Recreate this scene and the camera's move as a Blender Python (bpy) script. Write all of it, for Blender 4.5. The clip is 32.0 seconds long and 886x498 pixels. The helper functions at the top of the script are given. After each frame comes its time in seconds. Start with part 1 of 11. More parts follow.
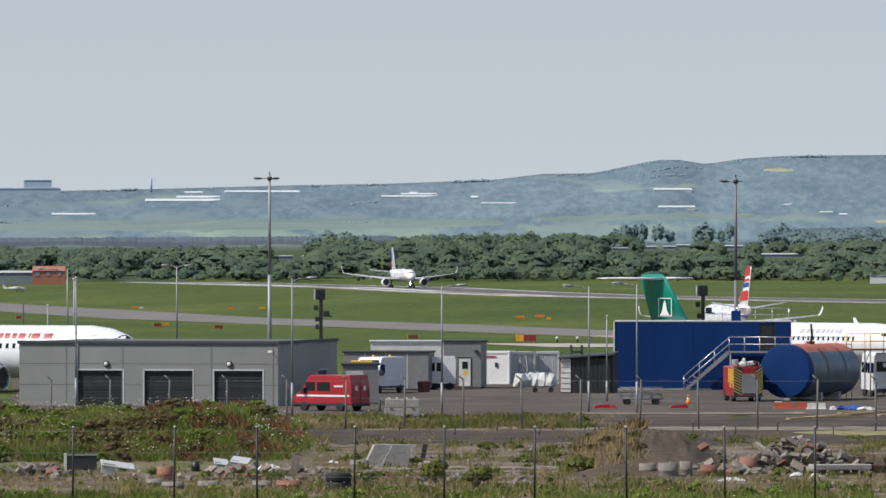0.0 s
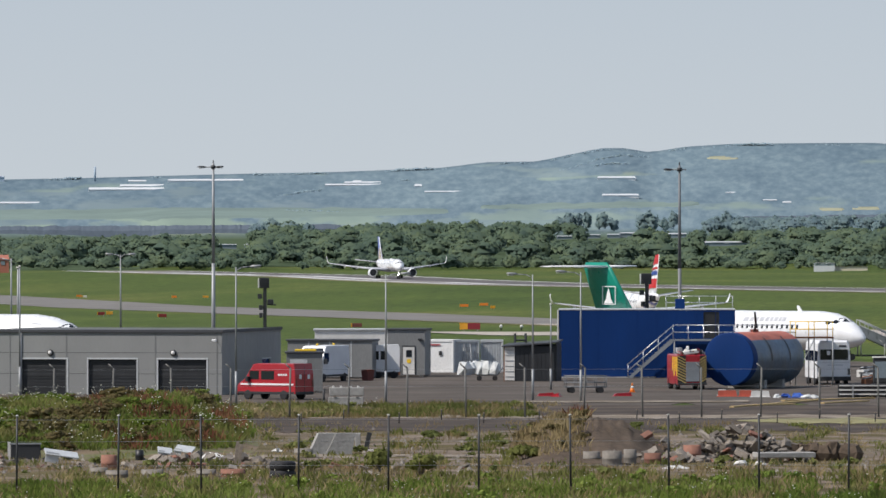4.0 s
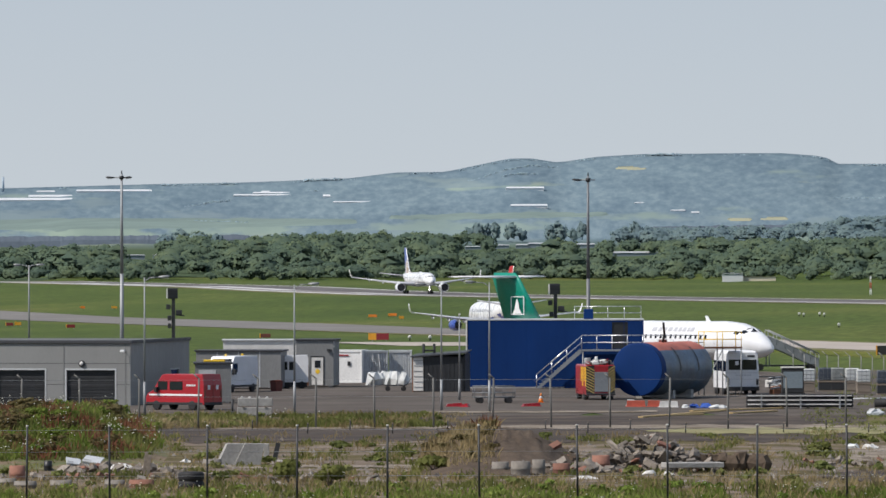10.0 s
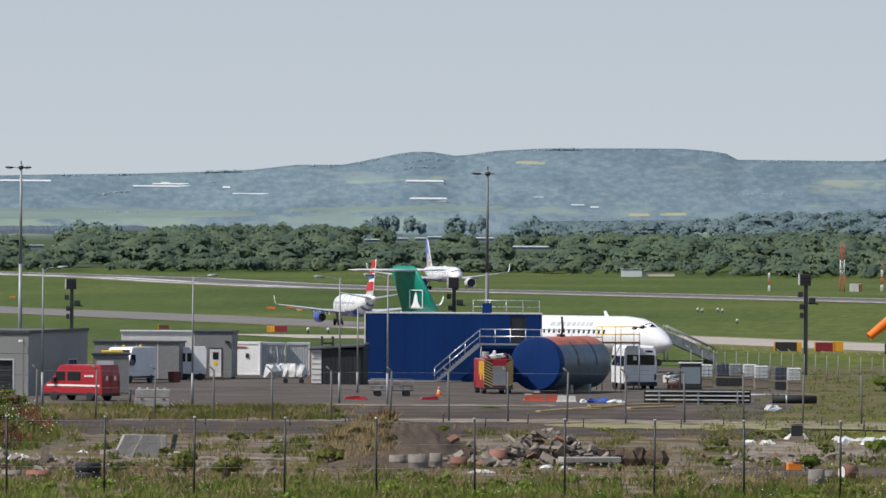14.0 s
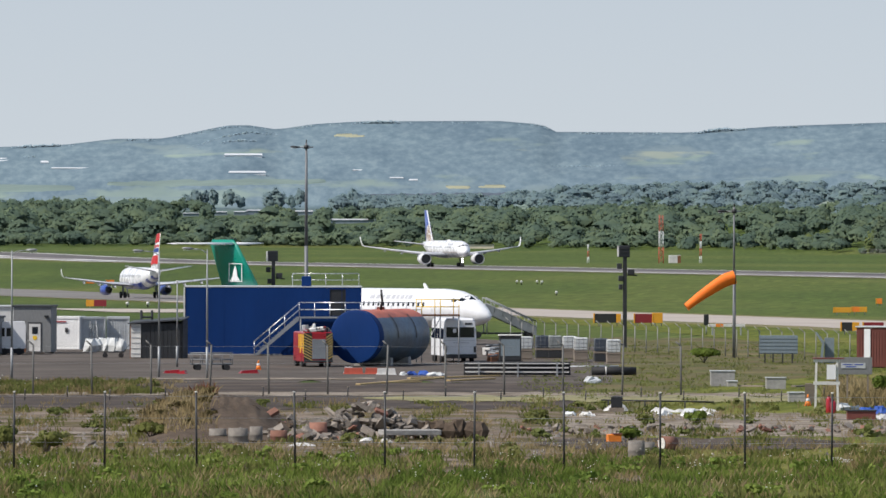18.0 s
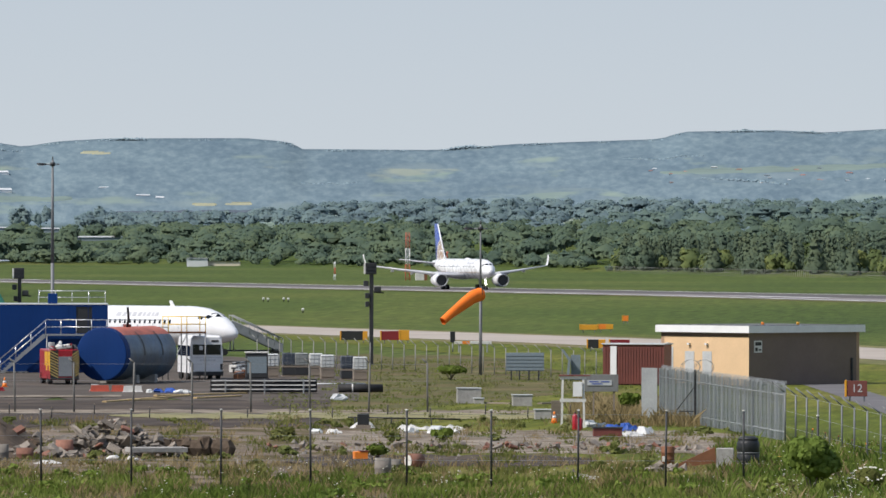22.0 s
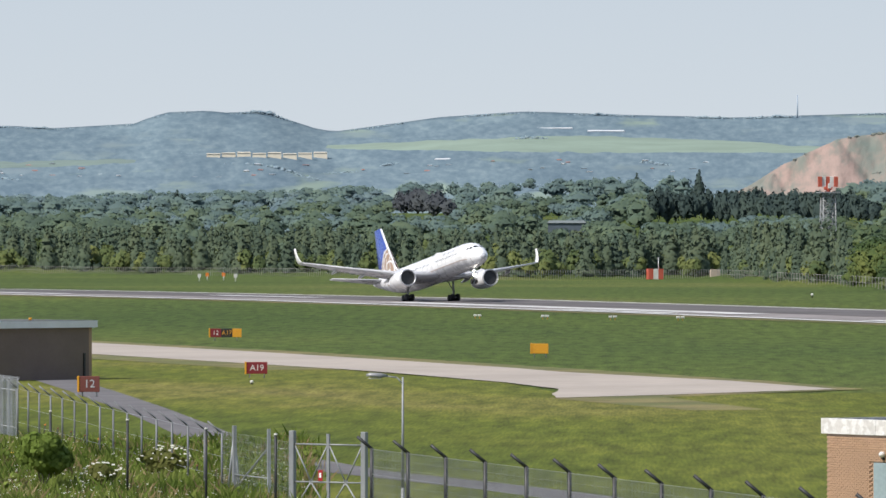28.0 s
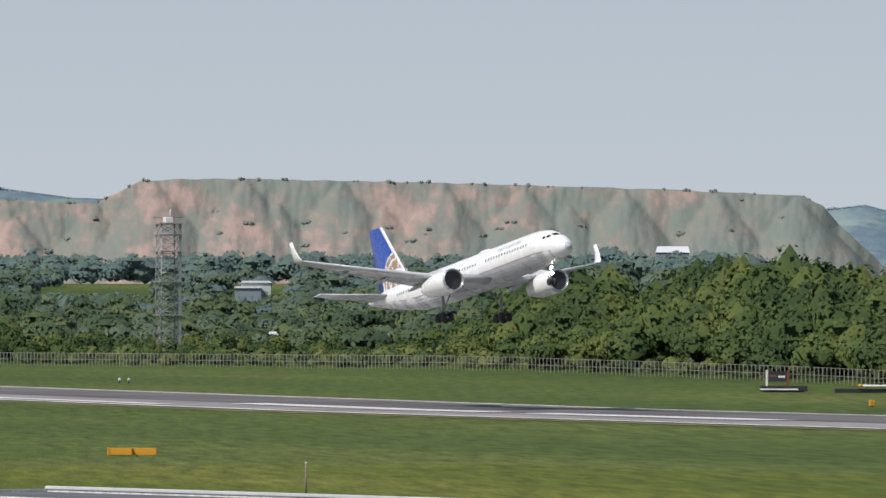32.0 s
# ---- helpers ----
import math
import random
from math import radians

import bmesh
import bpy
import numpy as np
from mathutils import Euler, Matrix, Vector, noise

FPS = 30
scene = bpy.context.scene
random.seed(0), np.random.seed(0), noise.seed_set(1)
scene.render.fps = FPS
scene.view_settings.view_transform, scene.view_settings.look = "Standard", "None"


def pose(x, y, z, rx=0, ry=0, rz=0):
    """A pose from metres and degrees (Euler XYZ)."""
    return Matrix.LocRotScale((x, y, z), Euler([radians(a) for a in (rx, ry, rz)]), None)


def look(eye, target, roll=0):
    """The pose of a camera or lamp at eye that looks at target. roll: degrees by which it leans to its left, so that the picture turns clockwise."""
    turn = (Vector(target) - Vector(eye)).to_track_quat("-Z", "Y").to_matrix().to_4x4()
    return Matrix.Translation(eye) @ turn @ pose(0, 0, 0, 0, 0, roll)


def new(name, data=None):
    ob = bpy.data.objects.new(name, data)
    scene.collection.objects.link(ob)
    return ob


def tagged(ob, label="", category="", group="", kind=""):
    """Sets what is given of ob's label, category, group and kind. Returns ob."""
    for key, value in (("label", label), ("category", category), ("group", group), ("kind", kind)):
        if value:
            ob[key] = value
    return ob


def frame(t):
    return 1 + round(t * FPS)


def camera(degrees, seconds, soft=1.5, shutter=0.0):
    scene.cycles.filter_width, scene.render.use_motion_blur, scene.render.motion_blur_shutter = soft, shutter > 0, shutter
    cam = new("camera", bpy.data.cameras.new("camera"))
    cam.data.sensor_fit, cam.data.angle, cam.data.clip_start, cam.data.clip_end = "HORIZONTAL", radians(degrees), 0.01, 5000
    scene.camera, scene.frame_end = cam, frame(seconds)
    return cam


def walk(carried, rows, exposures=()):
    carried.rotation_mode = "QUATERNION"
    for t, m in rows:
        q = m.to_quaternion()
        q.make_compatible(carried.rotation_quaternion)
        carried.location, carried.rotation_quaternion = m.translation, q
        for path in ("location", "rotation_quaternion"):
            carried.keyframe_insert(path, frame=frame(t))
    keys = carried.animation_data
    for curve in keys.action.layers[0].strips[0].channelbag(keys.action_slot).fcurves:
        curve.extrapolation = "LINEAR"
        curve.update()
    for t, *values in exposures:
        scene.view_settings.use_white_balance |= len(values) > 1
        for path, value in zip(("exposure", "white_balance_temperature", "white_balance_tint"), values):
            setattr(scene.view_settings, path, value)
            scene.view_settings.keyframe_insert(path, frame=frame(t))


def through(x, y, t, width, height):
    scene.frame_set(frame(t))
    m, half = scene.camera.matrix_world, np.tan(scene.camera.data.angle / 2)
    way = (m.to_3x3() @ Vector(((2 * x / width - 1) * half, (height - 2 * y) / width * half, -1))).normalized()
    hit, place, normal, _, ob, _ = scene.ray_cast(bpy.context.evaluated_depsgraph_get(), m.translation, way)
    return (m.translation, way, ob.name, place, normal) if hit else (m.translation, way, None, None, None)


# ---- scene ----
# All bearings u and heights v are angles in units of 1/13000 radian: u to the right of
# straight ahead, v above a mark that lies 13 units over the true horizon.
UNIT = 13000.0
EYE_Z = 10.3
HORIZON = -13.0
cam = camera(6.903, 32.0, soft=1.55)


def aim(u, v, lean):
    """The pose of the camera on its stand, turned to the bearing u and height v."""
    th, el = u / UNIT, (v - HORIZON) / UNIT
    return look((0, 0, EYE_Z), (1000 * math.sin(th), 1000 * math.cos(th), EYE_Z + 1000 * math.tan(el)), lean)


walk(cam, [
    (0.0, aim(-0.0, 0.0, -0.01)),
    (0.5, aim(4.0, 2.2, 0.11)),
    (1.0, aim(15.7, 2.8, -0.04)),
    (1.5, aim(41.3, -2.9, -0.16)),
    (2.0, aim(67.7, -8.2, -0.14)),
    (2.5, aim(82.8, -11.9, -0.18)),
    (4.5, aim(102.0, -21.5, -0.05)),
    (5.0, aim(116.3, -17.9, -0.12)),
    (5.5, aim(127.5, -13.5, -0.20)),
    (6.0, aim(133.2, -8.8, -0.13)),
    (6.5, aim(135.8, -6.7, -0.21)),
    (7.0, aim(154.5, -5.6, -0.13)),
    (7.5, aim(201.5, -3.2, -0.01)),
    (8.0, aim(251.0, 1.0, -0.06)),
    (8.5, aim(274.1, 4.2, -0.23)),
    (9.0, aim(274.0, 8.7, -0.14)),
    (9.5, aim(262.2, 6.1, -0.14)),
    (10.0, aim(261.2, -2.5, -0.10)),
    (10.5, aim(274.5, -12.4, -0.08)),
    (11.0, aim(300.6, -18.1, 0.01)),
    (11.5, aim(324.8, -24.7, 0.04)),
    (12.0, aim(343.4, -26.3, -0.22)),
    (12.5, aim(360.1, -19.2, -0.13)),
    (13.0, aim(380.4, -10.4, -0.03)),
    (13.5, aim(406.6, -7.7, 0.37)),
    (14.0, aim(439.8, -14.2, 0.38)),
    (14.5, aim(472.5, -21.7, 0.39)),
    (16.5, aim(593.5, -26.8, 0.11)),
    (17.0, aim(626.8, -37.0, 0.07)),
    (17.5, aim(687.6, -52.5, 0.16)),
    (18.0, aim(760.1, -60.7, 0.10)),
    (18.5, aim(813.5, -60.9, -0.02)),
    (19.0, aim(838.8, -54.7, -0.15)),
    (19.5, aim(874.4, -43.4, -0.17)),
    (20.0, aim(920.3, -38.8, -0.11)),
    (20.5, aim(971.2, -40.4, -0.04)),
    (21.0, aim(1043.6, -45.0, 0.09)),
    (21.5, aim(1126.6, -41.8, 0.15)),
    (22.0, aim(1208.5, -29.3, 0.11)),
    (22.5, aim(1284.5, -9.8, 0.10)),
    (23.0, aim(1375.8, 5.1, 0.03)),
    (23.5, aim(1457.4, -3.8, 0.13)),
    (24.0, aim(1557.9, -26.2, 0.25)),
    (24.5, aim(1651.1, -32.8, 0.17)),
    (25.0, aim(1754.6, -13.1, 0.16)),
    (25.5, aim(1887.1, -6.1, -0.07)),
    (27.5, aim(2422.0, -39.9, 0.18)),
    (28.0, aim(2566.1, -35.7, 0.01)),
    (28.5, aim(2715.5, -25.9, -0.08)),
    (29.0, aim(2855.0, -17.6, -0.18)),
    (29.5, aim(3012.9, -14.1, -0.15)),
    (30.0, aim(3213.1, -4.3, 0.00)),
    (30.5, aim(3431.9, 13.6, -0.00)),
    (31.0, aim(3662.5, 39.1, 0.12)),
    (31.5, aim(3936.6, 71.2, 0.18)),
    (32.0, aim(4254.5, 96.5, 0.09)),
], exposures=[(0.0, 0.0, 6500, 13), (13.0, -0.01, 6500, 13), (17.0, 0.06, 6500, 13), (20.0, 0.15, 6500, 13), (22.0, 0.08, 6500, 13), (24.0, 0.03, 6500, 13), (25.0, 0.14, 6500, 13), (28.0, 0.2, 6500, 13), (30.0, 0.1, 6500, 13), (31.0, 0.05, 6500, 13), (32.0, -0.08, 6500, 13)])

# ---- light ----
SUN_AZ, SUN_EL = -112.0, 48.0          # degrees clockwise from straight ahead, and above the horizon
world = bpy.data.worlds.new("sky")
scene.world = world
world.use_nodes = True
wn = world.node_tree
sky = wn.nodes.new("ShaderNodeTexSky")
sky.sky_type, sky.sun_disc = "NISHITA", False
sky.sun_elevation, sky.sun_rotation = radians(SUN_EL), radians(SUN_AZ)
sky.air_density, sky.dust_density, sky.ozone_density = 1.0, 0.6, 3.0
# a thin white summer haze lies over the clear sky, thickest towards the horizon
way = wn.nodes.new("ShaderNodeTexCoord")
apart = wn.nodes.new("ShaderNodeSeparateXYZ")
wn.links.new(way.outputs["Generated"], apart.inputs[0])
veil = wn.nodes.new("ShaderNodeValToRGB")
veil.color_ramp.elements[0].position, veil.color_ramp.elements[0].color = 0.0, (6.5, 7.35, 7.95, 1)
veil.color_ramp.elements[1].position, veil.color_ramp.elements[1].color = 0.6, (2.2, 3.1, 4.6, 1)
mid = veil.color_ramp.elements.new(0.05)
mid.color = (5.2, 6.1, 7.1, 1)
wn.links.new(apart.outputs[2], veil.inputs[0])
blend = wn.nodes.new("ShaderNodeMix")
blend.data_type = "RGBA"
blend.inputs[0].default_value = 0.85
wn.links.new(sky.outputs[0], blend.inputs[6])
wn.links.new(veil.outputs[0], blend.inputs[7])
wn.links.new(blend.outputs[2], wn.nodes["Background"].inputs[0])
wn.nodes["Background"].inputs[1].default_value = 0.09
sun = new("sun", bpy.data.lights.new("sun", "SUN"))
sun.data.energy, sun.data.angle, sun.data.color = 4.6, radians(0.6), (1.0, 0.95, 0.87)
saz, sel = radians(SUN_AZ), radians(SUN_EL)
sun.matrix_world = look((0, 0, 300), (-300 * math.cos(sel) * math.sin(saz), -300 * math.cos(sel) * math.cos(saz), 300 - 300 * math.sin(sel)))
scene.view_settings.exposure = 0.0

# ---- the lie of the land ----
BETA = 9.31                                        # the runway's heading against straight ahead
E_ALONG = Vector((-math.sin(radians(BETA)), math.cos(radians(BETA)), 0))   # away along the runway
E_ACROSS = Vector((math.cos(radians(BETA)), math.sin(radians(BETA)), 0))   # from the camera towards it
RUN_MID = 386.0


def ac(a, c, z=0.0):
    """The place a metres along the runway and c metres across from the camera's line."""
    return E_ALONG * a + E_ACROSS * c + Vector((0, 0, z))


def to_ac(x, y):
    p = Vector((x, y, 0))
    return p.dot(E_ALONG), p.dot(E_ACROSS)


def ramp(table, q):
    for (q0, z0), (q1, z1) in zip(table, table[1:]):
        if q <= q1:
            k = min(1, max(0, (q - q0) / (q1 - q0)))
            return z0 + (z1 - z0) * k
    return table[-1][1]


def smooth(k):
    k = min(1, max(0, k))
    return k * k * (3 - 2 * k)


Z_TAXI = [(700, 0), (967, -0.9), (1093, -1.4), (1590, -3.3), (2500, -4)]
Z_RUN = [(300, -1.2), (717, -0.8), (900, 0.1), (1050, 0.5), (1254, 0.4), (1528, -0.15), (1800, -0.7), (2086, -1.3), (2287, -1.0), (2440, -0.4), (3200, -0.6)]


WOOD_EDGE = [(-6000, 2600), (-784, 3050), (592, 3100), (1592, 2390), (2682, 1830), (2900, 1850), (3045, 1890), (3115, 1770), (3182, 1590), (3350, 1330), (4254, 1228), (5038, 1014), (9000, 700)]


def land(x, y):
    """The height of the ground."""
    a, c = to_ac(x, y)
    d = math.hypot(x, y)
    if d < 130:                                    # the bank on which the camera stands
        return 8.6 * (1 - smooth(d / 125))
    if c > 410:                                    # beyond the runway it climbs to the woods
        edge = ramp(WOOD_EDGE, math.atan2(x, y) * UNIT)
        return ramp(Z_RUN, a) + 0.02 * min(1000, max(0, min(d, 3150) - edge))
    zt, zr = ramp(Z_TAXI, a), ramp(Z_RUN, a)
    if c < 60:
        return 0.0
    if c < 185:
        return zt * smooth((c - 60) / 125)
    if c < 215:
        return zt
    if c < 350:
        return zt + (zr - zt) * smooth((c - 215) / 135)
    return zr


def polar(u, d, z=0.0):
    return Vector((d * math.sin(u / UNIT), d * math.cos(u / UNIT), z))


def spot(u, v):
    """Where the sight line (u, v) meets the ground."""
    d = EYE_Z * UNIT / (HORIZON - v)
    for _ in range(12):
        p = polar(u, d)
        d = 0.5 * d + 0.5 * (EYE_Z - land(p.x, p.y)) * UNIT / (HORIZON - v)
    p = polar(u, d)
    return Vector((p.x, p.y, land(p.x, p.y)))


def height(v, d):
    """The height at which something d metres away shows at v."""
    return EYE_Z + (v - HORIZON) * d / UNIT


# ---- mesh helpers ----
class Shape:
    """Collects corners and faces of one part."""

    def __init__(self):
        self.v, self.f, self.soft = [], [], set()

    def add(self, verts, faces, soft=False, m=None):
        n = len(self.v)
        self.v += [tuple(m @ Vector(p)) for p in verts] if m is not None else [tuple(p) for p in verts]
        if soft:
            self.soft.update(range(len(self.f), len(self.f) + len(faces)))
        self.f += [tuple(i + n for i in f) for f in faces]
        return self

    def box(self, x0, x1, y0, y1, z0, z1, b=0.0, m=None):
        if b <= 0:
            vs = [(x, y, z) for x in (x0, x1) for y in (y0, y1) for z in (z0, z1)]
            fs = [(0, 1, 3, 2), (4, 6, 7, 5), (0, 4, 5, 1), (2, 3, 7, 6), (0, 2, 6, 4), (1, 5, 7, 3)]
            return self.add(vs, fs, m=m)
        vs, key = [], {}
        for sx in (0, 1):
            for sy in (0, 1):
                for sz in (0, 1):
                    for ax in range(3):
                        p = [(x0, x1)[sx], (y0, y1)[sy], (z0, z1)[sz]]
                        for k, sgn in enumerate((sx, sy, sz)):
                            if k != ax:
                                p[k] += -b if sgn else b
                        key[sx, sy, sz, ax] = len(vs)
                        vs.append(tuple(p))
        fs = []
        for ax in range(3):
            i, j = (ax + 1) % 3, (ax + 2) % 3
            for s in (0, 1):
                loop = []
                for si, sj in ((0, 0), (1, 0), (1, 1), (0, 1)):
                    c = [0, 0, 0]
                    c[ax], c[i], c[j] = s, si, sj
                    loop.append(key[c[0], c[1], c[2], ax])
                fs.append(tuple(loop) if s else tuple(reversed(loop)))
            for si in (0, 1):
                for sj in (0, 1):
                    lo, hi = [0, 0, 0], [0, 0, 0]
                    lo[i] = hi[i] = si
                    lo[j] = hi[j] = sj
                    hi[ax] = 1
                    q = (key[(*lo, i)], key[(*hi, i)], key[(*hi, j)], key[(*lo, j)])
                    fs.append(q if si != sj else tuple(reversed(q)))
        for c in [(a, bb, d) for a in (0, 1) for bb in (0, 1) for d in (0, 1)]:
            q = tuple(key[(*c, ax)] for ax in range(3))
            fs.append(q if sum(c) % 2 else tuple(reversed(q)))
        return self.add(vs, fs, m=m)

    def tube(self, p0, p1, r0, r1=None, n=10, caps=True, soft=True):
        r1 = r0 if r1 is None else r1
        p0, p1 = Vector(p0), Vector(p1)
        w = (p1 - p0).normalized()
        a = w.orthogonal().normalized()
        b = w.cross(a)
        ring = [(math.cos(2 * math.pi * k / n), math.sin(2 * math.pi * k / n)) for k in range(n)]
        vs = [p0 + (a * c + b * s) * r0 for c, s in ring] + [p1 + (a * c + b * s) * r1 for c, s in ring]
        self.add(vs, [(k, (k + 1) % n, n + (k + 1) % n, n + k) for k in range(n)], soft)
        if caps:
            m = len(self.v) - 2 * n
            self.f += [tuple(m + k for k in reversed(range(n))), tuple(m + n + k for k in range(n))]
        return self

    def pipe(self, pts, r, n=8):
        for p, q in zip(pts, pts[1:]):
            self.tube(p, q, r, n=n)
        return self

    def loft(self, rings, close=True, caps=True, soft=True, m=None):
        n = len(rings[0])
        vs = [p for r in rings for p in r]
        fs = []
        for i in range(len(rings) - 1):
            for k in range(n if close else n - 1):
                j = (k + 1) % n
                fs.append((i * n + k, i * n + j, (i + 1) * n + j, (i + 1) * n + k))
        self.add(vs, fs, soft, m=m)
        if caps and close:
            b = len(self.v) - len(vs)
            self.f += [tuple(b + k for k in reversed(range(n))), tuple(b + len(vs) - n + k for k in range(n))]
        return self

    def prism(self, outline, y0, y1, m=None):
        """An outline in x and z, drawn out from y0 to y1."""
        n = len(outline)
        vs = [(x, y0, z) for x, z in outline] + [(x, y1, z) for x, z in outline]
        fs = [tuple(range(n)), tuple(reversed(range(n, 2 * n)))]
        fs += [(k, n + k, n + (k + 1) % n, (k + 1) % n) for k in range(n)]
        return self.add(vs, fs, m=m)

    def spin(self, profile, n=16, m=None, soft=True):
        """A profile of (radius, z) turned round the z axis."""
        rings = [[(r * math.cos(2 * math.pi * k / n), r * math.sin(2 * math.pi * k / n), z) for k in range(n)] for r, z in profile]
        return self.loft(rings, m=m, soft=soft)

    def rock(self, p, r, rnd, flat=0.7, m=None):
        """A broken lump: a rough eight-sided block."""
        vs = []
        for z, k in ((-flat, 0.8), (-0.1 * flat, 1.0), (0.8 * flat, 0.6)):
            for i in range(6):
                a = i * math.pi / 3 + rnd.uniform(-0.35, 0.35)
                q = k * rnd.uniform(0.7, 1.15)
                vs.append((p[0] + r * q * math.cos(a), p[1] + r * q * math.sin(a), p[2] + r * (z + rnd.uniform(-0.18, 0.18))))
        fs = [tuple(range(5, -1, -1)), tuple(range(12, 18))]
        for i in range(2):
            for k in range(6):
                j = (k + 1) % 6
                fs.append((i * 6 + k, i * 6 + j, i * 6 + 6 + j, i * 6 + 6 + k))
        return self.add(vs, fs, m=m)

    def mesh(self, name):
        me = bpy.data.meshes.new(name)
        me.from_pydata(self.v, [], self.f)
        if self.soft:
            flags = [i in self.soft for i in range(len(self.f))]
            me.polygons.foreach_set("use_smooth", flags)
        me.update()
        return me


def fix_normals(me):
    bm = bmesh.new()
    bm.from_mesh(me)
    bmesh.ops.recalc_face_normals(bm, faces=bm.faces)
    bm.to_mesh(me)
    bm.free()


def part(name, shape, material, parent=None, label="", at=None, fix=True):
    """Links a shape as one mesh object under a thing or under a part."""
    me = shape if isinstance(shape, bpy.types.Mesh) else shape.mesh(name)
    if fix and not isinstance(shape, bpy.types.Mesh):
        fix_normals(me)
    if material is not None and not me.materials:
        me.materials.append(material)
    ob = new(name, me)
    if parent is not None:
        ob.parent = parent
    if at is not None:
        ob.matrix_basis = at
    if label:
        tagged(ob, label)
    return ob


def thing(name, label, category, m, group="", kind=""):
    """An empty at a thing's base, which carries its parts."""
    ob = new(name)
    ob.empty_display_size = 0.3
    ob.matrix_basis = m
    return tagged(ob, label, category, group, kind)


def stand(u, v, turn=0.0):
    """The pose of a thing that stands on the ground at the sight line (u, v), turned about the upright axis."""
    p = spot(u, v)
    return pose(p.x, p.y, p.z, 0, 0, turn)


def stand_at(p, turn=0.0):
    return pose(p[0], p[1], land(p[0], p[1]), 0, 0, turn)


# ---- materials ----
def mat(name, color, rough=0.6, metal=0.0, grain=8.0, vary=0.12, stain=0.15, stain_scale=0.6, bump=0.0, bump_scale=None, color2=None,
        mix_scale=1.0, mix_edge=0.12, random_value=0.0, spec=0.5, coat=0.0, stretch=(1, 1, 1)):
    """A surface with fine grain, broad stains, a second colour in patches where given, and relief."""
    m = bpy.data.materials.new(name)
    m.use_nodes = True
    nt = m.node_tree
    bsdf = nt.nodes["Principled BSDF"]
    N, L = nt.nodes.new, nt.links.new
    tc = N("ShaderNodeTexCoord")
    mp = N("ShaderNodeMapping")
    mp.inputs["Scale"].default_value = stretch
    L(tc.outputs["Object"], mp.inputs[0])

    def noise_at(scale, detail):
        t = N("ShaderNodeTexNoise")
        t.inputs["Scale"].default_value, t.inputs["Detail"].default_value = scale, detail
        L(mp.outputs[0], t.inputs[0])
        return t.outputs[0]

    def mixer(kind, fac, a, b):
        x = N("ShaderNodeMix")
        x.data_type, x.blend_type = "RGBA", kind
        for sock, val in ((x.inputs[0], fac), (x.inputs[6], a), (x.inputs[7], b)):
            if isinstance(val, (int, float)):
                sock.default_value = val
            elif isinstance(val, tuple):
                sock.default_value = (*val[:3], 1)
            else:
                L(val, sock)
        return x.outputs[2]

    def curve(src, lo, hi, a=0.0, b=1.0):
        r = N("ShaderNodeMapRange")
        r.inputs[1].default_value, r.inputs[2].default_value = lo, hi
        r.inputs[3].default_value, r.inputs[4].default_value = a, b
        L(src, r.inputs[0])
        return r.outputs[0]

    col = tuple(color)
    if color2:
        col = mixer("MIX", curve(noise_at(mix_scale, 5), 0.5 - mix_edge, 0.5 + mix_edge), tuple(color), tuple(color2))
    if stain:
        s = curve(noise_at(stain_scale, 6), 0.3, 0.75, 1 - stain, 1 + stain * 0.6)
        v = N("ShaderNodeHueSaturation")
        L(s, v.inputs["Value"])
        if isinstance(col, tuple):
            v.inputs["Color"].default_value = (*col, 1)
        else:
            L(col, v.inputs["Color"])
        col = v.outputs[0]
    if vary or random_value:
        v = N("ShaderNodeHueSaturation")
        g = curve(noise_at(grain, 4), 0.25, 0.75, 1 - vary, 1 + vary)
        if random_value:
            oi = N("ShaderNodeObjectInfo")
            mul = N("ShaderNodeMath")
            mul.operation = "MULTIPLY"
            L(g, mul.inputs[0])
            L(curve(oi.outputs["Random"], 0, 1, 1 - random_value, 1 + random_value), mul.inputs[1])
            g = mul.outputs[0]
        L(g, v.inputs["Value"])
        if isinstance(col, tuple):
            v.inputs["Color"].default_value = (*col, 1)
        else:
            L(col, v.inputs["Color"])
        col = v.outputs[0]
    if isinstance(col, tuple):
        bsdf.inputs["Base Color"].default_value = (*col, 1)
    else:
        L(col, bsdf.inputs["Base Color"])
    bsdf.inputs["Metallic"].default_value = metal
    bsdf.inputs["Specular IOR Level"].default_value = spec
    bsdf.inputs["Coat Weight"].default_value = coat
    L(curve(noise_at(grain * 0.5, 3), 0.3, 0.7, max(0.02, rough - 0.08), min(1, rough + 0.08)), bsdf.inputs["Roughness"])
    if bump:
        bp = N("ShaderNodeBump")
        bp.inputs["Strength"].default_value, bp.inputs["Distance"].default_value = bump, 0.05
        L(noise_at(bump_scale or grain, 5), bp.inputs["Height"])
        L(bp.outputs[0], bsdf.inputs["Normal"])
    return m


def glow(name, color, strength):
    m = bpy.data.materials.new(name)
    m.use_nodes = True
    b = m.node_tree.nodes["Principled BSDF"]
    b.inputs["Base Color"].default_value = (*color, 1)
    b.inputs["Emission Color"].default_value = (*color, 1)
    b.inputs["Emission Strength"].default_value = strength
    return m


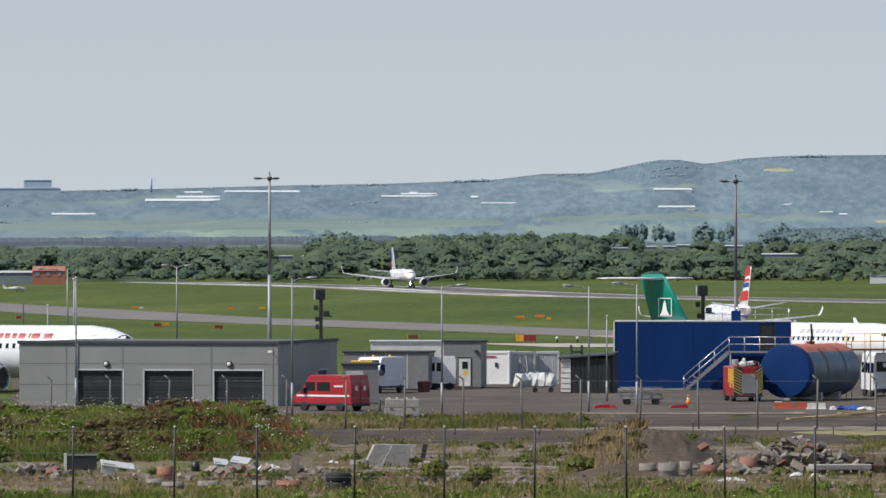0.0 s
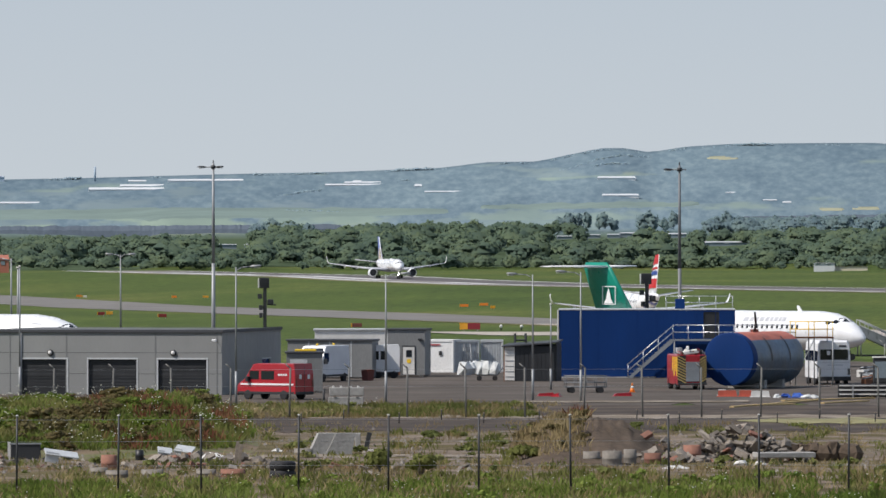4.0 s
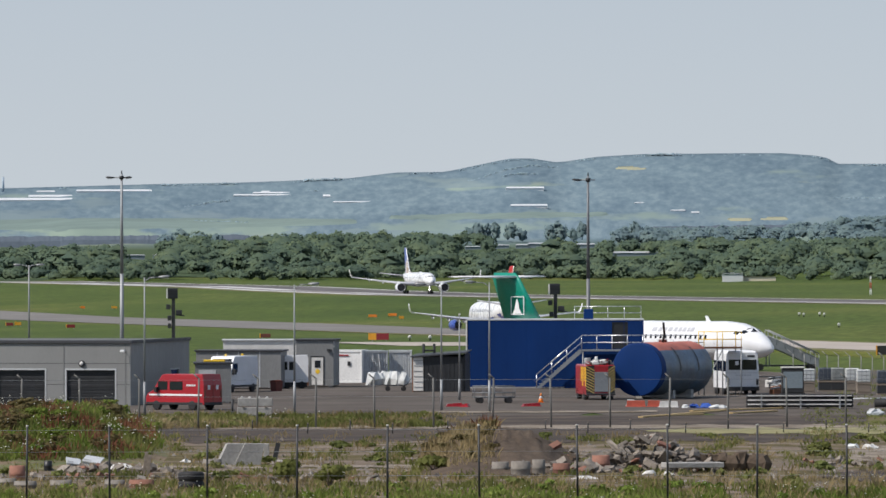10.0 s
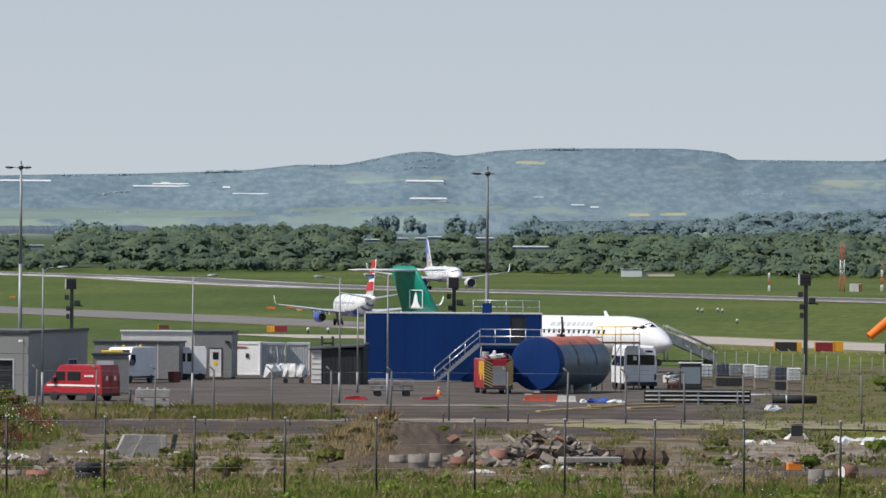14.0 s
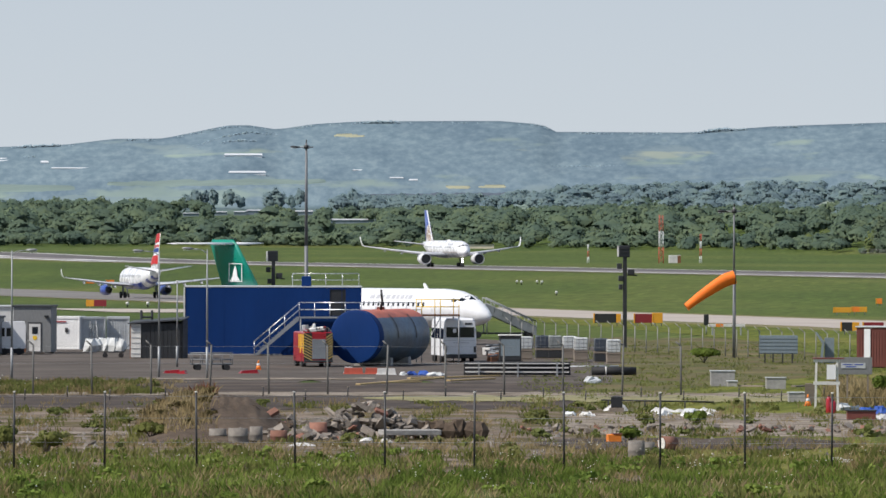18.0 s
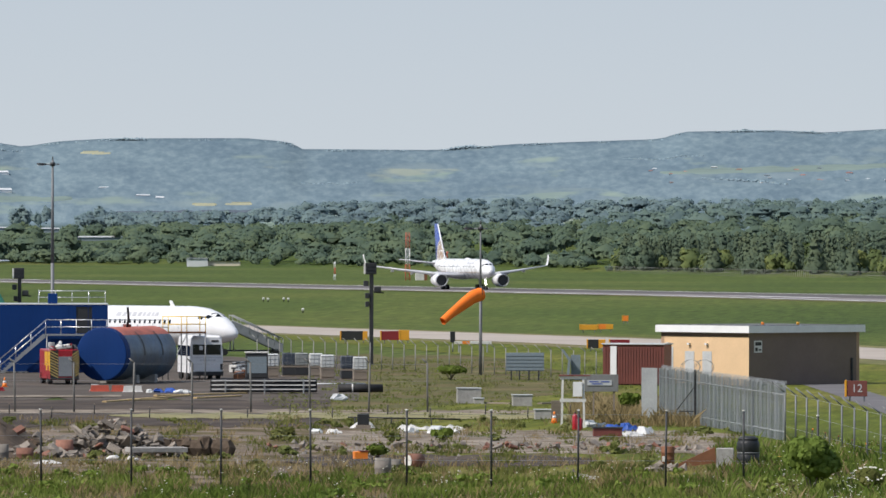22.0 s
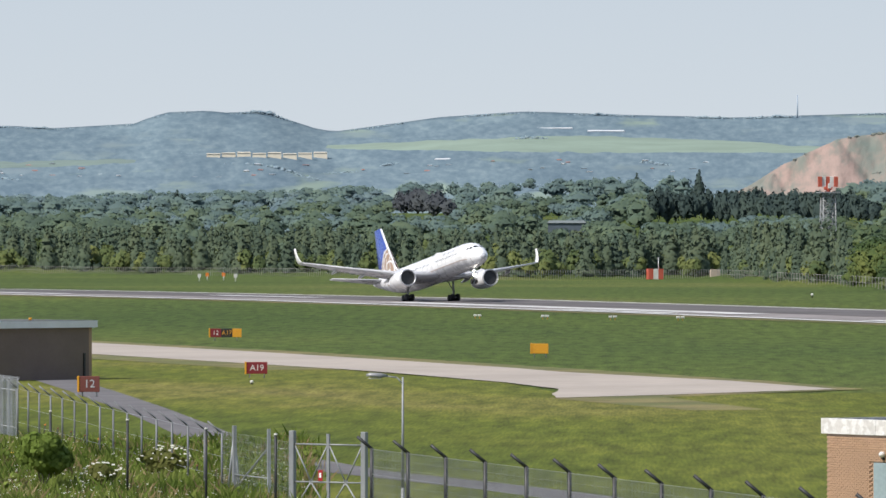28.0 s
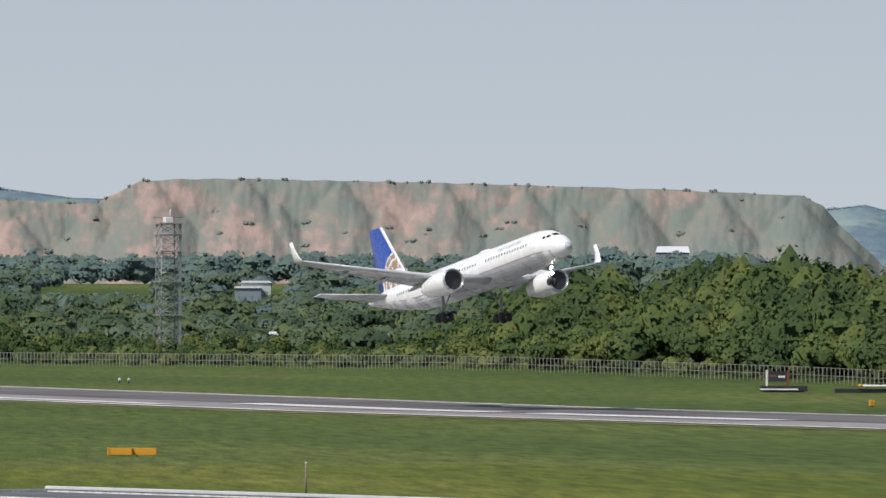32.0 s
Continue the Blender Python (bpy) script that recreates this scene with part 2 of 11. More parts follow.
WHITE = mat("white_paint", (0.78, 0.79, 0.8), 0.4, stain=0.08, vary=0.03, grain=3)
SKIN = mat("aircraft_white", (0.8, 0.81, 0.82), 0.28, stain=0.05, vary=0.02, grain=1.5, coat=0.3)
BELLY = mat("aircraft_grey", (0.5, 0.51, 0.54), 0.3, stain=0.08, vary=0.03, grain=1.5, coat=0.2)
GREYMETAL = mat("galvanised_steel", (0.3, 0.315, 0.325), 0.55, 0.35, stain=0.2, vary=0.08)
ALU = mat("bare_metal", (0.6, 0.61, 0.63), 0.3, 0.8, stain=0.15)
BLACK = mat("black_rubber", (0.018, 0.018, 0.02), 0.75, stain=0.2)
DARK = mat("dark_steel", (0.035, 0.037, 0.04), 0.55, 0.2, stain=0.25)
GLASS = mat("dark_glass", (0.015, 0.018, 0.022), 0.08, stain=0.1, vary=0.02)
NAVY = mat("tail_blue", (0.02, 0.06, 0.33), 0.3, stain=0.06, vary=0.03, coat=0.3)
GOLD = mat("tail_globe_tan", (0.35, 0.24, 0.17), 0.35, stain=0.05, vary=0.03)
RED = mat("red_paint", (0.36, 0.012, 0.022), 0.35, stain=0.1, vary=0.04, coat=0.3)
ORANGE = mat("orange_paint", (0.8, 0.22, 0.02), 0.5, stain=0.1, vary=0.05)
YELLOW = mat("yellow_paint", (0.85, 0.55, 0.03), 0.5, stain=0.12, vary=0.05)
BLUE = mat("blue_paint", (0.004, 0.032, 0.14), 0.6, spec=0.15, stain=0.18, vary=0.06, stain_scale=0.35, stretch=(1, 1, 0.25))
CONCRETE = mat("concrete", (0.36, 0.35, 0.33), 0.85, stain=0.25, vary=0.15, bump=0.5, grain=6)
CLADDING = mat("grey_cladding", (0.24, 0.245, 0.24), 0.55, stain=0.1, vary=0.04, stain_scale=0.3, stretch=(1, 1, 0.3))
TEAL = mat("tail_green", (0.0, 0.24, 0.17), 0.35, stain=0.08, vary=0.03, coat=0.2)
LAMPGLOW = glow("landing_light", (1.0, 0.95, 0.82), 14.0)
# ---- ground, runway, taxiways ----
def ground_material(name, stops, scale):
    m = bpy.data.materials.new(name)
    m.use_nodes = True
    nt = m.node_tree
    N, L = nt.nodes.new, nt.links.new
    b = nt.nodes["Principled BSDF"]
    b.inputs["Roughness"].default_value = 0.9
    b.inputs["Specular IOR Level"].default_value = 0.15
    tc = N("ShaderNodeTexCoord")

    def field(scale, detail, stretch=(1, 1, 1), turn=0.0, lean=0.0):
        mp = N("ShaderNodeMapping")
        mp.inputs["Scale"].default_value = stretch
        mp.inputs["Rotation"].default_value = (0, 0, turn)
        if lean:                                   # the way the grass was mown
            mp.vector_type = "TEXTURE"
            mp.inputs["Scale"].default_value = [1 / q for q in stretch]
            mp.inputs["Rotation"].default_value = (0, 0, -lean)
        L(tc.outputs["Object"], mp.inputs[0])
        t = N("ShaderNodeTexNoise")
        t.inputs["Scale"].default_value, t.inputs["Detail"].default_value = scale, detail
        L(mp.outputs[0], t.inputs[0])
        return t.outputs[0]

    def ramped(src, stops):
        r = N("ShaderNodeValToRGB")
        r.color_ramp.elements.remove(r.color_ramp.elements[1])
        for k, (q, c) in enumerate(stops):
            e = r.color_ramp.elements[0] if k == 0 else r.color_ramp.elements.new(q)
            e.position, e.color = q, (*c, 1)
        L(src, r.inputs[0])
        return r.outputs[0]

    broad = ramped(field(scale, 6, (1, 0.35, 1), radians(-BETA)), stops)
    fine = ramped(field(0.35, 6, (2.2, 0.25, 1), lean=radians(13)), [(0.3, (0.55, 0.58, 0.55)), (0.7, (1.3, 1.26, 1.25))])
    tufts = ramped(field(1.6, 6, (4, 0.14, 1), lean=radians(13)), [(0.3, (0.68, 0.7, 0.66)), (0.7, (1.28, 1.26, 1.2))])
    for mottle in (fine, tufts):
        x = N("ShaderNodeMix")
        x.data_type, x.blend_type = "RGBA", "MULTIPLY"
        x.inputs[0].default_value = 1
        L(broad, x.inputs[6])
        L(mottle, x.inputs[7])
        broad = x.outputs[2]
    L(broad, b.inputs["Base Color"])
    return m


GRASS = ground_material("airfield_grass", [(0.3, (0.054, 0.086, 0.018)), (0.5, (0.075, 0.108, 0.022)), (0.62, (0.106, 0.128, 0.03)), (0.75, (0.155, 0.155, 0.056))], 0.012)


def make_ground():
    th = [-180 + 10 * k for k in range(17)] + [-12 + 2 * k for k in range(4)] + [-4.4 + 0.3 * k for k in range(94)] + [24 + 3 * k for k in range(4)] + [40 + 10 * k for k in range(15)]
    th = sorted(set(round(t, 2) for t in th if -180 <= t < 180))
    rs = [0.0]
    r = 4.0
    while r < 4950:
        rs.append(r)
        r *= 1.035
    rs.append(4960.0)
    vs = []
    for q in rs:
        for t in th:
            x, y = q * math.sin(radians(t)), q * math.cos(radians(t))
            vs.append((x, y, land(x, y)))
    n = len(th)
    fs = [(i * n + k, i * n + (k + 1) % n, (i + 1) * n + (k + 1) % n, (i + 1) * n + k) for i in range(len(rs) - 1) for k in range(n)]
    s = Shape()
    s.add(vs, fs, soft=True)
    g = part("ground", s, GRASS)
    tagged(g, "mown airfield grass, green with yellowed patches", "ground", kind="structure")


make_ground()


def sheet(name, label, rows, material, lift, step=20.0, category="ground", kind="structure"):
    """A paved strip from rows of (a, c0, c1), laid on the ground in short steps."""
    s, vs = Shape(), []
    lines = []
    for (a0, p0, q0), (a1, p1, q1) in zip(rows, rows[1:]):
        k = max(1, int(abs(a1 - a0) / step))
        lines += [(a0 + (a1 - a0) * i / k, p0 + (p1 - p0) * i / k, q0 + (q1 - q0) * i / k) for i in range(k)]
    lines.append(rows[-1])
    m = 5
    for a, c0, c1 in lines:
        for j in range(m + 1):
            p = ac(a, c0 + (c1 - c0) * j / m)
            vs.append((p.x, p.y, land(p.x, p.y) + lift))
    fs = [(i * (m + 1) + j, i * (m + 1) + j + 1, (i + 1) * (m + 1) + j + 1, (i + 1) * (m + 1) + j) for i in range(len(lines) - 1) for j in range(m)]
    s.add(vs, fs, soft=True)
    ob = part(name, s, material)
    return tagged(ob, label, category, kind=kind)


ASPHALT = mat("runway_asphalt", (0.27, 0.25, 0.245), 0.95, spec=0.15, stain=0.3, stain_scale=0.05, vary=0.12, grain=0.5)
TAXI = mat("taxiway_asphalt", (0.4, 0.35, 0.3), 0.85, stain=0.15, stain_scale=0.05, vary=0.1, grain=0.6)
LINE = mat("runway_paint", (0.7, 0.7, 0.68), 0.7, stain=0.25, stain_scale=0.2, vary=0.1)
RUBBERED = mat("rubbered_asphalt", (0.14, 0.132, 0.132), 0.95, spec=0.15, stain=0.3, stain_scale=0.04, vary=0.12, grain=0.5)
VERGE = mat("straw_verge", (0.2, 0.165, 0.06), 0.95, stain=0.35, stain_scale=0.2, vary=0.25, grain=2, color2=(0.12, 0.13, 0.035), mix_scale=0.12, mix_edge=0.1)
HAYFIELD = ground_material("long_grass", [(0.3, (0.079, 0.107, 0.014)), (0.46, (0.105, 0.127, 0.017)), (0.58, (0.136, 0.145, 0.026)), (0.72, (0.184, 0.164, 0.053))], 0.03)
sheet("hay_field", "longer yellow-green grass before the taxiway", [(830, 183, 190), (760, 178, 194), (675, 172, 194), (608, 165, 196), (532, 150, 191.7), (479, 135, 185), (445, 118, 176), (436, 112, 236), (410, 105, 242), (380, 95, 244), (320, 80, 246), (200, 62, 250)], HAYFIELD, 0.035, step=10.0)
sheet("taxiway_verge", "strawy verge along the taxiway", [(1500, 212, 216), (900, 212, 217), (675, 216, 221.5), (608, 212, 217.5), (532, 205, 210), (479, 201, 205), (451, 196, 200), (433, 170, 178), (400, 166, 171)], VERGE, 0.05, step=10.0)
sheet("taxiway_verge", "strawy verge on the near side of the taxiway", [(1500, 187.5, 190.5), (900, 187, 190.5), (675, 189, 194.5), (608, 190, 196.5), (532, 186, 192)], VERGE, 0.055, step=10.0)
sheet("runway_verge", "dry strip of grass along the runway", [(2900, RUN_MID - 31, RUN_MID - 23), (1200, RUN_MID - 28, RUN_MID - 23), (300, RUN_MID - 26, RUN_MID - 23)], VERGE, 0.06)
sheet("runway", "grey asphalt runway darkened by tyre marks", [(3050, RUN_MID - 23, RUN_MID + 23), (300, RUN_MID - 23, RUN_MID + 23)], ASPHALT, 0.10, category="runway")
sheet("runway_tyre_band", "dark band of tyre rubber along the runway", [(2900, RUN_MID - 6, RUN_MID + 16), (300, RUN_MID - 4, RUN_MID + 18)], RUBBERED, 0.14, category="road marking")
sheet("runway_edge_line", "white painted line along the runway edge", [(3050, RUN_MID - 24, RUN_MID - 18.5), (1200, RUN_MID - 23, RUN_MID - 20.5), (300, RUN_MID - 23, RUN_MID - 21.6)], LINE, 0.15, category="road marking")
sheet("runway_edge_line", "white painted line along the runway edge", [(3050, RUN_MID + 20, RUN_MID + 22.5), (300, RUN_MID + 20.5, RUN_MID + 22)], LINE, 0.15, category="road marking")
for a0, a1, c0, c1 in ((760, 830, -19, -16), (890, 930, -20, -17), (560, 640, 6, 10), (470, 540, -8, -3), (880, 1015, -14, -9), (700, 760, -9, -4), (640, 690, -9, -4), (1090, 1140, 1, 5), (2300, 2500, -13, -7), (2020, 2180, -14, -9), (2560, 2800, -16, -8), (1180, 1235, -12, -8)):
    sheet("runway_marking", "worn white paint bar on the runway", [(a1, RUN_MID + c0, RUN_MID + c1), (a0, RUN_MID + c0, RUN_MID + c1)], LINE, 0.18, category="road marking")
sheet("taxiway", "worn grey asphalt taxiway running away along the field", [(2600, 186, 226), (1300, 187, 222), (1040, 190, 213)], mat("grey_taxiway", (0.2, 0.19, 0.178), 0.95, stain=0.2, stain_scale=0.05, vary=0.1, grain=0.6, spec=0.1), 0.08, step=10.0, category="taxiway")
sheet("taxiway", "pale weathered asphalt taxiway", [(1040, 190, 213), (900, 190, 213), (675, 194, 217), (608, 196, 213), (532, 191.7, 206), (515, 190, 203.3), (479, 185, 202), (458, 180.6, 199), (450.8, 177.7, 197.8), (444, 174.6, 188), (439, 172.8, 181.5), (433, 170.6, 171.2)], TAXI, 0.08, step=8.0, category="taxiway")
sheet("taxiway_stub", "pale link between taxiway and apron", [(900, 150, 192), (850, 152, 192)], TAXI, 0.07, category="taxiway")

# ---- hills ----
SKYLINE = [(-1800, 95), (-784, 101), (-519, 106), (-254, 113), (-84, 116), (96, 123), (176, 133), (266, 134), (376, 157), (416, 158), (466, 150), (530, 160),
           (616, 165), (795, 166), (862, 166), (935, 160), (960, 147), (1192, 146), (1340, 157), (1592, 166), (1632, 179), (1792, 182), (1882, 178), (2020, 186),
           (2050, 198), (2080, 206), (2150, 209), (2185, 205), (2232, 208), (2270, 201), (2302, 190), (2340, 178), (2372, 172), (2440, 181), (2562, 198), (2712, 208), (2882, 202), (3082, 197), (3350, 205), (3470, 203), (3600, 186), (4700, 150), (4920, 166), (5000, 176), (5060, 160), (6200, 140)]


def hill_z(u, d):
    p = polar(u, 3150)
    k = max(0.0, (d - 3150) / (4850 - 3150))
    low = HORIZON + (land(p.x, p.y) - EYE_Z) * UNIT / 3150
    v = low + (ramp(SKYLINE, u) - low) * (0.75 * k + 0.25 * k * k)
    n = (noise.noise(Vector((u * 0.003, d * 0.0042, 0))) * 13 + noise.noise(Vector((u * 0.011, d * 0.009, 7))) * 3) * 4 * k * (1 - k)
    return height(v + n, d)


def hill_material():
    """Woods and fields; seen as steep slopes, so the pattern is laid on them upright."""
    m = bpy.data.materials.new("far_hills")
    m.use_nodes = True
    nt = m.node_tree
    N, L = nt.nodes.new, nt.links.new
    b = nt.nodes["Principled BSDF"]
    b.inputs["Roughness"].default_value = 1.0
    b.inputs["Specular IOR Level"].default_value = 0.0
    tc = N("ShaderNodeTexCoord")
    # the pattern runs along the foot of the slopes, which curve round the airfield
    apart = N("ShaderNodeSeparateXYZ")
    L(tc.outputs["Object"], apart.inputs[0])
    round_ = N("ShaderNodeMath")
    round_.operation = "ARCTAN2"
    L(apart.outputs[0], round_.inputs[0])
    L(apart.outputs[1], round_.inputs[1])
    along = N("ShaderNodeMath")
    along.operation = "MULTIPLY"
    along.inputs[1].default_value = 4000.0
    L(round_.outputs[0], along.inputs[0])
    slope = N("ShaderNodeCombineXYZ")
    L(along.outputs[0], slope.inputs[0])
    L(apart.outputs[1], slope.inputs[1])
    L(apart.outputs[2], slope.inputs[2])

    def scaled(stretch):
        mp = N("ShaderNodeMapping")
        mp.inputs["Scale"].default_value = stretch
        L(slope.outputs[0], mp.inputs[0])
        return mp.outputs[0]

    def field(stretch, detail, rough=0.55):
        t = N("ShaderNodeTexNoise")
        t.inputs["Scale"].default_value, t.inputs["Detail"].default_value, t.inputs["Roughness"].default_value = 1.0, detail, rough
        L(scaled(stretch), t.inputs[0])
        return t.outputs[0]

    def ramped(src, stops):
        r = N("ShaderNodeValToRGB")
        for k, (q, col) in enumerate(stops):
            e = r.color_ramp.elements[k] if k < 2 else r.color_ramp.elements.new(q)
            e.position, e.color = q, (*col, 1)
        L(src, r.inputs[0])
        return r.outputs[0]

    vo = N("ShaderNodeTexVoronoi")
    vo.inputs["Scale"].default_value = 1.0
    L(scaled((0.009, 0.002, 0.13)), vo.inputs[0])
    sep = N("ShaderNodeSeparateColor")
    L(vo.outputs["Color"], sep.inputs[0])
    # distance haze is mixed into these field and wood colours
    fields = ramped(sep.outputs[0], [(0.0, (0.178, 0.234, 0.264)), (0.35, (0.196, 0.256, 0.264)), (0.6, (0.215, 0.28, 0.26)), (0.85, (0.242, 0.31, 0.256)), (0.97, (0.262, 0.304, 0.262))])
    # woods lie over the fields in long uneven belts
    belt = N("ShaderNodeMapRange")
    belt.inputs[1].default_value, belt.inputs[2].default_value = 0.36, 0.45

    def by_height(lo, hi, p, q):
        r = N("ShaderNodeMapRange")
        r.inputs[1].default_value, r.inputs[2].default_value, r.inputs[3].default_value, r.inputs[4].default_value = lo, hi, p, q
        L(apart.outputs[2], r.inputs[0])
        return r.outputs[0]

    # the lower slopes are mostly open fields
    both = N("ShaderNodeMath")
    L(field((0.02, 0.001, 0.07), 4), both.inputs[0])
    L(by_height(24, 40, -0.1, 0.03), both.inputs[1])
    L(both.outputs[0], belt.inputs[0])
    # wood tones, blued with the same painted haze
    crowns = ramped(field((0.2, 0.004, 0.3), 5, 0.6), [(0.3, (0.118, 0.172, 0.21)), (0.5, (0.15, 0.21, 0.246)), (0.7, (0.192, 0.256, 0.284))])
    mix = N("ShaderNodeMix")
    mix.data_type = "RGBA"
    L(belt.outputs[0], mix.inputs[0])
    L(fields, mix.inputs[6])
    L(crowns, mix.inputs[7])
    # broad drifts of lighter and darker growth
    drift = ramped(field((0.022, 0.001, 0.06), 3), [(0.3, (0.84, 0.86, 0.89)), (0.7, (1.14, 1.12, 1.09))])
    mul = N("ShaderNodeMix")
    mul.data_type, mul.blend_type = "RGBA", "MULTIPLY"
    mul.inputs[0].default_value = 1
    L(mix.outputs[2], mul.inputs[6])
    L(drift, mul.inputs[7])
    # grassy floor under the woods at the foot
    floor = N("ShaderNodeMix")
    floor.data_type = "RGBA"
    floor.inputs[6].default_value = (0.075, 0.105, 0.062, 1)
    L(by_height(13, 19, 0, 1), floor.inputs[0])
    L(mul.outputs[2], floor.inputs[7])
    L(floor.outputs[2], b.inputs["Base Color"])
    return m


def make_hills():
    s, vs = Shape(), []
    us = [-1800 + 20 * k for k in range(391)]
    ds = [3150 + 50 * k for k in range(35)]
    for d in ds:
        for u in us:
            vs.append(polar(u, d, hill_z(u, d)))
    n = len(us)
    for u in us:
        vs.append(polar(u, 4900, -5))
    fs = [(i * n + k, i * n + k + 1, (i + 1) * n + k + 1, (i + 1) * n + k) for i in range(len(ds)) for k in range(n - 1)]
    s.add(vs, fs, soft=True)
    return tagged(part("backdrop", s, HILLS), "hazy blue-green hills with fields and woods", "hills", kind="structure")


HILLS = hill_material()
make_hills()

# ---- spoil heap ----
BING_TOP = [(3060, 50), (3120, 84), (3165, 112), (3262, 158), (3310, 165), (3350, 170), (3400, 173), (3480, 184), (3560, 178), (3640, 176), (3720, 216), (3800, 219), (3890, 220), (4270, 213), (4650, 202), (4890, 191), (4925, 175), (4960, 135), (5010, 90), (5060, 40)]
# the tipped cones: bearing and how far the tip lies under the edge
TIPS = [(3150, 4), (3262, 0), (3390, 3), (3500, 30), (3640, 0), (3745, 2), (3790, 62), (3905, 0), (3960, 40), (4075, 0), (4150, 44), (4255, 0), (4400, 2), (4480, 34), (4575, 0), (4740, 1), (4880, 2)]


def shale_material():
    m = bpy.data.materials.new("red_shale")
    m.use_nodes = True
    nt = m.node_tree
    N, L = nt.nodes.new, nt.links.new
    b = nt.nodes["Principled BSDF"]
    b.inputs["Roughness"].default_value = 1.0
    b.inputs["Specular IOR Level"].default_value = 0.0
    tc = N("ShaderNodeTexCoord")

    def field(scale, detail, stretch, rough=0.5):
        mp = N("ShaderNodeMapping")
        mp.vector_type = "TEXTURE"
        mp.inputs["Rotation"].default_value = (0, 0, radians(-17.5))
        mp.inputs["Scale"].default_value = tuple(1 / q for q in stretch)
        L(tc.outputs["Object"], mp.inputs[0])
        t = N("ShaderNodeTexNoise")
        t.inputs["Scale"].default_value, t.inputs["Detail"].default_value, t.inputs["Roughness"].default_value = scale, detail, rough
        L(mp.outputs[0], t.inputs[0])
        return t.outputs[0]

    def plus(x, y):
        q = N("ShaderNodeMath")
        L(x, q.inputs[0])
        L(y, q.inputs[1])
        return q.outputs[0]

    def mapped(x, lo, hi, p, q):
        r = N("ShaderNodeMapRange")
        r.inputs[1].default_value, r.inputs[2].default_value, r.inputs[3].default_value, r.inputs[4].default_value = lo, hi, p, q
        L(x, r.inputs[0])
        return r.outputs[0]

    r = N("ShaderNodeValToRGB")
    stops = [(0.36, (0.168, 0.198, 0.178)), (0.46, (0.2, 0.208, 0.184)), (0.51, (0.24, 0.216, 0.19)), (0.57, (0.31, 0.24, 0.212)), (0.68, (0.385, 0.288, 0.252))]
    for k, (q, col) in enumerate(stops):
        e = r.color_ramp.elements[k] if k < 2 else r.color_ramp.elements.new(q)
        e.position, e.color = q, (*col, 1)
    mix = N("ShaderNodeMix")
    mix.inputs[0].default_value = 0.42
    L(field(0.045, 3, (1.0, 0.2, 1.5)), mix.inputs[2])
    L(field(0.25, 6, (1.0, 0.1, 0.9), 0.6), mix.inputs[3])
    geo = N("ShaderNodeNewGeometry")
    sep = N("ShaderNodeSeparateXYZ")
    L(geo.outputs["Normal"], sep.inputs[0])
    flat = mapped(sep.outputs[2], 0.86, 0.97, 0.02, -0.13)      # scrub gathers along the flat top
    turn = N("ShaderNodeMapping")
    turn.vector_type = "TEXTURE"
    turn.inputs["Rotation"].default_value = (0, 0, radians(-17.5))
    L(tc.outputs["Object"], turn.inputs[0])
    cross = N("ShaderNodeSeparateXYZ")
    L(turn.outputs[0], cross.inputs[0])
    fresh = mapped(cross.outputs[0], -210, 200, 0.035, -0.085)    # the newer tips lie to the west
    foot = mapped(cross.outputs[2], 10, 22, -0.07, 0.0)         # grass creeps up from the foot
    L(plus(plus(mix.outputs[0], fresh), plus(flat, foot)), r.inputs[0])
    L(r.outputs[0], b.inputs["Base Color"])
    bp = N("ShaderNodeBump")
    bp.inputs["Strength"].default_value, bp.inputs["Distance"].default_value = 0.4, 1.0
    L(field(0.5, 6, (1.0, 0.3, 0.8), 0.6), bp.inputs["Height"])
    L(bp.outputs[0], b.inputs["Normal"])
    return m


SHALE = shale_material()


def bing_point(u, k):
    """Tipped cones of shale side by side; the top is flat."""
    top = ramp(BING_TOP, u)
    kk = min(1, k / 0.8)
    v = 20 + (top - 20) * kk
    z = height(v, 2930)
    d = 2952 - 0.9 * (height(top, 2930) - z)
    for uc, under in TIPS:
        edge = ramp(BING_TOP, uc)
        drop = height(edge - under, 2930) - z
        x = (u - uc) * 0.2255
        reach = 1.05 * drop
        if drop > 0 and reach > abs(x):
            d = min(d, 2950 - 0.9 * (height(edge, 2930) - height(edge - under, 2930)) - math.sqrt(reach * reach - x * x) * 1.35)
    d += 2.2 * noise.noise(Vector((u * 0.03, v * 0.012, 3))) + 0.9 * noise.noise(Vector((u * 0.1, v * 0.03, 8))) + 0.4 * noise.noise(Vector((u * 0.25, v * 0.1, 5)))
    if k > 0.8:
        d = max(d, 2935) + 90 * (k - 0.8) / 0.2
    v += 1.2 * noise.noise(Vector((u * 0.05, k * 6, 0))) + (1.6 * noise.noise(Vector((u * 0.03, 2, 4))) if k > 0.7 else 0)
    return polar(u, d, height(v, d))


def make_bing():
    s = Shape()
    us = [3040 + 4 * k for k in range(506)]
    m = 50
    vs = [bing_point(u, j / m) for j in range(m + 1) for u in us]
    n = len(us)
    fs = [(i * n + k, i * n + k + 1, (i + 1) * n + k + 1, (i + 1) * n + k) for i in range(m) for k in range(n - 1)]
    s.add(vs, fs, soft=True)
    tagged(part("spoil_heap", s, SHALE), "long flat-topped heap of reddish shale with grey-green scrub", "spoil heap", kind="structure")


make_bing()


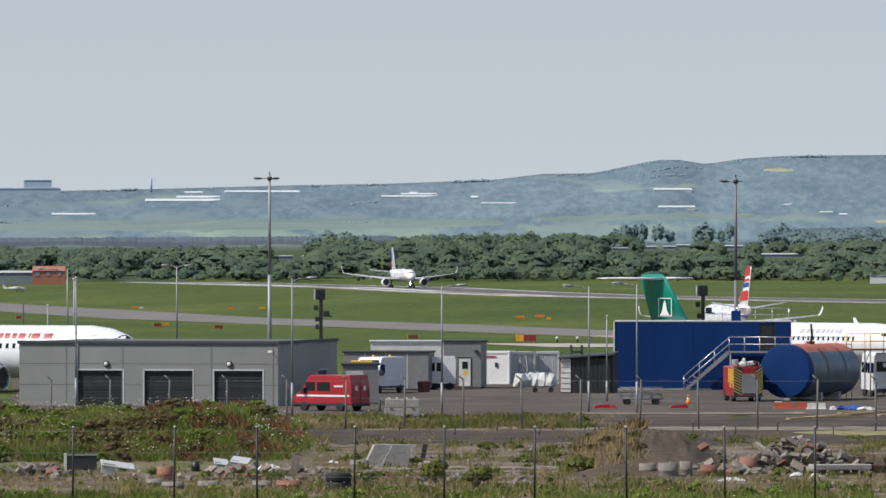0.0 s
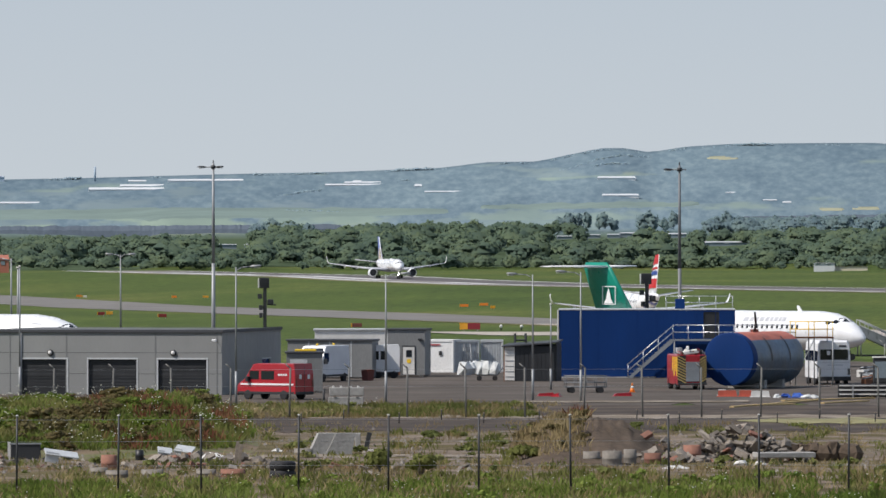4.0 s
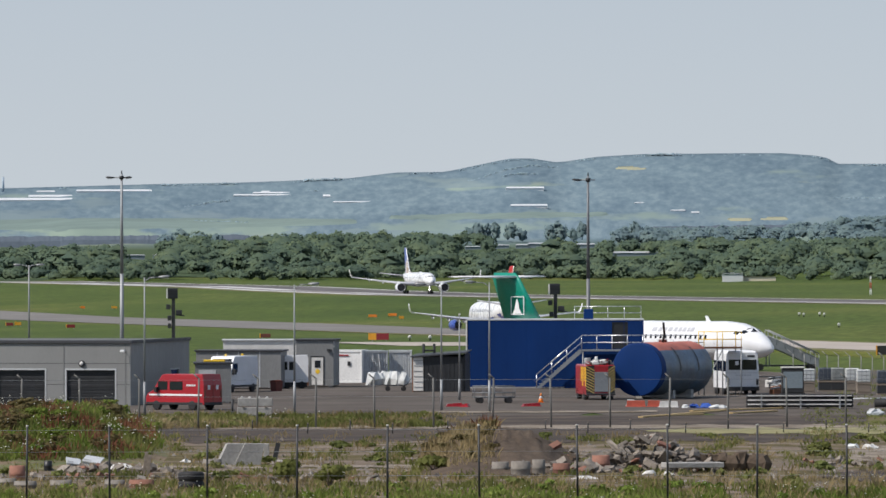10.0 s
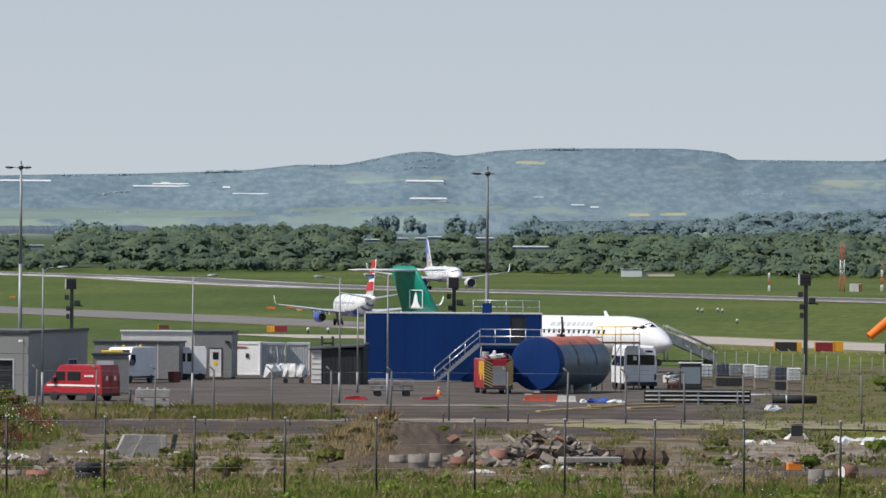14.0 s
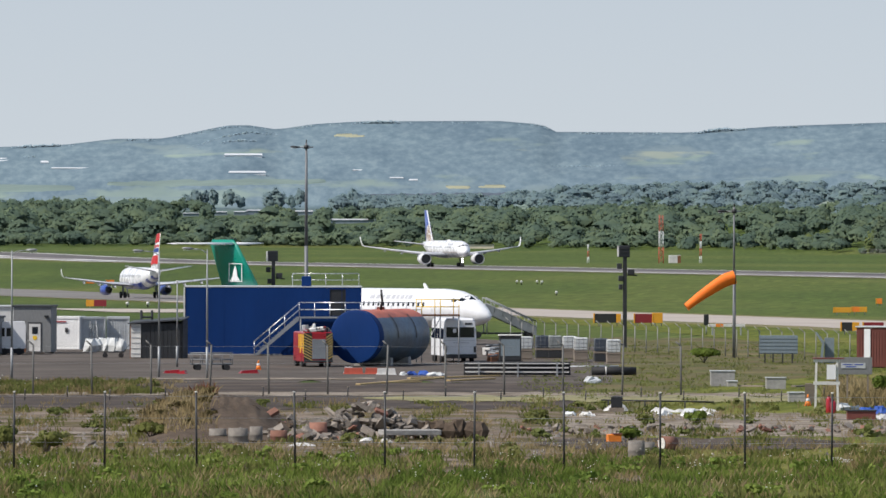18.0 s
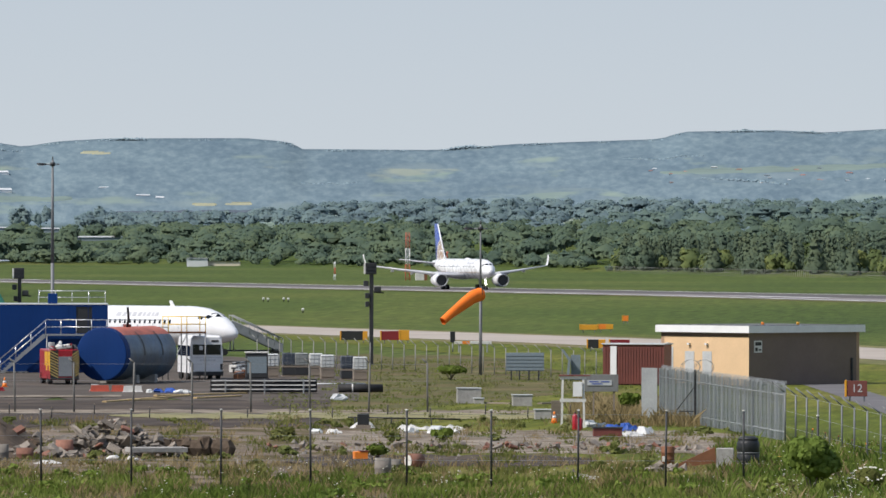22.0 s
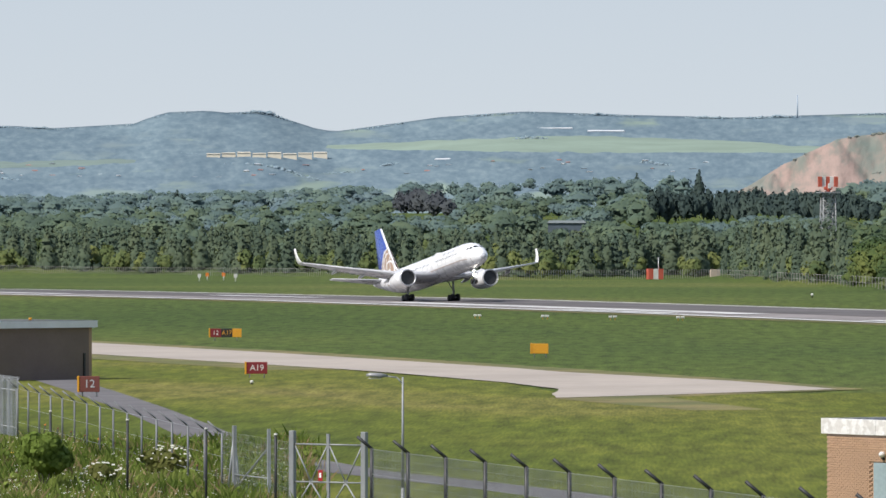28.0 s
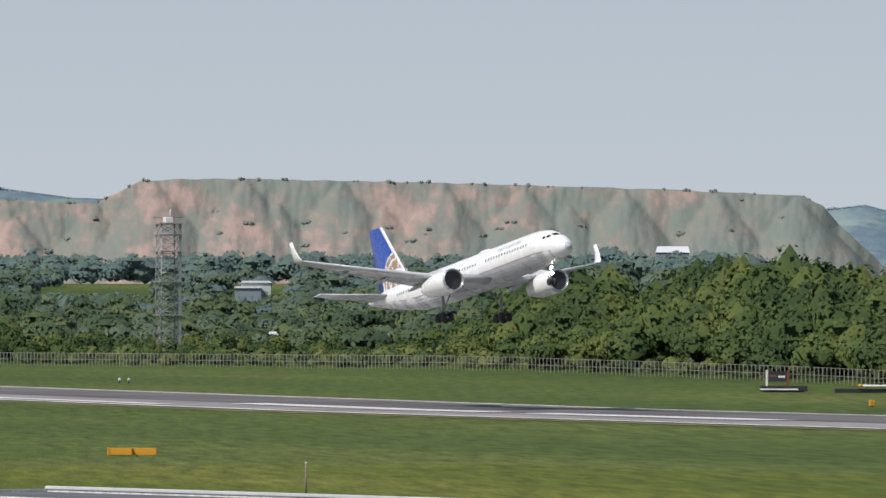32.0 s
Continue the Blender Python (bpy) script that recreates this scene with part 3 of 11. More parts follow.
# ---- woods ----
def leaf_material(name, a, b, c, through=0.3, fluff=0.0, relief=0.55):
    m = bpy.data.materials.new(name)
    m.use_nodes = True
    nt = m.node_tree
    bs = nt.nodes["Principled BSDF"]
    geo = nt.nodes.new("ShaderNodeNewGeometry")
    r = nt.nodes.new("ShaderNodeValToRGB")
    for k, col in enumerate((a, b, c)):
        e = r.color_ramp.elements[k] if k < 2 else r.color_ramp.elements.new(1.0)
        e.position, e.color = (0.0, 0.5, 1.0)[k], (*col, 1)
    tc = nt.nodes.new("ShaderNodeTexCoord")
    nz = nt.nodes.new("ShaderNodeTexNoise")
    nz.inputs["Scale"].default_value, nz.inputs["Detail"].default_value = 0.07, 3
    nt.links.new(tc.outputs["Object"], nz.inputs[0])
    mx = nt.nodes.new("ShaderNodeMix")
    mx.inputs[0].default_value = 0.72
    nt.links.new(geo.outputs["Random Per Island"], mx.inputs[2])
    mr = nt.nodes.new("ShaderNodeMapRange")
    mr.inputs[1].default_value, mr.inputs[2].default_value = 0.36, 0.64
    nt.links.new(nz.outputs[0], mr.inputs[0])
    nt.links.new(mr.outputs[0], mx.inputs[3])
    nt.links.new(mx.outputs[0], r.inputs[0])
    nt.links.new(r.outputs[0], bs.inputs["Base Color"])
    if fluff:
        # twigs and leaf sprays too small to model one by one
        tw = nt.nodes.new("ShaderNodeTexNoise")
        tw.inputs["Scale"].default_value, tw.inputs["Detail"].default_value, tw.inputs["Roughness"].default_value = fluff, 5, 0.65
        nt.links.new(tc.outputs["Object"], tw.inputs[0])
        bp = nt.nodes.new("ShaderNodeBump")
        bp.inputs["Strength"].default_value, bp.inputs["Distance"].default_value = relief, 1.2 / fluff
        nt.links.new(tw.outputs[0], bp.inputs["Height"])
        nt.links.new(bp.outputs[0], bs.inputs["Normal"])
        vr = nt.nodes.new("ShaderNodeMapRange")
        vr.inputs[1].default_value, vr.inputs[2].default_value, vr.inputs[3].default_value, vr.inputs[4].default_value = 0.3, 0.7, 1 - relief / 2, 1 + relief / 2
        nt.links.new(tw.outputs[0], vr.inputs[0])
        hs = nt.nodes.new("ShaderNodeHueSaturation")
        nt.links.new(vr.outputs[0], hs.inputs["Value"])
        nt.links.new(r.outputs[0], hs.inputs["Color"])
        nt.links.new(hs.outputs[0], bs.inputs["Base Color"])
    bs.inputs["Roughness"].default_value = 0.8
    bs.inputs["Specular IOR Level"].default_value = 0.15
    tr = nt.nodes.new("ShaderNodeBsdfTranslucent")
    nt.links.new(r.outputs[0], tr.inputs[0])
    mixs = nt.nodes.new("ShaderNodeMixShader")
    mixs.inputs[0].default_value = through
    nt.links.new(bs.outputs[0], mixs.inputs[1])
    nt.links.new(tr.outputs[0], mixs.inputs[2])
    nt.links.new(mixs.outputs[0], nt.nodes["Material Output"].inputs[0])
    return m


def leaf_cloud(name, trees, leaves, size, material, label, category, seed, cone=0.0, kind="stuff", lobes=7, core=0.97, fat=1.0, rough=0.35, reach=0.55, heart=0.0):
    """Crowns of many small leaf clumps. trees: rows of (x, y, z, height, width)."""
    rg = np.random.default_rng(seed)
    T = np.array(trees, float)
    n = len(T)
    if cone:
        k = rg.random((n, leaves)) ** 0.7
        an = rg.random((n, leaves)) * 2 * np.pi
        rad = (1 - k) * (0.75 + 0.25 * rg.random((n, leaves)))
        P = np.stack([rad * np.cos(an) * T[:, 4:5] / 2, rad * np.sin(an) * T[:, 4:5] / 2, (0.06 + 0.94 * k) * T[:, 3:4]], 2)
        out = np.stack([np.cos(an), np.sin(an), np.full_like(an, 0.5)], 2)
    else:
        lo = rg.normal(size=(n, lobes, 3))
        lo /= np.linalg.norm(lo, axis=2, keepdims=True)
        lo *= reach * rg.random((n, lobes, 1)) ** 0.4
        lo[:, :, 2] *= 0.9
        lr = (0.35 + 0.2 * rg.random((n, lobes, 1))) * fat
        if heart:
            lo[:, 0] *= 0.2
            lr[:, 0] = heart
        pick = rg.integers(0, lobes, (n, leaves))
        rows = np.arange(n)[:, None]
        out = rg.normal(size=(n, leaves, 3))
        out[:, :, 2] = np.abs(out[:, :, 2]) * 1.1 - 0.35
        out /= np.linalg.norm(out, axis=2, keepdims=True)
        Q = lo[rows, pick] + out * lr[rows, pick] * (0.85 + 0.2 * rg.random((n, leaves, 1)))
        P = Q * np.stack([T[:, 4] / 2, T[:, 4] / 2, T[:, 3] * 0.46], 1)[:, None, :]
        P[:, :, 2] += T[:, 3:4] * 0.52
        P[:, :, 2] = np.maximum(P[:, :, 2], 0.1)
    core_v, core_f = [], []
    if not cone:
        ico = np.array([(0, 0, 1)] + [(0.894 * math.cos(k * 1.2566), 0.894 * math.sin(k * 1.2566), 0.447) for k in range(5)] + [(0.894 * math.cos((k + 0.5) * 1.2566), 0.894 * math.sin((k + 0.5) * 1.2566), -0.447) for k in range(5)] + [(0, 0, -1)])
        tri = [(0, 1 + k, 1 + (k + 1) % 5) for k in range(5)] + [(1 + k, 6 + k, 1 + (k + 1) % 5) for k in range(5)] + [(1 + (k + 1) % 5, 6 + k, 6 + (k + 1) % 5) for k in range(5)] + [(11, 6 + (k + 1) % 5, 6 + k) for k in range(5)]
        shape = np.stack([T[:, 4] / 2, T[:, 4] / 2, T[:, 3] * 0.46], 1)[:, None, None, :]
        C = (lo[:, :, None, :] + ico[None, None] * lr[:, :, None, :] * core * (0.88 + 0.24 * rg.random((n, lobes, 12, 1)))) * shape
        C[..., 2] += T[:, None, None, 3] * 0.52
        C[..., 2] = np.maximum(C[..., 2], 0.0)
        C += T[:, None, None, :3]
        core_v = C.reshape(-1, 3)
        core_f = (np.arange(n * lobes)[:, None, None] * 12 + np.array(tri)[None]).reshape(-1, 3)
    P = P + T[:, None, :3]
    nrm = out + rg.normal(size=out.shape) * rough
    nrm /= np.linalg.norm(nrm, axis=2, keepdims=True)
    a = np.cross(nrm, rg.normal(size=out.shape))
    a /= np.linalg.norm(a, axis=2, keepdims=True)
    b = np.cross(nrm, a)
    sz = size * (0.6 + 0.8 * rg.random((n, leaves, 1))) * (T[:, 3] / T[:, 3].mean())[:, None, None] ** 0.5
    quad = np.stack([P - a * sz - b * sz * 0.6, P + a * sz * 0.7 - b * sz, P + a * sz + b * sz * 0.6, P - a * sz * 0.6 + b * sz], 2)
    verts = quad.reshape(-1, 3)
    me = bpy.data.meshes.new(name)
    nf, nc, nq = len(verts) // 4, len(core_f), len(verts)
    every = np.concatenate([verts, core_v]) if nc else verts
    me.vertices.add(len(every))
    me.vertices.foreach_set("co", every.astype(np.float32).ravel())
    corner = np.arange(nf * 4, dtype=np.int32)
    start = np.arange(0, nf * 4, 4, dtype=np.int32)
    if nc:
        corner = np.concatenate([corner, (core_f + nq).astype(np.int32).ravel()])
        start = np.concatenate([start, nf * 4 + np.arange(0, nc * 3, 3, dtype=np.int32)])
    me.loops.add(len(corner))
    me.loops.foreach_set("vertex_index", corner)
    me.polygons.add(nf + nc)
    me.polygons.foreach_set("loop_start", start)
    me.update(calc_edges=True)
    me.polygons.foreach_set("use_smooth", np.concatenate([np.zeros(nf, bool), np.ones(nc, bool)]))
    me.materials.append(material)
    ob = new(name, me)
    return tagged(ob, label, category, kind=kind)


def forest(name, trees, leaves, size, material, label, category, seed, cone=False, lobes=8, ragged=0.22, core=0.97, soft=0.08):
    """Crowns of many small leaf clumps about a few dense lobes. trees: rows of (x, y, z, height, width)."""
    rg = np.random.default_rng(seed)
    T = np.array(trees, float)
    n = len(T)
    rows = np.arange(n)[:, None]
    axes = np.stack([T[:, 4] / 2, T[:, 4] / 2, T[:, 3] * 0.48], 1)[:, None, :]
    if cone:
        # whorls of branches that narrow to the tip
        lo = np.zeros((n, lobes, 3))
        k = (np.arange(lobes) + 0.5) / lobes
        lo[:, :, 2] = (-0.95 + 1.75 * k)[None]
        lo[:, :, :2] += rg.normal(size=(n, lobes, 2)) * 0.05
        lr = np.repeat((0.82 * (1 - k) + 0.1)[None, :, None], n, 0) * (0.85 + 0.3 * rg.random((n, lobes, 1)))
        deep = np.array([1, 1, 0.62])
    else:
        lo = rg.normal(size=(n, lobes, 3))
        lo /= np.linalg.norm(lo, axis=2, keepdims=True)
        lo *= 0.58 * rg.random((n, lobes, 1)) ** 0.35
        lo[:, 0] *= 0.15
        lr = 0.26 + 0.24 * rg.random((n, lobes, 1))
        lr[:, 0] = 0.68
        deep = np.array([1, 1, 0.9])
    weight = (lr[:, :, 0] ** 1.6) / (lr[:, :, 0] ** 1.6).sum(1, keepdims=True)
    pick = (rg.random((n, leaves, 1)) > np.cumsum(weight, 1)[:, None, :]).sum(2).clip(0, lobes - 1)
    out = rg.normal(size=(n, leaves, 3))
    out[:, :, 2] = np.abs(out[:, :, 2]) * 1.15 - 0.7
    out /= np.linalg.norm(out, axis=2, keepdims=True)
    P = (lo[rows, pick] + out * deep * lr[rows, pick] * (0.88 + 0.2 * rg.random((n, leaves, 1)))) * axes
    P[:, :, 2] += T[:, 3:4] * 0.5
    P[:, :, 2] = np.maximum(P[:, :, 2], 0.1)
    P += T[:, None, :3]
    octa = np.array([(0, 0, 1), (1, 0, 0), (0, 1, 0), (-1, 0, 0), (0, -1, 0), (0, 0, -1)], float)
    tri = np.array([(0, 1, 2), (0, 2, 3), (0, 3, 4), (0, 4, 1), (5, 2, 1), (5, 3, 2), (5, 4, 3), (5, 1, 4)])
    spin = rg.random((n, lobes)) * 6.28
    cs, sn = np.cos(spin), np.sin(spin)
    O = np.stack([octa[None, None, :, 0] * cs[..., None] - octa[None, None, :, 1] * sn[..., None], octa[None, None, :, 0] * sn[..., None] + octa[None, None, :, 1] * cs[..., None], np.broadcast_to(octa[:, 2], (n, lobes, 6))], 3)
    C = (lo[:, :, None, :] + O * deep * lr[:, :, None, :] * core) * axes[:, None]
    C[..., 2] = np.maximum(C[..., 2] + T[:, None, None, 3] * 0.5, 0.0)
    C += T[:, None, None, :3]
    core_v = C.reshape(-1, 3)
    core_f = (np.arange(n * lobes)[:, None, None] * 6 + tri[None]).reshape(-1, 3)
    nrm = out + rg.normal(size=out.shape) * ragged
    nrm /= np.linalg.norm(nrm, axis=2, keepdims=True)
    a = np.cross(nrm, rg.normal(size=out.shape))
    a /= np.linalg.norm(a, axis=2, keepdims=True)
    b = np.cross(nrm, a)
    sz = size * (0.55 + 0.9 * rg.random((n, leaves, 1))) * (T[:, 3] / T[:, 3].mean())[:, None, None] ** 0.4
    quad = np.stack([P - a * sz - b * sz * 0.5, P + a * sz * 0.5 - b * sz * 0.9, P + a * sz + b * sz * 0.5, P - a * sz * 0.4 + b * sz], 2)
    verts = quad.reshape(-1, 3)
    nf, nc, nq = len(verts) // 4, len(core_f), len(verts)
    every = np.concatenate([verts, core_v])
    me = bpy.data.meshes.new(name)
    me.vertices.add(len(every))
    me.vertices.foreach_set("co", every.astype(np.float32).ravel())
    corner = np.concatenate([np.arange(nf * 4, dtype=np.int32), (core_f + nq).astype(np.int32).ravel()])
    start = np.concatenate([np.arange(0, nf * 4, 4, dtype=np.int32), nf * 4 + np.arange(0, nc * 3, 3, dtype=np.int32)])
    me.loops.add(len(corner))
    me.loops.foreach_set("vertex_index", corner)
    me.polygons.add(nf + nc)
    me.polygons.foreach_set("loop_start", start)
    me.update(calc_edges=True)
    # sprays of leaves shade as the rounded crown that they make up
    round_ = (P - T[:, None, :3] - np.stack([0 * T[:, 3], 0 * T[:, 3], T[:, 3] * 0.45], 1)[:, None, :]) / axes
    round_ /= np.linalg.norm(round_, axis=2, keepdims=True) + 1e-6
    spray = out * 0.26 + round_ * 0.46 + np.array([0, -0.06, 0.52]) + rg.normal(size=out.shape) * soft
    lobe = O * 0.36 + np.array([0, -0.06, 0.48]) + (lo / (np.linalg.norm(lo, axis=2, keepdims=True) + 0.2))[:, :, None, :] * 0.34
    every_n = np.concatenate([np.repeat(spray.reshape(-1, 3), 4, 0), lobe.reshape(-1, 3)])
    every_n /= np.linalg.norm(every_n, axis=1, keepdims=True)
    me.polygons.foreach_set("use_smooth", np.ones(nf + nc, bool))
    me.normals_split_custom_set_from_vertices(every_n.astype(np.float32))
    me.materials.append(material)
    return tagged(new(name, me), label, category, kind="stuff")


NEARLEAF = leaf_material("broad_leaves", (0.035, 0.065, 0.028), (0.077, 0.117, 0.040), (0.157, 0.184, 0.054), 0.3)
GOLDLEAF = leaf_material("young_leaves", (0.070, 0.107, 0.047), (0.127, 0.165, 0.062), (0.199, 0.222, 0.073), 0.3)
# mid and farther leaf colours are paled and blued to stand in for haze
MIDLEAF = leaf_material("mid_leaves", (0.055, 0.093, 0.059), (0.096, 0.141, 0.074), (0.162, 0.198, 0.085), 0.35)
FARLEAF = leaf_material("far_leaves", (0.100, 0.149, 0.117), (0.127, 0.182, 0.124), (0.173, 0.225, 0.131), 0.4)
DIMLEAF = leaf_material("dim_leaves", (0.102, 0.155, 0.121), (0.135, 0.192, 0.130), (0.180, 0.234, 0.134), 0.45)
HAZELEAF = leaf_material("hazed_leaves", (0.144, 0.212, 0.217), (0.163, 0.237, 0.218), (0.199, 0.273, 0.218), 0.45)
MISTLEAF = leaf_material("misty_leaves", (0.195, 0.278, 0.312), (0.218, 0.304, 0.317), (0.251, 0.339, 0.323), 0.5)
HEAPLEAF = leaf_material("hazed_scrub_leaves", (0.305, 0.356, 0.343), (0.336, 0.372, 0.336), (0.365, 0.388, 0.331), 0.5)
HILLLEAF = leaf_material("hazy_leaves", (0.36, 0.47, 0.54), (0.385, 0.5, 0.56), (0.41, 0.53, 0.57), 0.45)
DARKPINE = leaf_material("plantation_needles", (0.036, 0.058, 0.056), (0.044, 0.068, 0.062), (0.054, 0.08, 0.066), 0.15)
PINE = leaf_material("dark_needles", (0.074, 0.11, 0.082), (0.098, 0.137, 0.091), (0.134, 0.17, 0.1), 0.35)
DUSKLEAF = leaf_material("purple_leaves", (0.058, 0.066, 0.078), (0.068, 0.078, 0.088), (0.08, 0.094, 0.098), 0.2)
# dark tone with distance haze painted in as blue-grey
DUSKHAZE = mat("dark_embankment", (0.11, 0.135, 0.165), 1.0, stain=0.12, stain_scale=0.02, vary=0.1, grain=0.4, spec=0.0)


def ground_z(u, d):
    p = polar(u, d)
    return land(p.x, p.y) if d < 3150 else hill_z(u, d)


def base_d(u, v):
    """Where beyond the edge of the woods the rising ground first shows at v."""
    d = ramp(WOOD_EDGE, u)
    while d < 4780 and HORIZON + (ground_z(u, d) - EYE_Z) * UNIT / d < v:
        d += 12
    return d


def foot_v(u):
    d = ramp(WOOD_EDGE, u)
    return HORIZON + (ground_z(u, d) - EYE_Z) * UNIT / d


# lower trees stand before the roofs and the field that show above the wood: bearings and height
ROOF_GAPS = [(290, 340, -1), (342, 450, 1), (488, 535, 1), (552, 650, -14), (-306, -230, -15), (3870, 3970, 18), (3545, 3745, 25), (2468, 2598, 30), (2920, 3110, 20), (3110, 3280, 33), (3280, 3338, 20)]


def wood_tier(u0, u1, over, top, count, h0, h1, wide, seed, low=0.0, steps=1.0):
    """Trees over a stretch of the woods, their feet from low above its edge up to over(u), no higher than top(u)."""
    r = random.Random(seed)
    out = []
    for _ in range(count):
        u = r.uniform(u0, u1)
        foot = foot_v(u) + low
        vb = foot + max(0.0, ramp(over, u) - foot) * r.random() ** steps
        d = base_d(u, vb)
        spare = 0.0
        if u > 3000 and d > 2780:                  # the heap rises behind: taller trees stand before it
            d = 2780 - 400 * r.random()
            spare = max(0.0, vb - HORIZON - (ground_z(u, d) - EYE_Z) * UNIT / d)
        p = polar(u, d)
        z = ground_z(u, d)
        vb = HORIZON + (z - EYE_Z) * UNIT / d
        cap = ramp(top, u) + 7 * noise.noise(Vector((u * 0.025, seed, 0))) + 4 * noise.noise(Vector((u * 0.11, seed, 3)))
        hp = min(h0 + (h1 - h0) * r.random() + spare, cap - vb)
        for a, b, v in ROOF_GAPS:
            if a < u < b and vb < v:
                hp = min(hp, v - vb + r.uniform(-4, 0))
        if hp < 0.35 * h0:
            continue
        h = hp * d / UNIT
        out.append((p.x, p.y, z - 0.4, h, h * wide * r.uniform(0.75, 1.25)))
    return out


def tree_at(u, base, top, wide):
    d = base_d(u, base)
    p, z = polar(u, d), ground_z(u, d)
    h = height(top, d) - z
    return (p.x, p.y, z - 0.3, h, wide * d / UNIT)


LINE_FAR = [(-1200, 8), (-420, 9), (-250, 12), (-180, 38), (-100, 20), (-40, 32), (60, 34), (280, 36), (400, 22), (560, 18), (700, 20), (1050, 24), (1110, 36), (1200, 24), (1650, 34)]
LINE_MIST = [(560, 38), (900, 46), (1000, 60), (1300, 66), (1700, 66), (2400, 72)]
LINE_MID = [(1400, 34), (1700, 60), (2050, 72), (2250, 74), (2380, 84), (2600, 86), (2700, 92), (2900, 99), (3200, 101), (3800, 97), (4300, 104), (4700, 106), (5300, 100)]
LINE_PINE = [(1500, 6), (1700, 12), (2200, 20), (2450, 16), (2800, 12), (3060, 18), (3115, 32), (3275, 34), (3320, 8)]
LINE_LOW = [(3250, 30), (3500, 32), (3800, 30), (4100, 36), (4500, 44), (5300, 50)]
LINE_NEAR = [(3280, -5), (3400, 12), (3480, 0), (3540, -40), (3700, -52), (3900, -40), (4150, -45), (4250, -30), (4330, 20), (4430, 74), (4530, 102), (4700, 114), (4900, 131), (4955, 122), (4995, 98), (5300, 100)]


def lower(line, by):
    return [(u, v - by) for u, v in line]


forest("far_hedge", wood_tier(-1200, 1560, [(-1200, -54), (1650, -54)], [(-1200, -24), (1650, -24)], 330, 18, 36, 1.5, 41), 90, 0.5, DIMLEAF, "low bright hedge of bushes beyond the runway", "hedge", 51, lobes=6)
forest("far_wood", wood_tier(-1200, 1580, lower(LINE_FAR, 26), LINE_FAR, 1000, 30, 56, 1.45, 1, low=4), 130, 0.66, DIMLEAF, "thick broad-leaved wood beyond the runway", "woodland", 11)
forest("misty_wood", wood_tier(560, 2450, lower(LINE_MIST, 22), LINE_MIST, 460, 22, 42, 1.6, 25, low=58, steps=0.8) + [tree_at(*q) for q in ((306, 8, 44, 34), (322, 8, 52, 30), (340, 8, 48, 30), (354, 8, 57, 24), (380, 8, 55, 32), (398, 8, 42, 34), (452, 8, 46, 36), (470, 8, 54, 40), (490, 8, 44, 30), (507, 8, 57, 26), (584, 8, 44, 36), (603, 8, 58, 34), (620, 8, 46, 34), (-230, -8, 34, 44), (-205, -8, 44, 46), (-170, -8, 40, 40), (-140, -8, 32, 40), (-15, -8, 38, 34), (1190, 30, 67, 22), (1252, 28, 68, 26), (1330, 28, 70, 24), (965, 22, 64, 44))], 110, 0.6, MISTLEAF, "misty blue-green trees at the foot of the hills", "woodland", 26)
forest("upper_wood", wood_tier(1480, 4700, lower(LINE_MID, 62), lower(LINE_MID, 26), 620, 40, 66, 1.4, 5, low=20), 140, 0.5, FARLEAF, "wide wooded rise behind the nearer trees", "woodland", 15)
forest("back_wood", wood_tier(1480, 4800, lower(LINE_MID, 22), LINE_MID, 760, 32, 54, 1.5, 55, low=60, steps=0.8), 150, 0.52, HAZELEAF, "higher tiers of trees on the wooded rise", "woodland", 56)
forest("conifer_belt", wood_tier(1530, 3300, [(1500, -52), (2400, -56), (3300, -84)], LINE_PINE, 340, 66, 104, 0.48, 22, low=3) + wood_tier(3095, 3290, [(3095, -84), (3290, -88)], LINE_PINE, 46, 108, 138, 0.36, 29, low=4), 170, 0.42, PINE, "belt of dark conifers behind the boundary fence", "woodland", 32, cone=True, lobes=7)
forest("middle_wood", wood_tier(1400, 3400, [(1400, -50), (2400, -58), (3400, -84)], lower(LINE_PINE, 26), 170, 26, 62, 0.9, 2, low=1), 170, 0.4, GOLDLEAF, "young broad-leaved trees before the conifers", "woodland", 12)
forest("low_wood", wood_tier(3250, 4600, lower(LINE_LOW, 45), LINE_LOW, 360, 40, 70, 1.35, 6, low=16), 180, 0.42, MIDLEAF, "rounded trees behind the nearest wood", "woodland", 16)


def near_trees(u0, u1, count, seed, deep=95.0):
    """The nearest wood: its rows rise towards the back."""
    r = random.Random(seed)
    out = []
    for _ in range(count):
        u, back = r.uniform(u0, u1), r.random()
        d = ramp(WOOD_EDGE, u) + 4 + deep * back
        p = polar(u, d)
        z = land(p.x, p.y)
        vb = HORIZON + (z - EYE_Z) * UNIT / d
        full = ramp(LINE_NEAR, u) + 9 * noise.noise(Vector((u * 0.02, 1, 0))) + 5 * noise.noise(Vector((u * 0.09, 4, 0))) - vb
        h = full * min(1.0, 0.36 + 0.66 * back ** 0.75 + r.uniform(-0.1, 0.06)) * d / UNIT
        out.append((p.x, p.y, z - 0.3, h, min(h * r.uniform(0.85, 1.5), r.uniform(9, 15))))
    return out


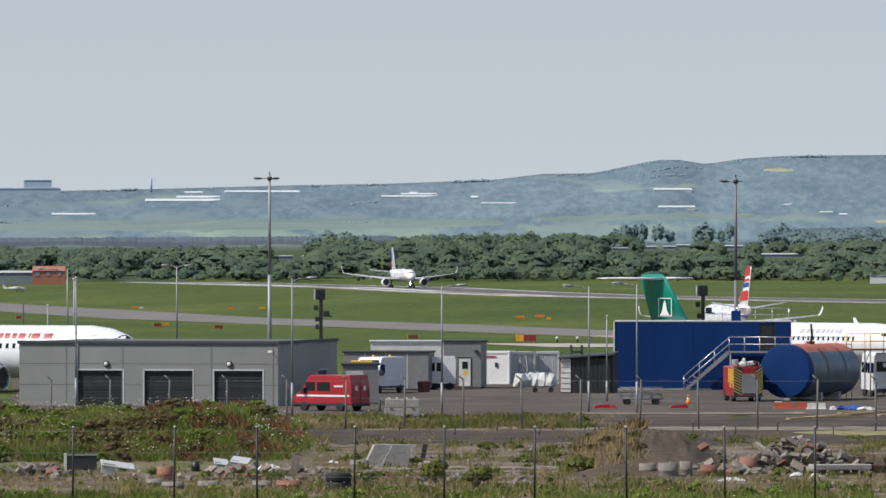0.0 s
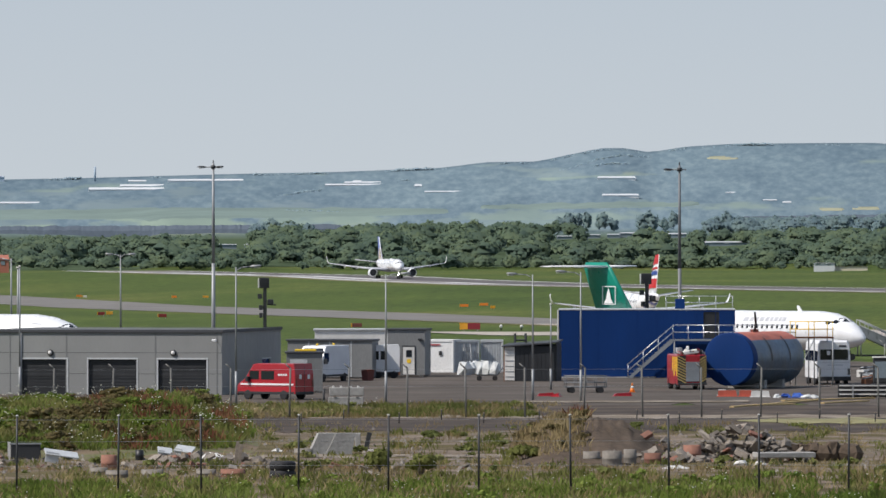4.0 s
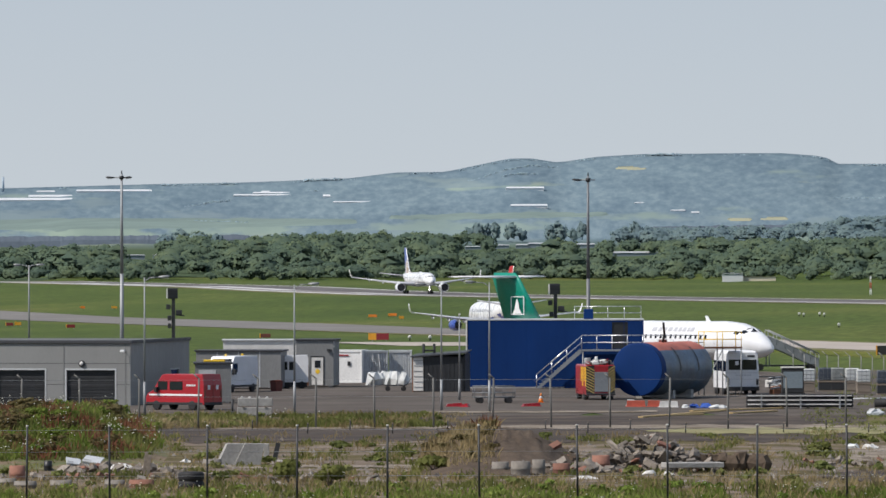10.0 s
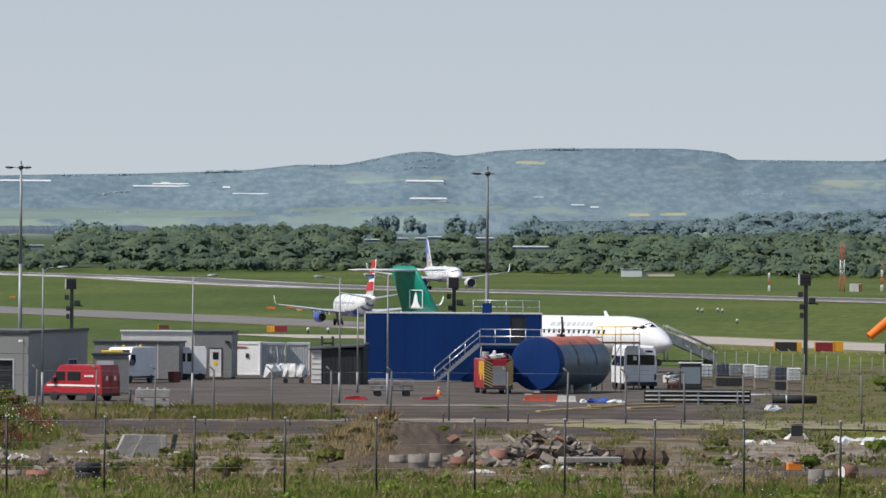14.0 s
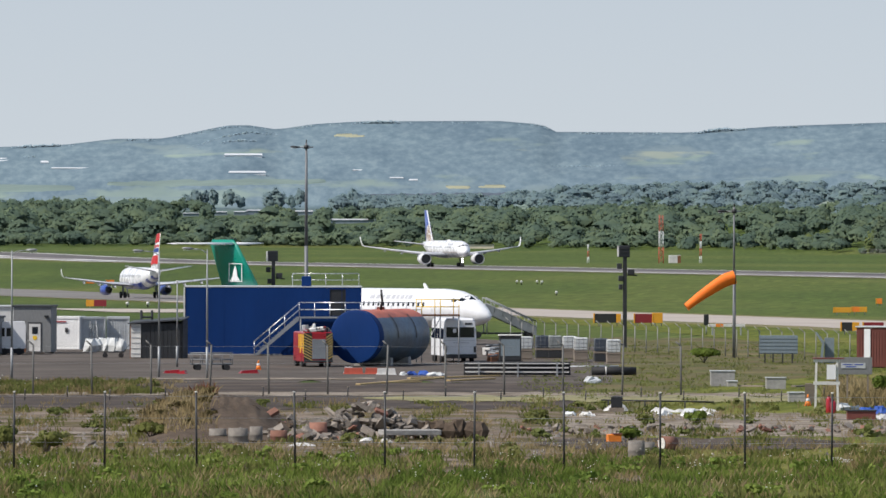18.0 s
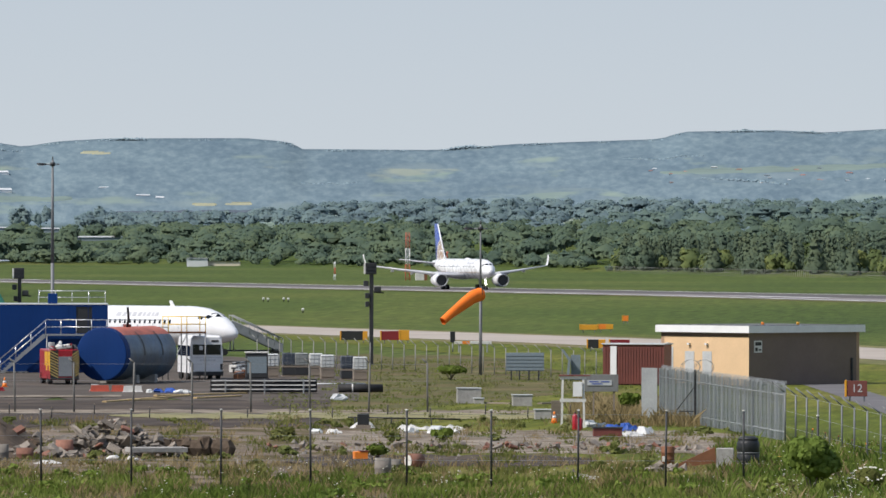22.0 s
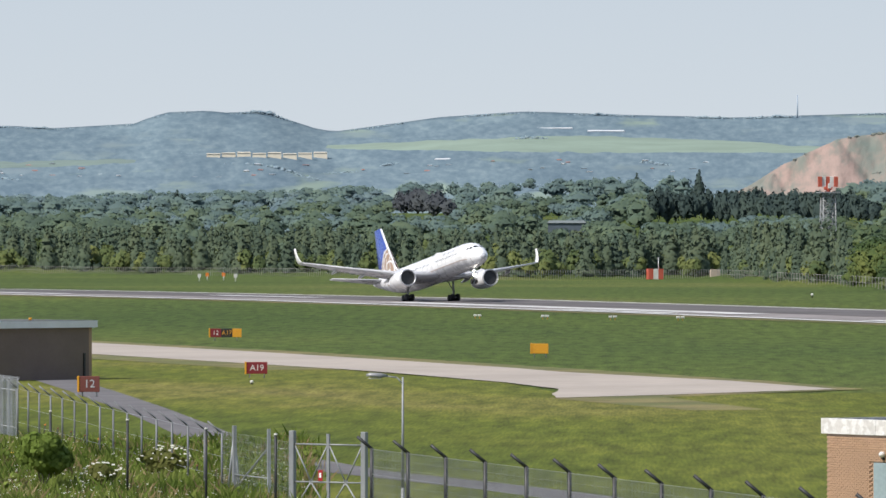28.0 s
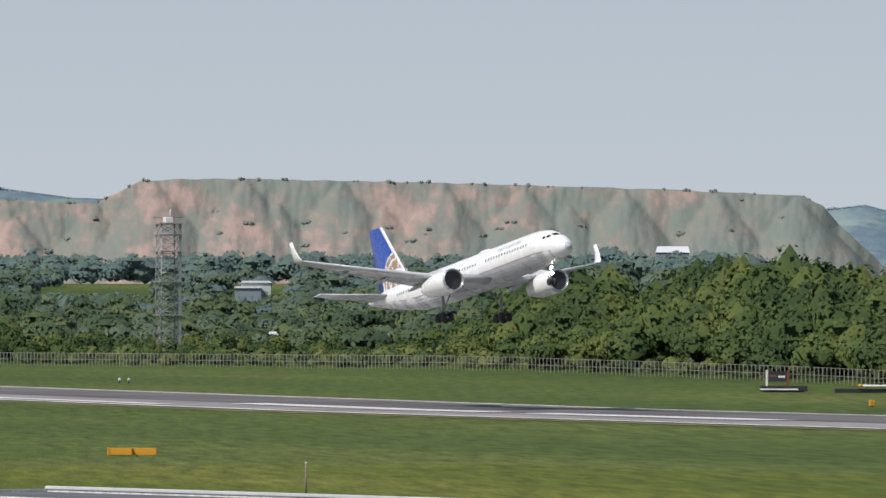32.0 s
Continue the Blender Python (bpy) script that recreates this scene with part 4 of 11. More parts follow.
forest("near_wood", near_trees(3280, 5400, 380, 3), 560, 0.3, NEARLEAF, "dense green wood behind the boundary fence", "woodland", 13, lobes=11)
forest("near_undergrowth", wood_tier(3280, 5400, [(3280, -96), (5400, -122)], [(3280, -60), (5400, -70)], 190, 16, 44, 1.2, 33), 150, 0.26, GOLDLEAF, "bushes along the foot of the wood", "bushes", 43, lobes=6)
forest("dark_plantation", [tree_at(u + 3 * math.sin(u), 2 + 5 * (k % 3), 79 + 4 * noise.noise(Vector((u * 0.02, 0, 0))) + 2 * math.sin(u * 1.7) - max(0, (u - 3290) * 0.5), 34) for k, u in enumerate(range(2935, 3332, 5))], 200, 0.4, DARKPINE, "dark rounded conifer plantation", "woodland", 17)
forest("copper_trees", [tree_at(u, 14, t, w) for u, t, w in ((2492, 76, 44), (2508, 84, 56), (2532, 87, 66), (2556, 82, 60), (2578, 66, 40))], 420, 0.45, DUSKLEAF, "dark copper-leaved trees in the wood", "woodland", 18)
forest("lone_spires", [tree_at(*q) for q in ((3019, 62, 113, 24), (2095, 24, 76, 30), (2104, 24, 68, 24), (2909, 70, 104, 20), (2968, 70, 100, 16), (3390, 70, 106, 18))], 260, 0.5, DARKPINE, "tall pointed conifers above the wood", "woodland", 19, cone=True, lobes=8)


def heap_scrub(count, seed):
    """Bushes in the gullies and along the edge of the heap."""
    r = random.Random(seed)
    out = []
    for i in range(count):
        u = r.uniform(3080, 4900)
        k = r.choice((0.8, 0.8, r.uniform(0.1, 0.75), r.uniform(0.1, 0.5)))
        p = bing_point(u, k)
        h = r.uniform(0.7, 2.2) if k < 0.8 else r.uniform(0.6, 1.6)
        for j in range(r.randint(1, 4)):
            q = bing_point(u + r.uniform(-9, 9), k)
            out.append((q.x, q.y, q.z - 0.4, h * r.uniform(0.6, 1.1), h * r.uniform(1.0, 1.8)))
    return out


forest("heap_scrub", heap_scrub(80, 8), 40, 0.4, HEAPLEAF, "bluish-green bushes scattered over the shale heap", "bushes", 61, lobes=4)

# strips of hillside kept open before the buildings on it: bearings and heights
OPEN_STRIPS = [(-820, -660, 80, 130), (-400, -240, 92, 112), (-540, -385, 78, 104), (-115, 0, 86, 105), (45, 150, 76, 100), (365, 450, 98, 114), (372, 452, 66, 82), (-700, -605, 54, 70), (2720, 2900, 168, 185), (2545, 2585, 118, 130), (2130, 2375, 118, 140), (590, 720, 56, 84)]


def hill_belts(count, seed):
    """Hedges, shelter belts and woods along the hillside and its crest."""
    r = random.Random(seed)
    out = []

    def stand_tree(u, d, h, wide):
        z = hill_z(u, d) - 0.5
        v0, v1 = HORIZON + (z - EYE_Z) * UNIT / d, HORIZON + (z + h - EYE_Z) * UNIT / d
        if v1 < 40 or any(a < u < b and v1 > c and v0 < e for a, b, c, e in OPEN_STRIPS):
            return
        p = polar(u, d)
        out.append((p.x, p.y, z, h, h * wide))

    for _ in range(count):
        u, d, n = r.uniform(-1000, 3500), r.uniform(3600, 4700), int(r.uniform(6, 40))
        tall, slant = r.uniform(1.2, 2.6), r.uniform(-0.9, 0.9)
        for i in range(n):
            u += r.uniform(3, 9)
            d += slant * 6 + r.uniform(-5, 5)
            if 3300 <= d <= 4780:
                stand_tree(u, d, tall * (0.5 + 0.5 * math.sin(math.pi * (i + 0.5) / n)) * r.uniform(0.6, 1.25), r.uniform(1.2, 2.4))
    u = -1100.0
    while u < 5200:
        k = noise.noise(Vector((u * 0.01, 12, 0))) + 0.35 * noise.noise(Vector((u * 0.06, 2, 0)))
        if k > -0.02 and not -820 < u < -660:
            stand_tree(u, 4825, 1.2 + 4.0 * min(0.8, k), r.uniform(1.5, 2.6))
        u += r.uniform(4, 9)
    return out


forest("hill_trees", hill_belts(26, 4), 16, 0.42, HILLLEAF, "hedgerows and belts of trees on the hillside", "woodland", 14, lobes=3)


def hillside(u, v):
    """Where on the hillside the height v lies."""
    d = 3200
    while d < 4800 and HORIZON + (hill_z(u, d) - EYE_Z) * UNIT / d < v:
        d += 15
    return d - 8


def hill_field(u0, u1, low, high, material, label, seed):
    """An open field on the slope between two wandering edges."""
    us = [u0 + (u1 - u0) * i / 40 for i in range(41)]
    vs = []
    for i, u in enumerate(us):
        k = math.sin(math.pi * i / 40) ** 0.35
        a = ramp(low, u) + 3 * noise.noise(Vector((u * 0.02, seed, 0)))
        b = ramp(high, u) + 4 * noise.noise(Vector((u * 0.025, seed, 5)))
        for j in range(7):
            v = (a + b) / 2 + (b - a) * (j / 6 - 0.5) * max(0.03, k)
            d = hillside(u, v)
            vs.append(polar(u, d, hill_z(u, d) + (0.25 if 0 < j < 6 and 0 < i < 40 else -0.8)))
    s = Shape()
    s.add(vs, [(i * 7 + j, (i + 1) * 7 + j, (i + 1) * 7 + j + 1, i * 7 + j + 1) for i in range(40) for j in range(6)], soft=True)
    tagged(part("hill_field", s, material, fix=False), label, "field", kind="structure")


# field colours greyed and blued to paint the haze over them
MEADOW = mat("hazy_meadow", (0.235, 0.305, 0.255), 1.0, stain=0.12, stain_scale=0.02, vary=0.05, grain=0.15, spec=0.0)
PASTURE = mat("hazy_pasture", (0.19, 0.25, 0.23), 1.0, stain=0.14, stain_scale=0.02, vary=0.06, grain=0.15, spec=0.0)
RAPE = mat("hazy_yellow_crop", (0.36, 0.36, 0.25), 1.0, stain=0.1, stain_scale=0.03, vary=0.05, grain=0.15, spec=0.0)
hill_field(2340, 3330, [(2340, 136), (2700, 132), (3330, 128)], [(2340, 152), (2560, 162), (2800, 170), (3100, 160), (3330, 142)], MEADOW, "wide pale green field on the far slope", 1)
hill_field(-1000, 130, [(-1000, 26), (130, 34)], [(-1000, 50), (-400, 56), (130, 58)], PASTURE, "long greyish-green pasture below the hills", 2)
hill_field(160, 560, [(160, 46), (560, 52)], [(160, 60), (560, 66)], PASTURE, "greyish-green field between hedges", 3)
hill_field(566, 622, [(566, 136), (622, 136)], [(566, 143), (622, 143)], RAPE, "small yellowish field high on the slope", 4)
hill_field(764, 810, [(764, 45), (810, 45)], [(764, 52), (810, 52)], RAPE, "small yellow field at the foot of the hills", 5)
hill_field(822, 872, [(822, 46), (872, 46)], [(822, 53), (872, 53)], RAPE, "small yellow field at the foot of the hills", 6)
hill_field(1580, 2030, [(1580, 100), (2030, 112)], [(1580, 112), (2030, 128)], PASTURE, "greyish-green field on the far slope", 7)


def make_embankment(u0, u1, line, deep, label):
    """A long dark bank with an uneven crest."""
    s, vs = Shape(), []
    us = list(range(u0, u1 + 1, 4))
    d = base_d((u0 + u1) / 2, ramp(line, (u0 + u1) / 2) - deep)
    for u in us:
        v1 = ramp(line, u)
        z0 = ground_z(u, d) - 1
        z1 = height(v1 + 2.2 * noise.noise(Vector((u * 0.05, 3, 0))) + 1.4 * noise.noise(Vector((u * 0.21, 1, 0))), d)
        end = min(1, (u - u0) / 30, (u1 - u) / 30)
        z1 = z0 + (z1 - z0) * max(0.05, end)
        vs += [polar(u, d - 3, z0 - 2), polar(u, d, z1 * 0.6 + z0 * 0.4), polar(u, d + 4, z1), polar(u, d + 14, z1), polar(u, d + 24, z0 - 2)]
    s.add(vs, [(i * 5 + j, (i + 1) * 5 + j, (i + 1) * 5 + j + 1, i * 5 + j + 1) for i in range(len(us) - 1) for j in range(4)])
    tagged(part("embankment", s, DUSKHAZE), label, "embankment", kind="structure")


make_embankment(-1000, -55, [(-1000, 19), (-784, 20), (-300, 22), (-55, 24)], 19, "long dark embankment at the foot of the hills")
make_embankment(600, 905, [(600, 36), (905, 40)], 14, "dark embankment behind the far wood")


# ---- aircraft ----
FOIL = [(0.0, 0.0), (0.04, 0.042), (0.18, 0.07), (0.42, 0.062), (0.75, 0.03), (1.0, 0.004), (1.0, -0.004), (0.7, -0.02), (0.35, -0.045), (0.1, -0.038)]


def foil_ring(le, chord, thick=1.0, up=(0, 0, 1)):
    """An aerofoil section; le is its leading edge, x points forwards."""
    u = Vector(up)
    return [Vector(le) + Vector((-chord * a, 0, 0)) + u * (chord * b * thick) for a, b in FOIL]


def hull_ring(x, ry, rz, zc, n=28):
    return [(x, ry * math.sin(2 * math.pi * k / n), zc + rz * math.cos(2 * math.pi * k / n)) for k in range(n)]


def hull_z(hull, x):
    """Half width, half height and middle of the hull at x."""
    st = sorted(hull)
    for s0, s1 in zip(st, st[1:]):
        if x <= s1[0]:
            k = (x - s0[0]) / (s1[0] - s0[0])
            return [s0[i] + (s1[i] - s0[i]) * k for i in (1, 2, 3)]
    return st[-1][1:]


def hull_patch(s, hull, x0, x1, a0, a1, out=0.02, n=3, slant=0.0):
    """A thin plate that follows the hull between two stations and two angles from the top (degrees, + is the left side)."""
    vs = []
    for i in range(n + 1):
        a = radians(a0 + (a1 - a0) * i / n)
        for x in (x0 + slant * i / n, x1 + slant * i / n):
            ry, rz, zc = hull_z(hull, x)
            vs.append((x, (ry + out) * math.sin(a), zc + (rz + out) * math.cos(a)))
    s.add(vs, [(2 * i, 2 * i + 1, 2 * i + 3, 2 * i + 2) for i in range(n)])
    return s


def wheel(s_t, s_r, p, r, w):
    x, y, z = p
    s_t.loft([[(x + q * math.cos(2 * math.pi * k / 18), y + o, z + q * math.sin(2 * math.pi * k / 18)) for k in range(18)]
              for q, o in ((r * 0.62, -w / 2), (r * 0.92, -w / 2), (r, -w * 0.3), (r, w * 0.3), (r * 0.92, w / 2), (r * 0.62, w / 2))])
    s_r.tube((x, y - w * 0.4, z), (x, y + w * 0.4, z), r * 0.6, n=14)


def nacelle(jet, x0, length, y, z, r, lipmat, mat_, label=""):
    prof = [(0.86, 0.0), (0.97, 0.02), (1.0, 0.1), (1.03, 0.3), (0.98, 0.6), (0.8, 0.85), (0.66, 1.0)]
    n = 24
    eng = part("engine", Shape().loft([[(x0 - length * k, y + r * q * math.cos(2 * math.pi * i / n), z + r * q * math.sin(2 * math.pi * i / n)) for i in range(n)] for q, k in prof], caps=False), mat_, jet, label)
    part("inlet_lip", Shape().loft([[(x0 - length * k, y + r * q * math.cos(2 * math.pi * i / n), z + r * q * math.sin(2 * math.pi * i / n)) for i in range(n)]
                                    for q, k in ((0.8, 0.06), (0.83, 0.015), (0.88, -0.012), (0.95, -0.004), (0.985, 0.03))], caps=False), lipmat, eng, "polished metal lip")
    part("inlet", Shape().loft([[(x0 - length * k, y + r * q * math.cos(2 * math.pi * i / n), z + r * q * math.sin(2 * math.pi * i / n)) for i in range(n)]
                                for q, k in ((0.81, 0.05), (0.78, 0.12), (0.76, 0.2))]), DARK, eng, "dark fan intake")
    part("spinner", Shape().loft([[(x0 - length * k, y + r * q * math.cos(2 * math.pi * i / 12), z + r * q * math.sin(2 * math.pi * i / 12)) for i in range(12)]
                                  for q, k in ((0.02, 0.1), (0.14, 0.14), (0.24, 0.21))]), GREYMETAL, eng)
    part("exhaust", Shape().loft([[(x0 - length * k, y + r * q * math.cos(2 * math.pi * i / n), z + r * q * math.sin(2 * math.pi * i / n)) for i in range(n)]
                                  for q, k in ((0.6, 0.97), (0.45, 1.08), (0.2, 1.2))]), DARK, eng, "dark metal exhaust cone")
    return eng


def cockpit(jet, hull, xs, tops, frame_mat=None):
    """Windscreen panes, each a plate that follows the hull."""
    for side in (1, -1):
        for x0, x1, a0, a1, sl in xs:
            s = Shape()
            hull_patch(s, hull, x0, x1, side * a0, side * a1, 0.015, 4, sl)
            part("windscreen_pane", s, GLASS, jet, "dark cockpit glass")


def cabin_windows(jet, hull, x0, x1, z, step, w, h, gaps=()):
    for side in (1, -1):
        s = Shape()
        x = x0
        while x < x1:
            if not any(a < x < b for a, b in gaps):
                ry, rz, zc = hull_z(hull, x)
                q = min(0.99, max(-0.99, (z - zc) / rz))
                a = math.degrees(math.acos(q))
                da = math.degrees(h / 2 / ry)
                hull_patch(s, hull, x - w / 2, x + w / 2, side * (a - da), side * (a + da), 0.012, 1)
            x += step
        ob = part("window_row", s, GLASS, jet, "row of small dark windows")
        tagged(ob, kind="stuff")


def jetliner(name, label, m, hull, wing, fin, tailplane, engines, gear, mats, group="", winglet=None, windows=None, cock=None, doors=(), fin_band=None):
    jet = thing(name, label, "airplane", m, group)
    body, belly, fin_m, eng_m = mats
    part("fuselage", Shape().loft([hull_ring(*h) for h in hull]), body, jet)
    # wings: rows of (y, x_le, chord, z)
    for side, nm in ((1, "left_wing"), (-1, "right_wing")):
        rings = [foil_ring((x, side * y, z), c, 1.0 if i else 1.25) for i, (y, x, c, z) in enumerate(wing)]
        w = part(nm, Shape().loft(rings), belly, jet, "grey tapered wing")
        y, x, c, z = wing[-1]
        if winglet:
            dy, dx, dz, tip = winglet
            rings = []
            for k in range(6):
                q = k / 5
                yy = y + dy * (math.sin(q * 1.35) / math.sin(1.35))
                zz = z + dz * q ** 1.7
                xx = x - dx * q ** 1.4
                cc = c * (1 - q) + tip * q
                ang = q * 1.25
                rings.append(foil_ring((xx, side * yy, zz), cc, 0.9, (0, -side * math.sin(ang), math.cos(ang))))
            part("winglet", Shape().loft(rings), fin_m[2] if len(fin_m) > 2 else body, w, "upswept blended winglet")
        for q in (0.28, 0.5, 0.72):
            i = min(len(wing) - 2, int(q * (len(wing) - 1)))
            yy = wing[0][0] + (wing[-1][0] - wing[0][0]) * q
            for (ya, xa, ca, za), (yb, xb, cb, zb) in zip(wing, wing[1:]):
                if ya <= yy <= yb:
                    k = (yy - ya) / (yb - ya)
                    xl, cl, zl = xa + (xb - xa) * k, ca + (cb - ca) * k, za + (zb - za) * k
                    part("flap_fairing", Shape().loft([[(xl - cl * fx, side * yy + 0.2 * rr * math.cos(t * math.pi / 4), zl - 0.3 + dzz + 0.28 * rr * math.sin(t * math.pi / 4)) for t in range(8)]
                                                       for fx, rr, dzz in ((0.45, 0.1, 0.1), (0.6, 0.9, 0.0), (0.85, 1.0, -0.05), (1.12, 0.3, -0.2))]), belly, w, "flap track fairing")
    # fin: rows of (z, x_le, chord)
    rings = [[Vector((x - c * a, c * b * 0.8, z)) for a, b in FOIL] for z, x, c in fin]
    f = part("fin", Shape().loft(rings), fin_m[0], jet, fin_m[1])
    for side, nm in ((1, "left_tailplane"), (-1, "right_tailplane")):
        part(nm, Shape().loft([foil_ring((x, side * y, z), c, 0.8) for y, x, c, z in tailplane]), belly, jet)
    for e in engines:
        eng = nacelle(jet, *e, ALU, eng_m)
        x0, ln, y, z, r = e
        ry, rz, zc = hull_z(hull, x0 - ln * 0.6)
        if abs(y) > ry + 1.5:
            s = Shape().loft([[(x0 - ln * 0.25, y - 0.12, z + r * 0.9), (x0 - ln * 0.25, y + 0.12, z + r * 0.9), (x0 - ln * 1.05, y + 0.15, z + r * 0.5), (x0 - ln * 1.05, y - 0.15, z + r * 0.5)],
                              [(x0 - ln * 0.55, y - 0.1, z + r * 1.35), (x0 - ln * 0.55, y + 0.1, z + r * 1.35), (x0 - ln * 1.25, y + 0.15, z + r * 1.2), (x0 - ln * 1.25, y - 0.15, z + r * 1.2)]])
            part("pylon", s, belly, eng)
        else:
            sgn = 1 if y > 0 else -1
            part("pylon", Shape().box(x0 - ln * 0.75, x0 - ln * 0.3, min(sgn * (ry - 0.3), y), max(sgn * (ry - 0.3), y), z - 0.16, z + 0.16, 0.05), body, eng)
    # gear: rows of (x, y, top z, wheel radius, wheel width, lateral offsets, fore and aft offsets)
    for x, y, zt, r, w, offs, fore in gear:
        leg = part("main_gear" if len(gear) > 1 and y else "nose_gear", Shape().tube((x, y, r), (x, y, zt), 0.16 * r / 0.5, n=10), GREYMETAL, jet, "landing gear leg")
        part("brace", Shape().tube((x, y, r + (zt - r) * 0.35), (x + (1.1 if not y else 0), y * 0.72, zt), 0.07, n=6), GREYMETAL, leg)
        for o in offs:
            for fx in fore:
                t, rim = Shape(), Shape()
                wheel(t, rim, (x + fx, y + o, r), r, w)
                wh = part("wheel", t, BLACK, leg)
                part("rim", rim, ALU, wh)
        part("axle", Shape().box(x - 0.06 + min(fore), x + 0.06 + max(fore), y + min(offs), y + max(offs), r - 0.07, r + 0.07), GREYMETAL, leg)
    if windows:
        cabin_windows(jet, hull, *windows)
    if cock:
        cockpit(jet, hull, cock, None)
    for x0, x1, za, zb in doors:
        for side in (1, -1):
            s = Shape()
            ry, rz, zc = hull_z(hull, (x0 + x1) / 2)
            aa, bb = math.degrees(math.acos((zb - zc) / rz)), math.degrees(math.acos((za - zc) / rz))
            for p, q, r_, t in ((x0 - 0.03, x0 + 0.03, aa, bb), (x1 - 0.03, x1 + 0.03, aa, bb), (x0, x1, aa - 1, aa + 1), (x0, x1, bb - 1, bb + 1)):
                hull_patch(s, hull, p, q, side * r_, side * t, 0.008, 3)
            part("door_outline", s, BELLY, jet, "thin grey outline of a cabin door")
    return jet


HULL757 = [(22.9, 0.05, 0.05, 3.55), (22.7, 0.42, 0.4, 3.58), (22.1, 0.85, 0.82, 3.68), (21.2, 1.25, 1.25, 3.85), (20.2, 1.53, 1.58, 4.02), (19.0, 1.74, 1.82, 4.17), (17.3, 1.87, 1.98, 4.27),
           (15.0, 1.88, 2.02, 4.3), (6.0, 1.88, 2.02, 4.3), (2.0, 1.88, 2.1, 4.22), (-4.0, 1.88, 2.1, 4.22), (-8.0, 1.88, 2.02, 4.3), (-11.5, 1.82, 1.9, 4.42), (-15.0, 1.6, 1.6, 4.7), (-18.5, 1.22, 1.18, 5.05),
           (-21.5, 0.8, 0.78, 5.3), (-23.6, 0.42, 0.42, 5.45), (-24.4, 0.15, 0.16, 5.5)]


def make_757():
    wing = [(1.2, 7.2, 9.4, 2.75), (6.5, 3.7, 6.2, 3.2), (12.5, 0.2, 4.1, 3.95), (19.0, -3.6, 1.9, 4.9)]
    tailp = [(0.5, -17.0, 5.2, 5.2), (7.6, -21.6, 1.9, 6.1)]
    fin = [(5.6, -12.6, 8.6), (7.0, -14.6, 7.2), (13.6, -20.0, 3.1)]
    eng = [(8.2, 6.0, 6.5, 1.95, 1.32), (8.2, 6.0, -6.5, 1.95, 1.32)]
    gear = [(0.0, 3.66, 3.3, 0.53, 0.4, (-0.45, 0.45), (-0.57, 0.57)), (0.0, -3.66, 3.3, 0.53, 0.4, (-0.45, 0.45), (-0.57, 0.57)), (18.29, 0.0, 2.5, 0.4, 0.3, (-0.3, 0.3), (0.0,))]
    cock = [(20.6, 21.2, 5, 30, -0.22), (20.2, 20.65, 37, 53, -0.18), (19.6, 20.0, 50, 62, -0.1)]
    jet = jetliner("airliner", "white twin-engined airliner with a blue tail, taking off", pose(0, 0, 0), HULL757, wing, fin, tailp, eng, gear,
                   (SKIN, BELLY, (NAVY, "blue fin with a tan globe grid", SKIN), SKIN), winglet=(0.75, 1.4, 2.3, 0.75), windows=(-14.5, 16.8, 4.75, 0.62, 0.2, 0.27, ((5.3, 6.6), (-6.2, -4.6))), cock=cock,
                   doors=((17.2, 18.1, 3.6, 5.5), (5.5, 6.4, 3.6, 5.5), (-16.2, -15.4, 3.9, 5.6)))
    # grey lower hull, divided from the white by a thin gold line
    s = Shape()
    st = [20.8, 19, 17, 14, 10, 6, 2, -2, -6, -10, -13, -16]
    for side in (1, -1):
        g = Shape()
        for a, b in zip(st, st[1:]):
            hull_patch(s, HULL757, b, a, side * 112, side * 180, 0.012, 6)
            hull_patch(g, HULL757, b, a, side * 109.5, side * 112, 0.014, 1)
        part("cheat_line", g, GOLD, jet, "thin tan stripe along the hull")
    part("lower_hull", s, BELLY, jet, "grey painted belly")
    # faded title over the forward windows, kept as plain bars
    x = 9.6
    for k in range(9):
        for side in (1, -1):
            part("title_bar", hull_patch(Shape(), HULL757, x, x + 0.42, side * 50, side * 61, 0.012, 3), BELLY, jet)
        x += 0.62
    # globe on the fin: tan disc with pale rings
    fin_ob = [o for o in jet.children if o.name.startswith("fin")][0]

    def fin_y(z, xx):
        k = (z - 5.6) / 8.0
        le, ch = -12.6 - 7.4 * k, 8.6 - 5.5 * k
        a = min(1, max(0, (le - xx) / ch))
        for (a0, b0), (a1, b1) in zip(FOIL[:6], FOIL[1:6]):
            if a <= a1:
                return ch * 0.8 * (b0 + (b1 - b0) * (a - a0) / (a1 - a0)) + 0.02
        return 0.03

    def fin_cell(s, side, x0, x1, z0, z1):
        s.add([(x, side * fin_y(z, x), z) for x, z in ((x0, z0), (x1, z0), (x1, z1), (x0, z1))], [(0, 1, 2, 3)])

    cx, cz, R = -16.2, 6.0, 4.3
    for side in (1, -1):
        disc, rings = Shape(), Shape()
        for i in range(44):
            for j in range(44):
                x0, z0 = -13.2 - i * 0.2, 5.9 + j * 0.14
                xm, zm = x0 - 0.1, z0 + 0.07
                k = (zm - 5.6) / 8.0
                le, te = -12.6 - 7.4 * k, -21.2 - 1.9 * k
                if not te + 0.1 < xm < le - 0.5:
                    continue
                q = math.hypot(xm - cx, zm - cz)
                if q < R:
                    lon = abs(((xm - cx) + 0.25 * (zm - cz)) % 1.5 - 0.75)
                    ring = q > R - 0.2 or abs(q % 1.35 - 0.7) < 0.13 or (lon < 0.09 and q > 1)
                    fin_cell(rings if ring else disc, side, x0, x0 - 0.2, z0, z0 + 0.14)
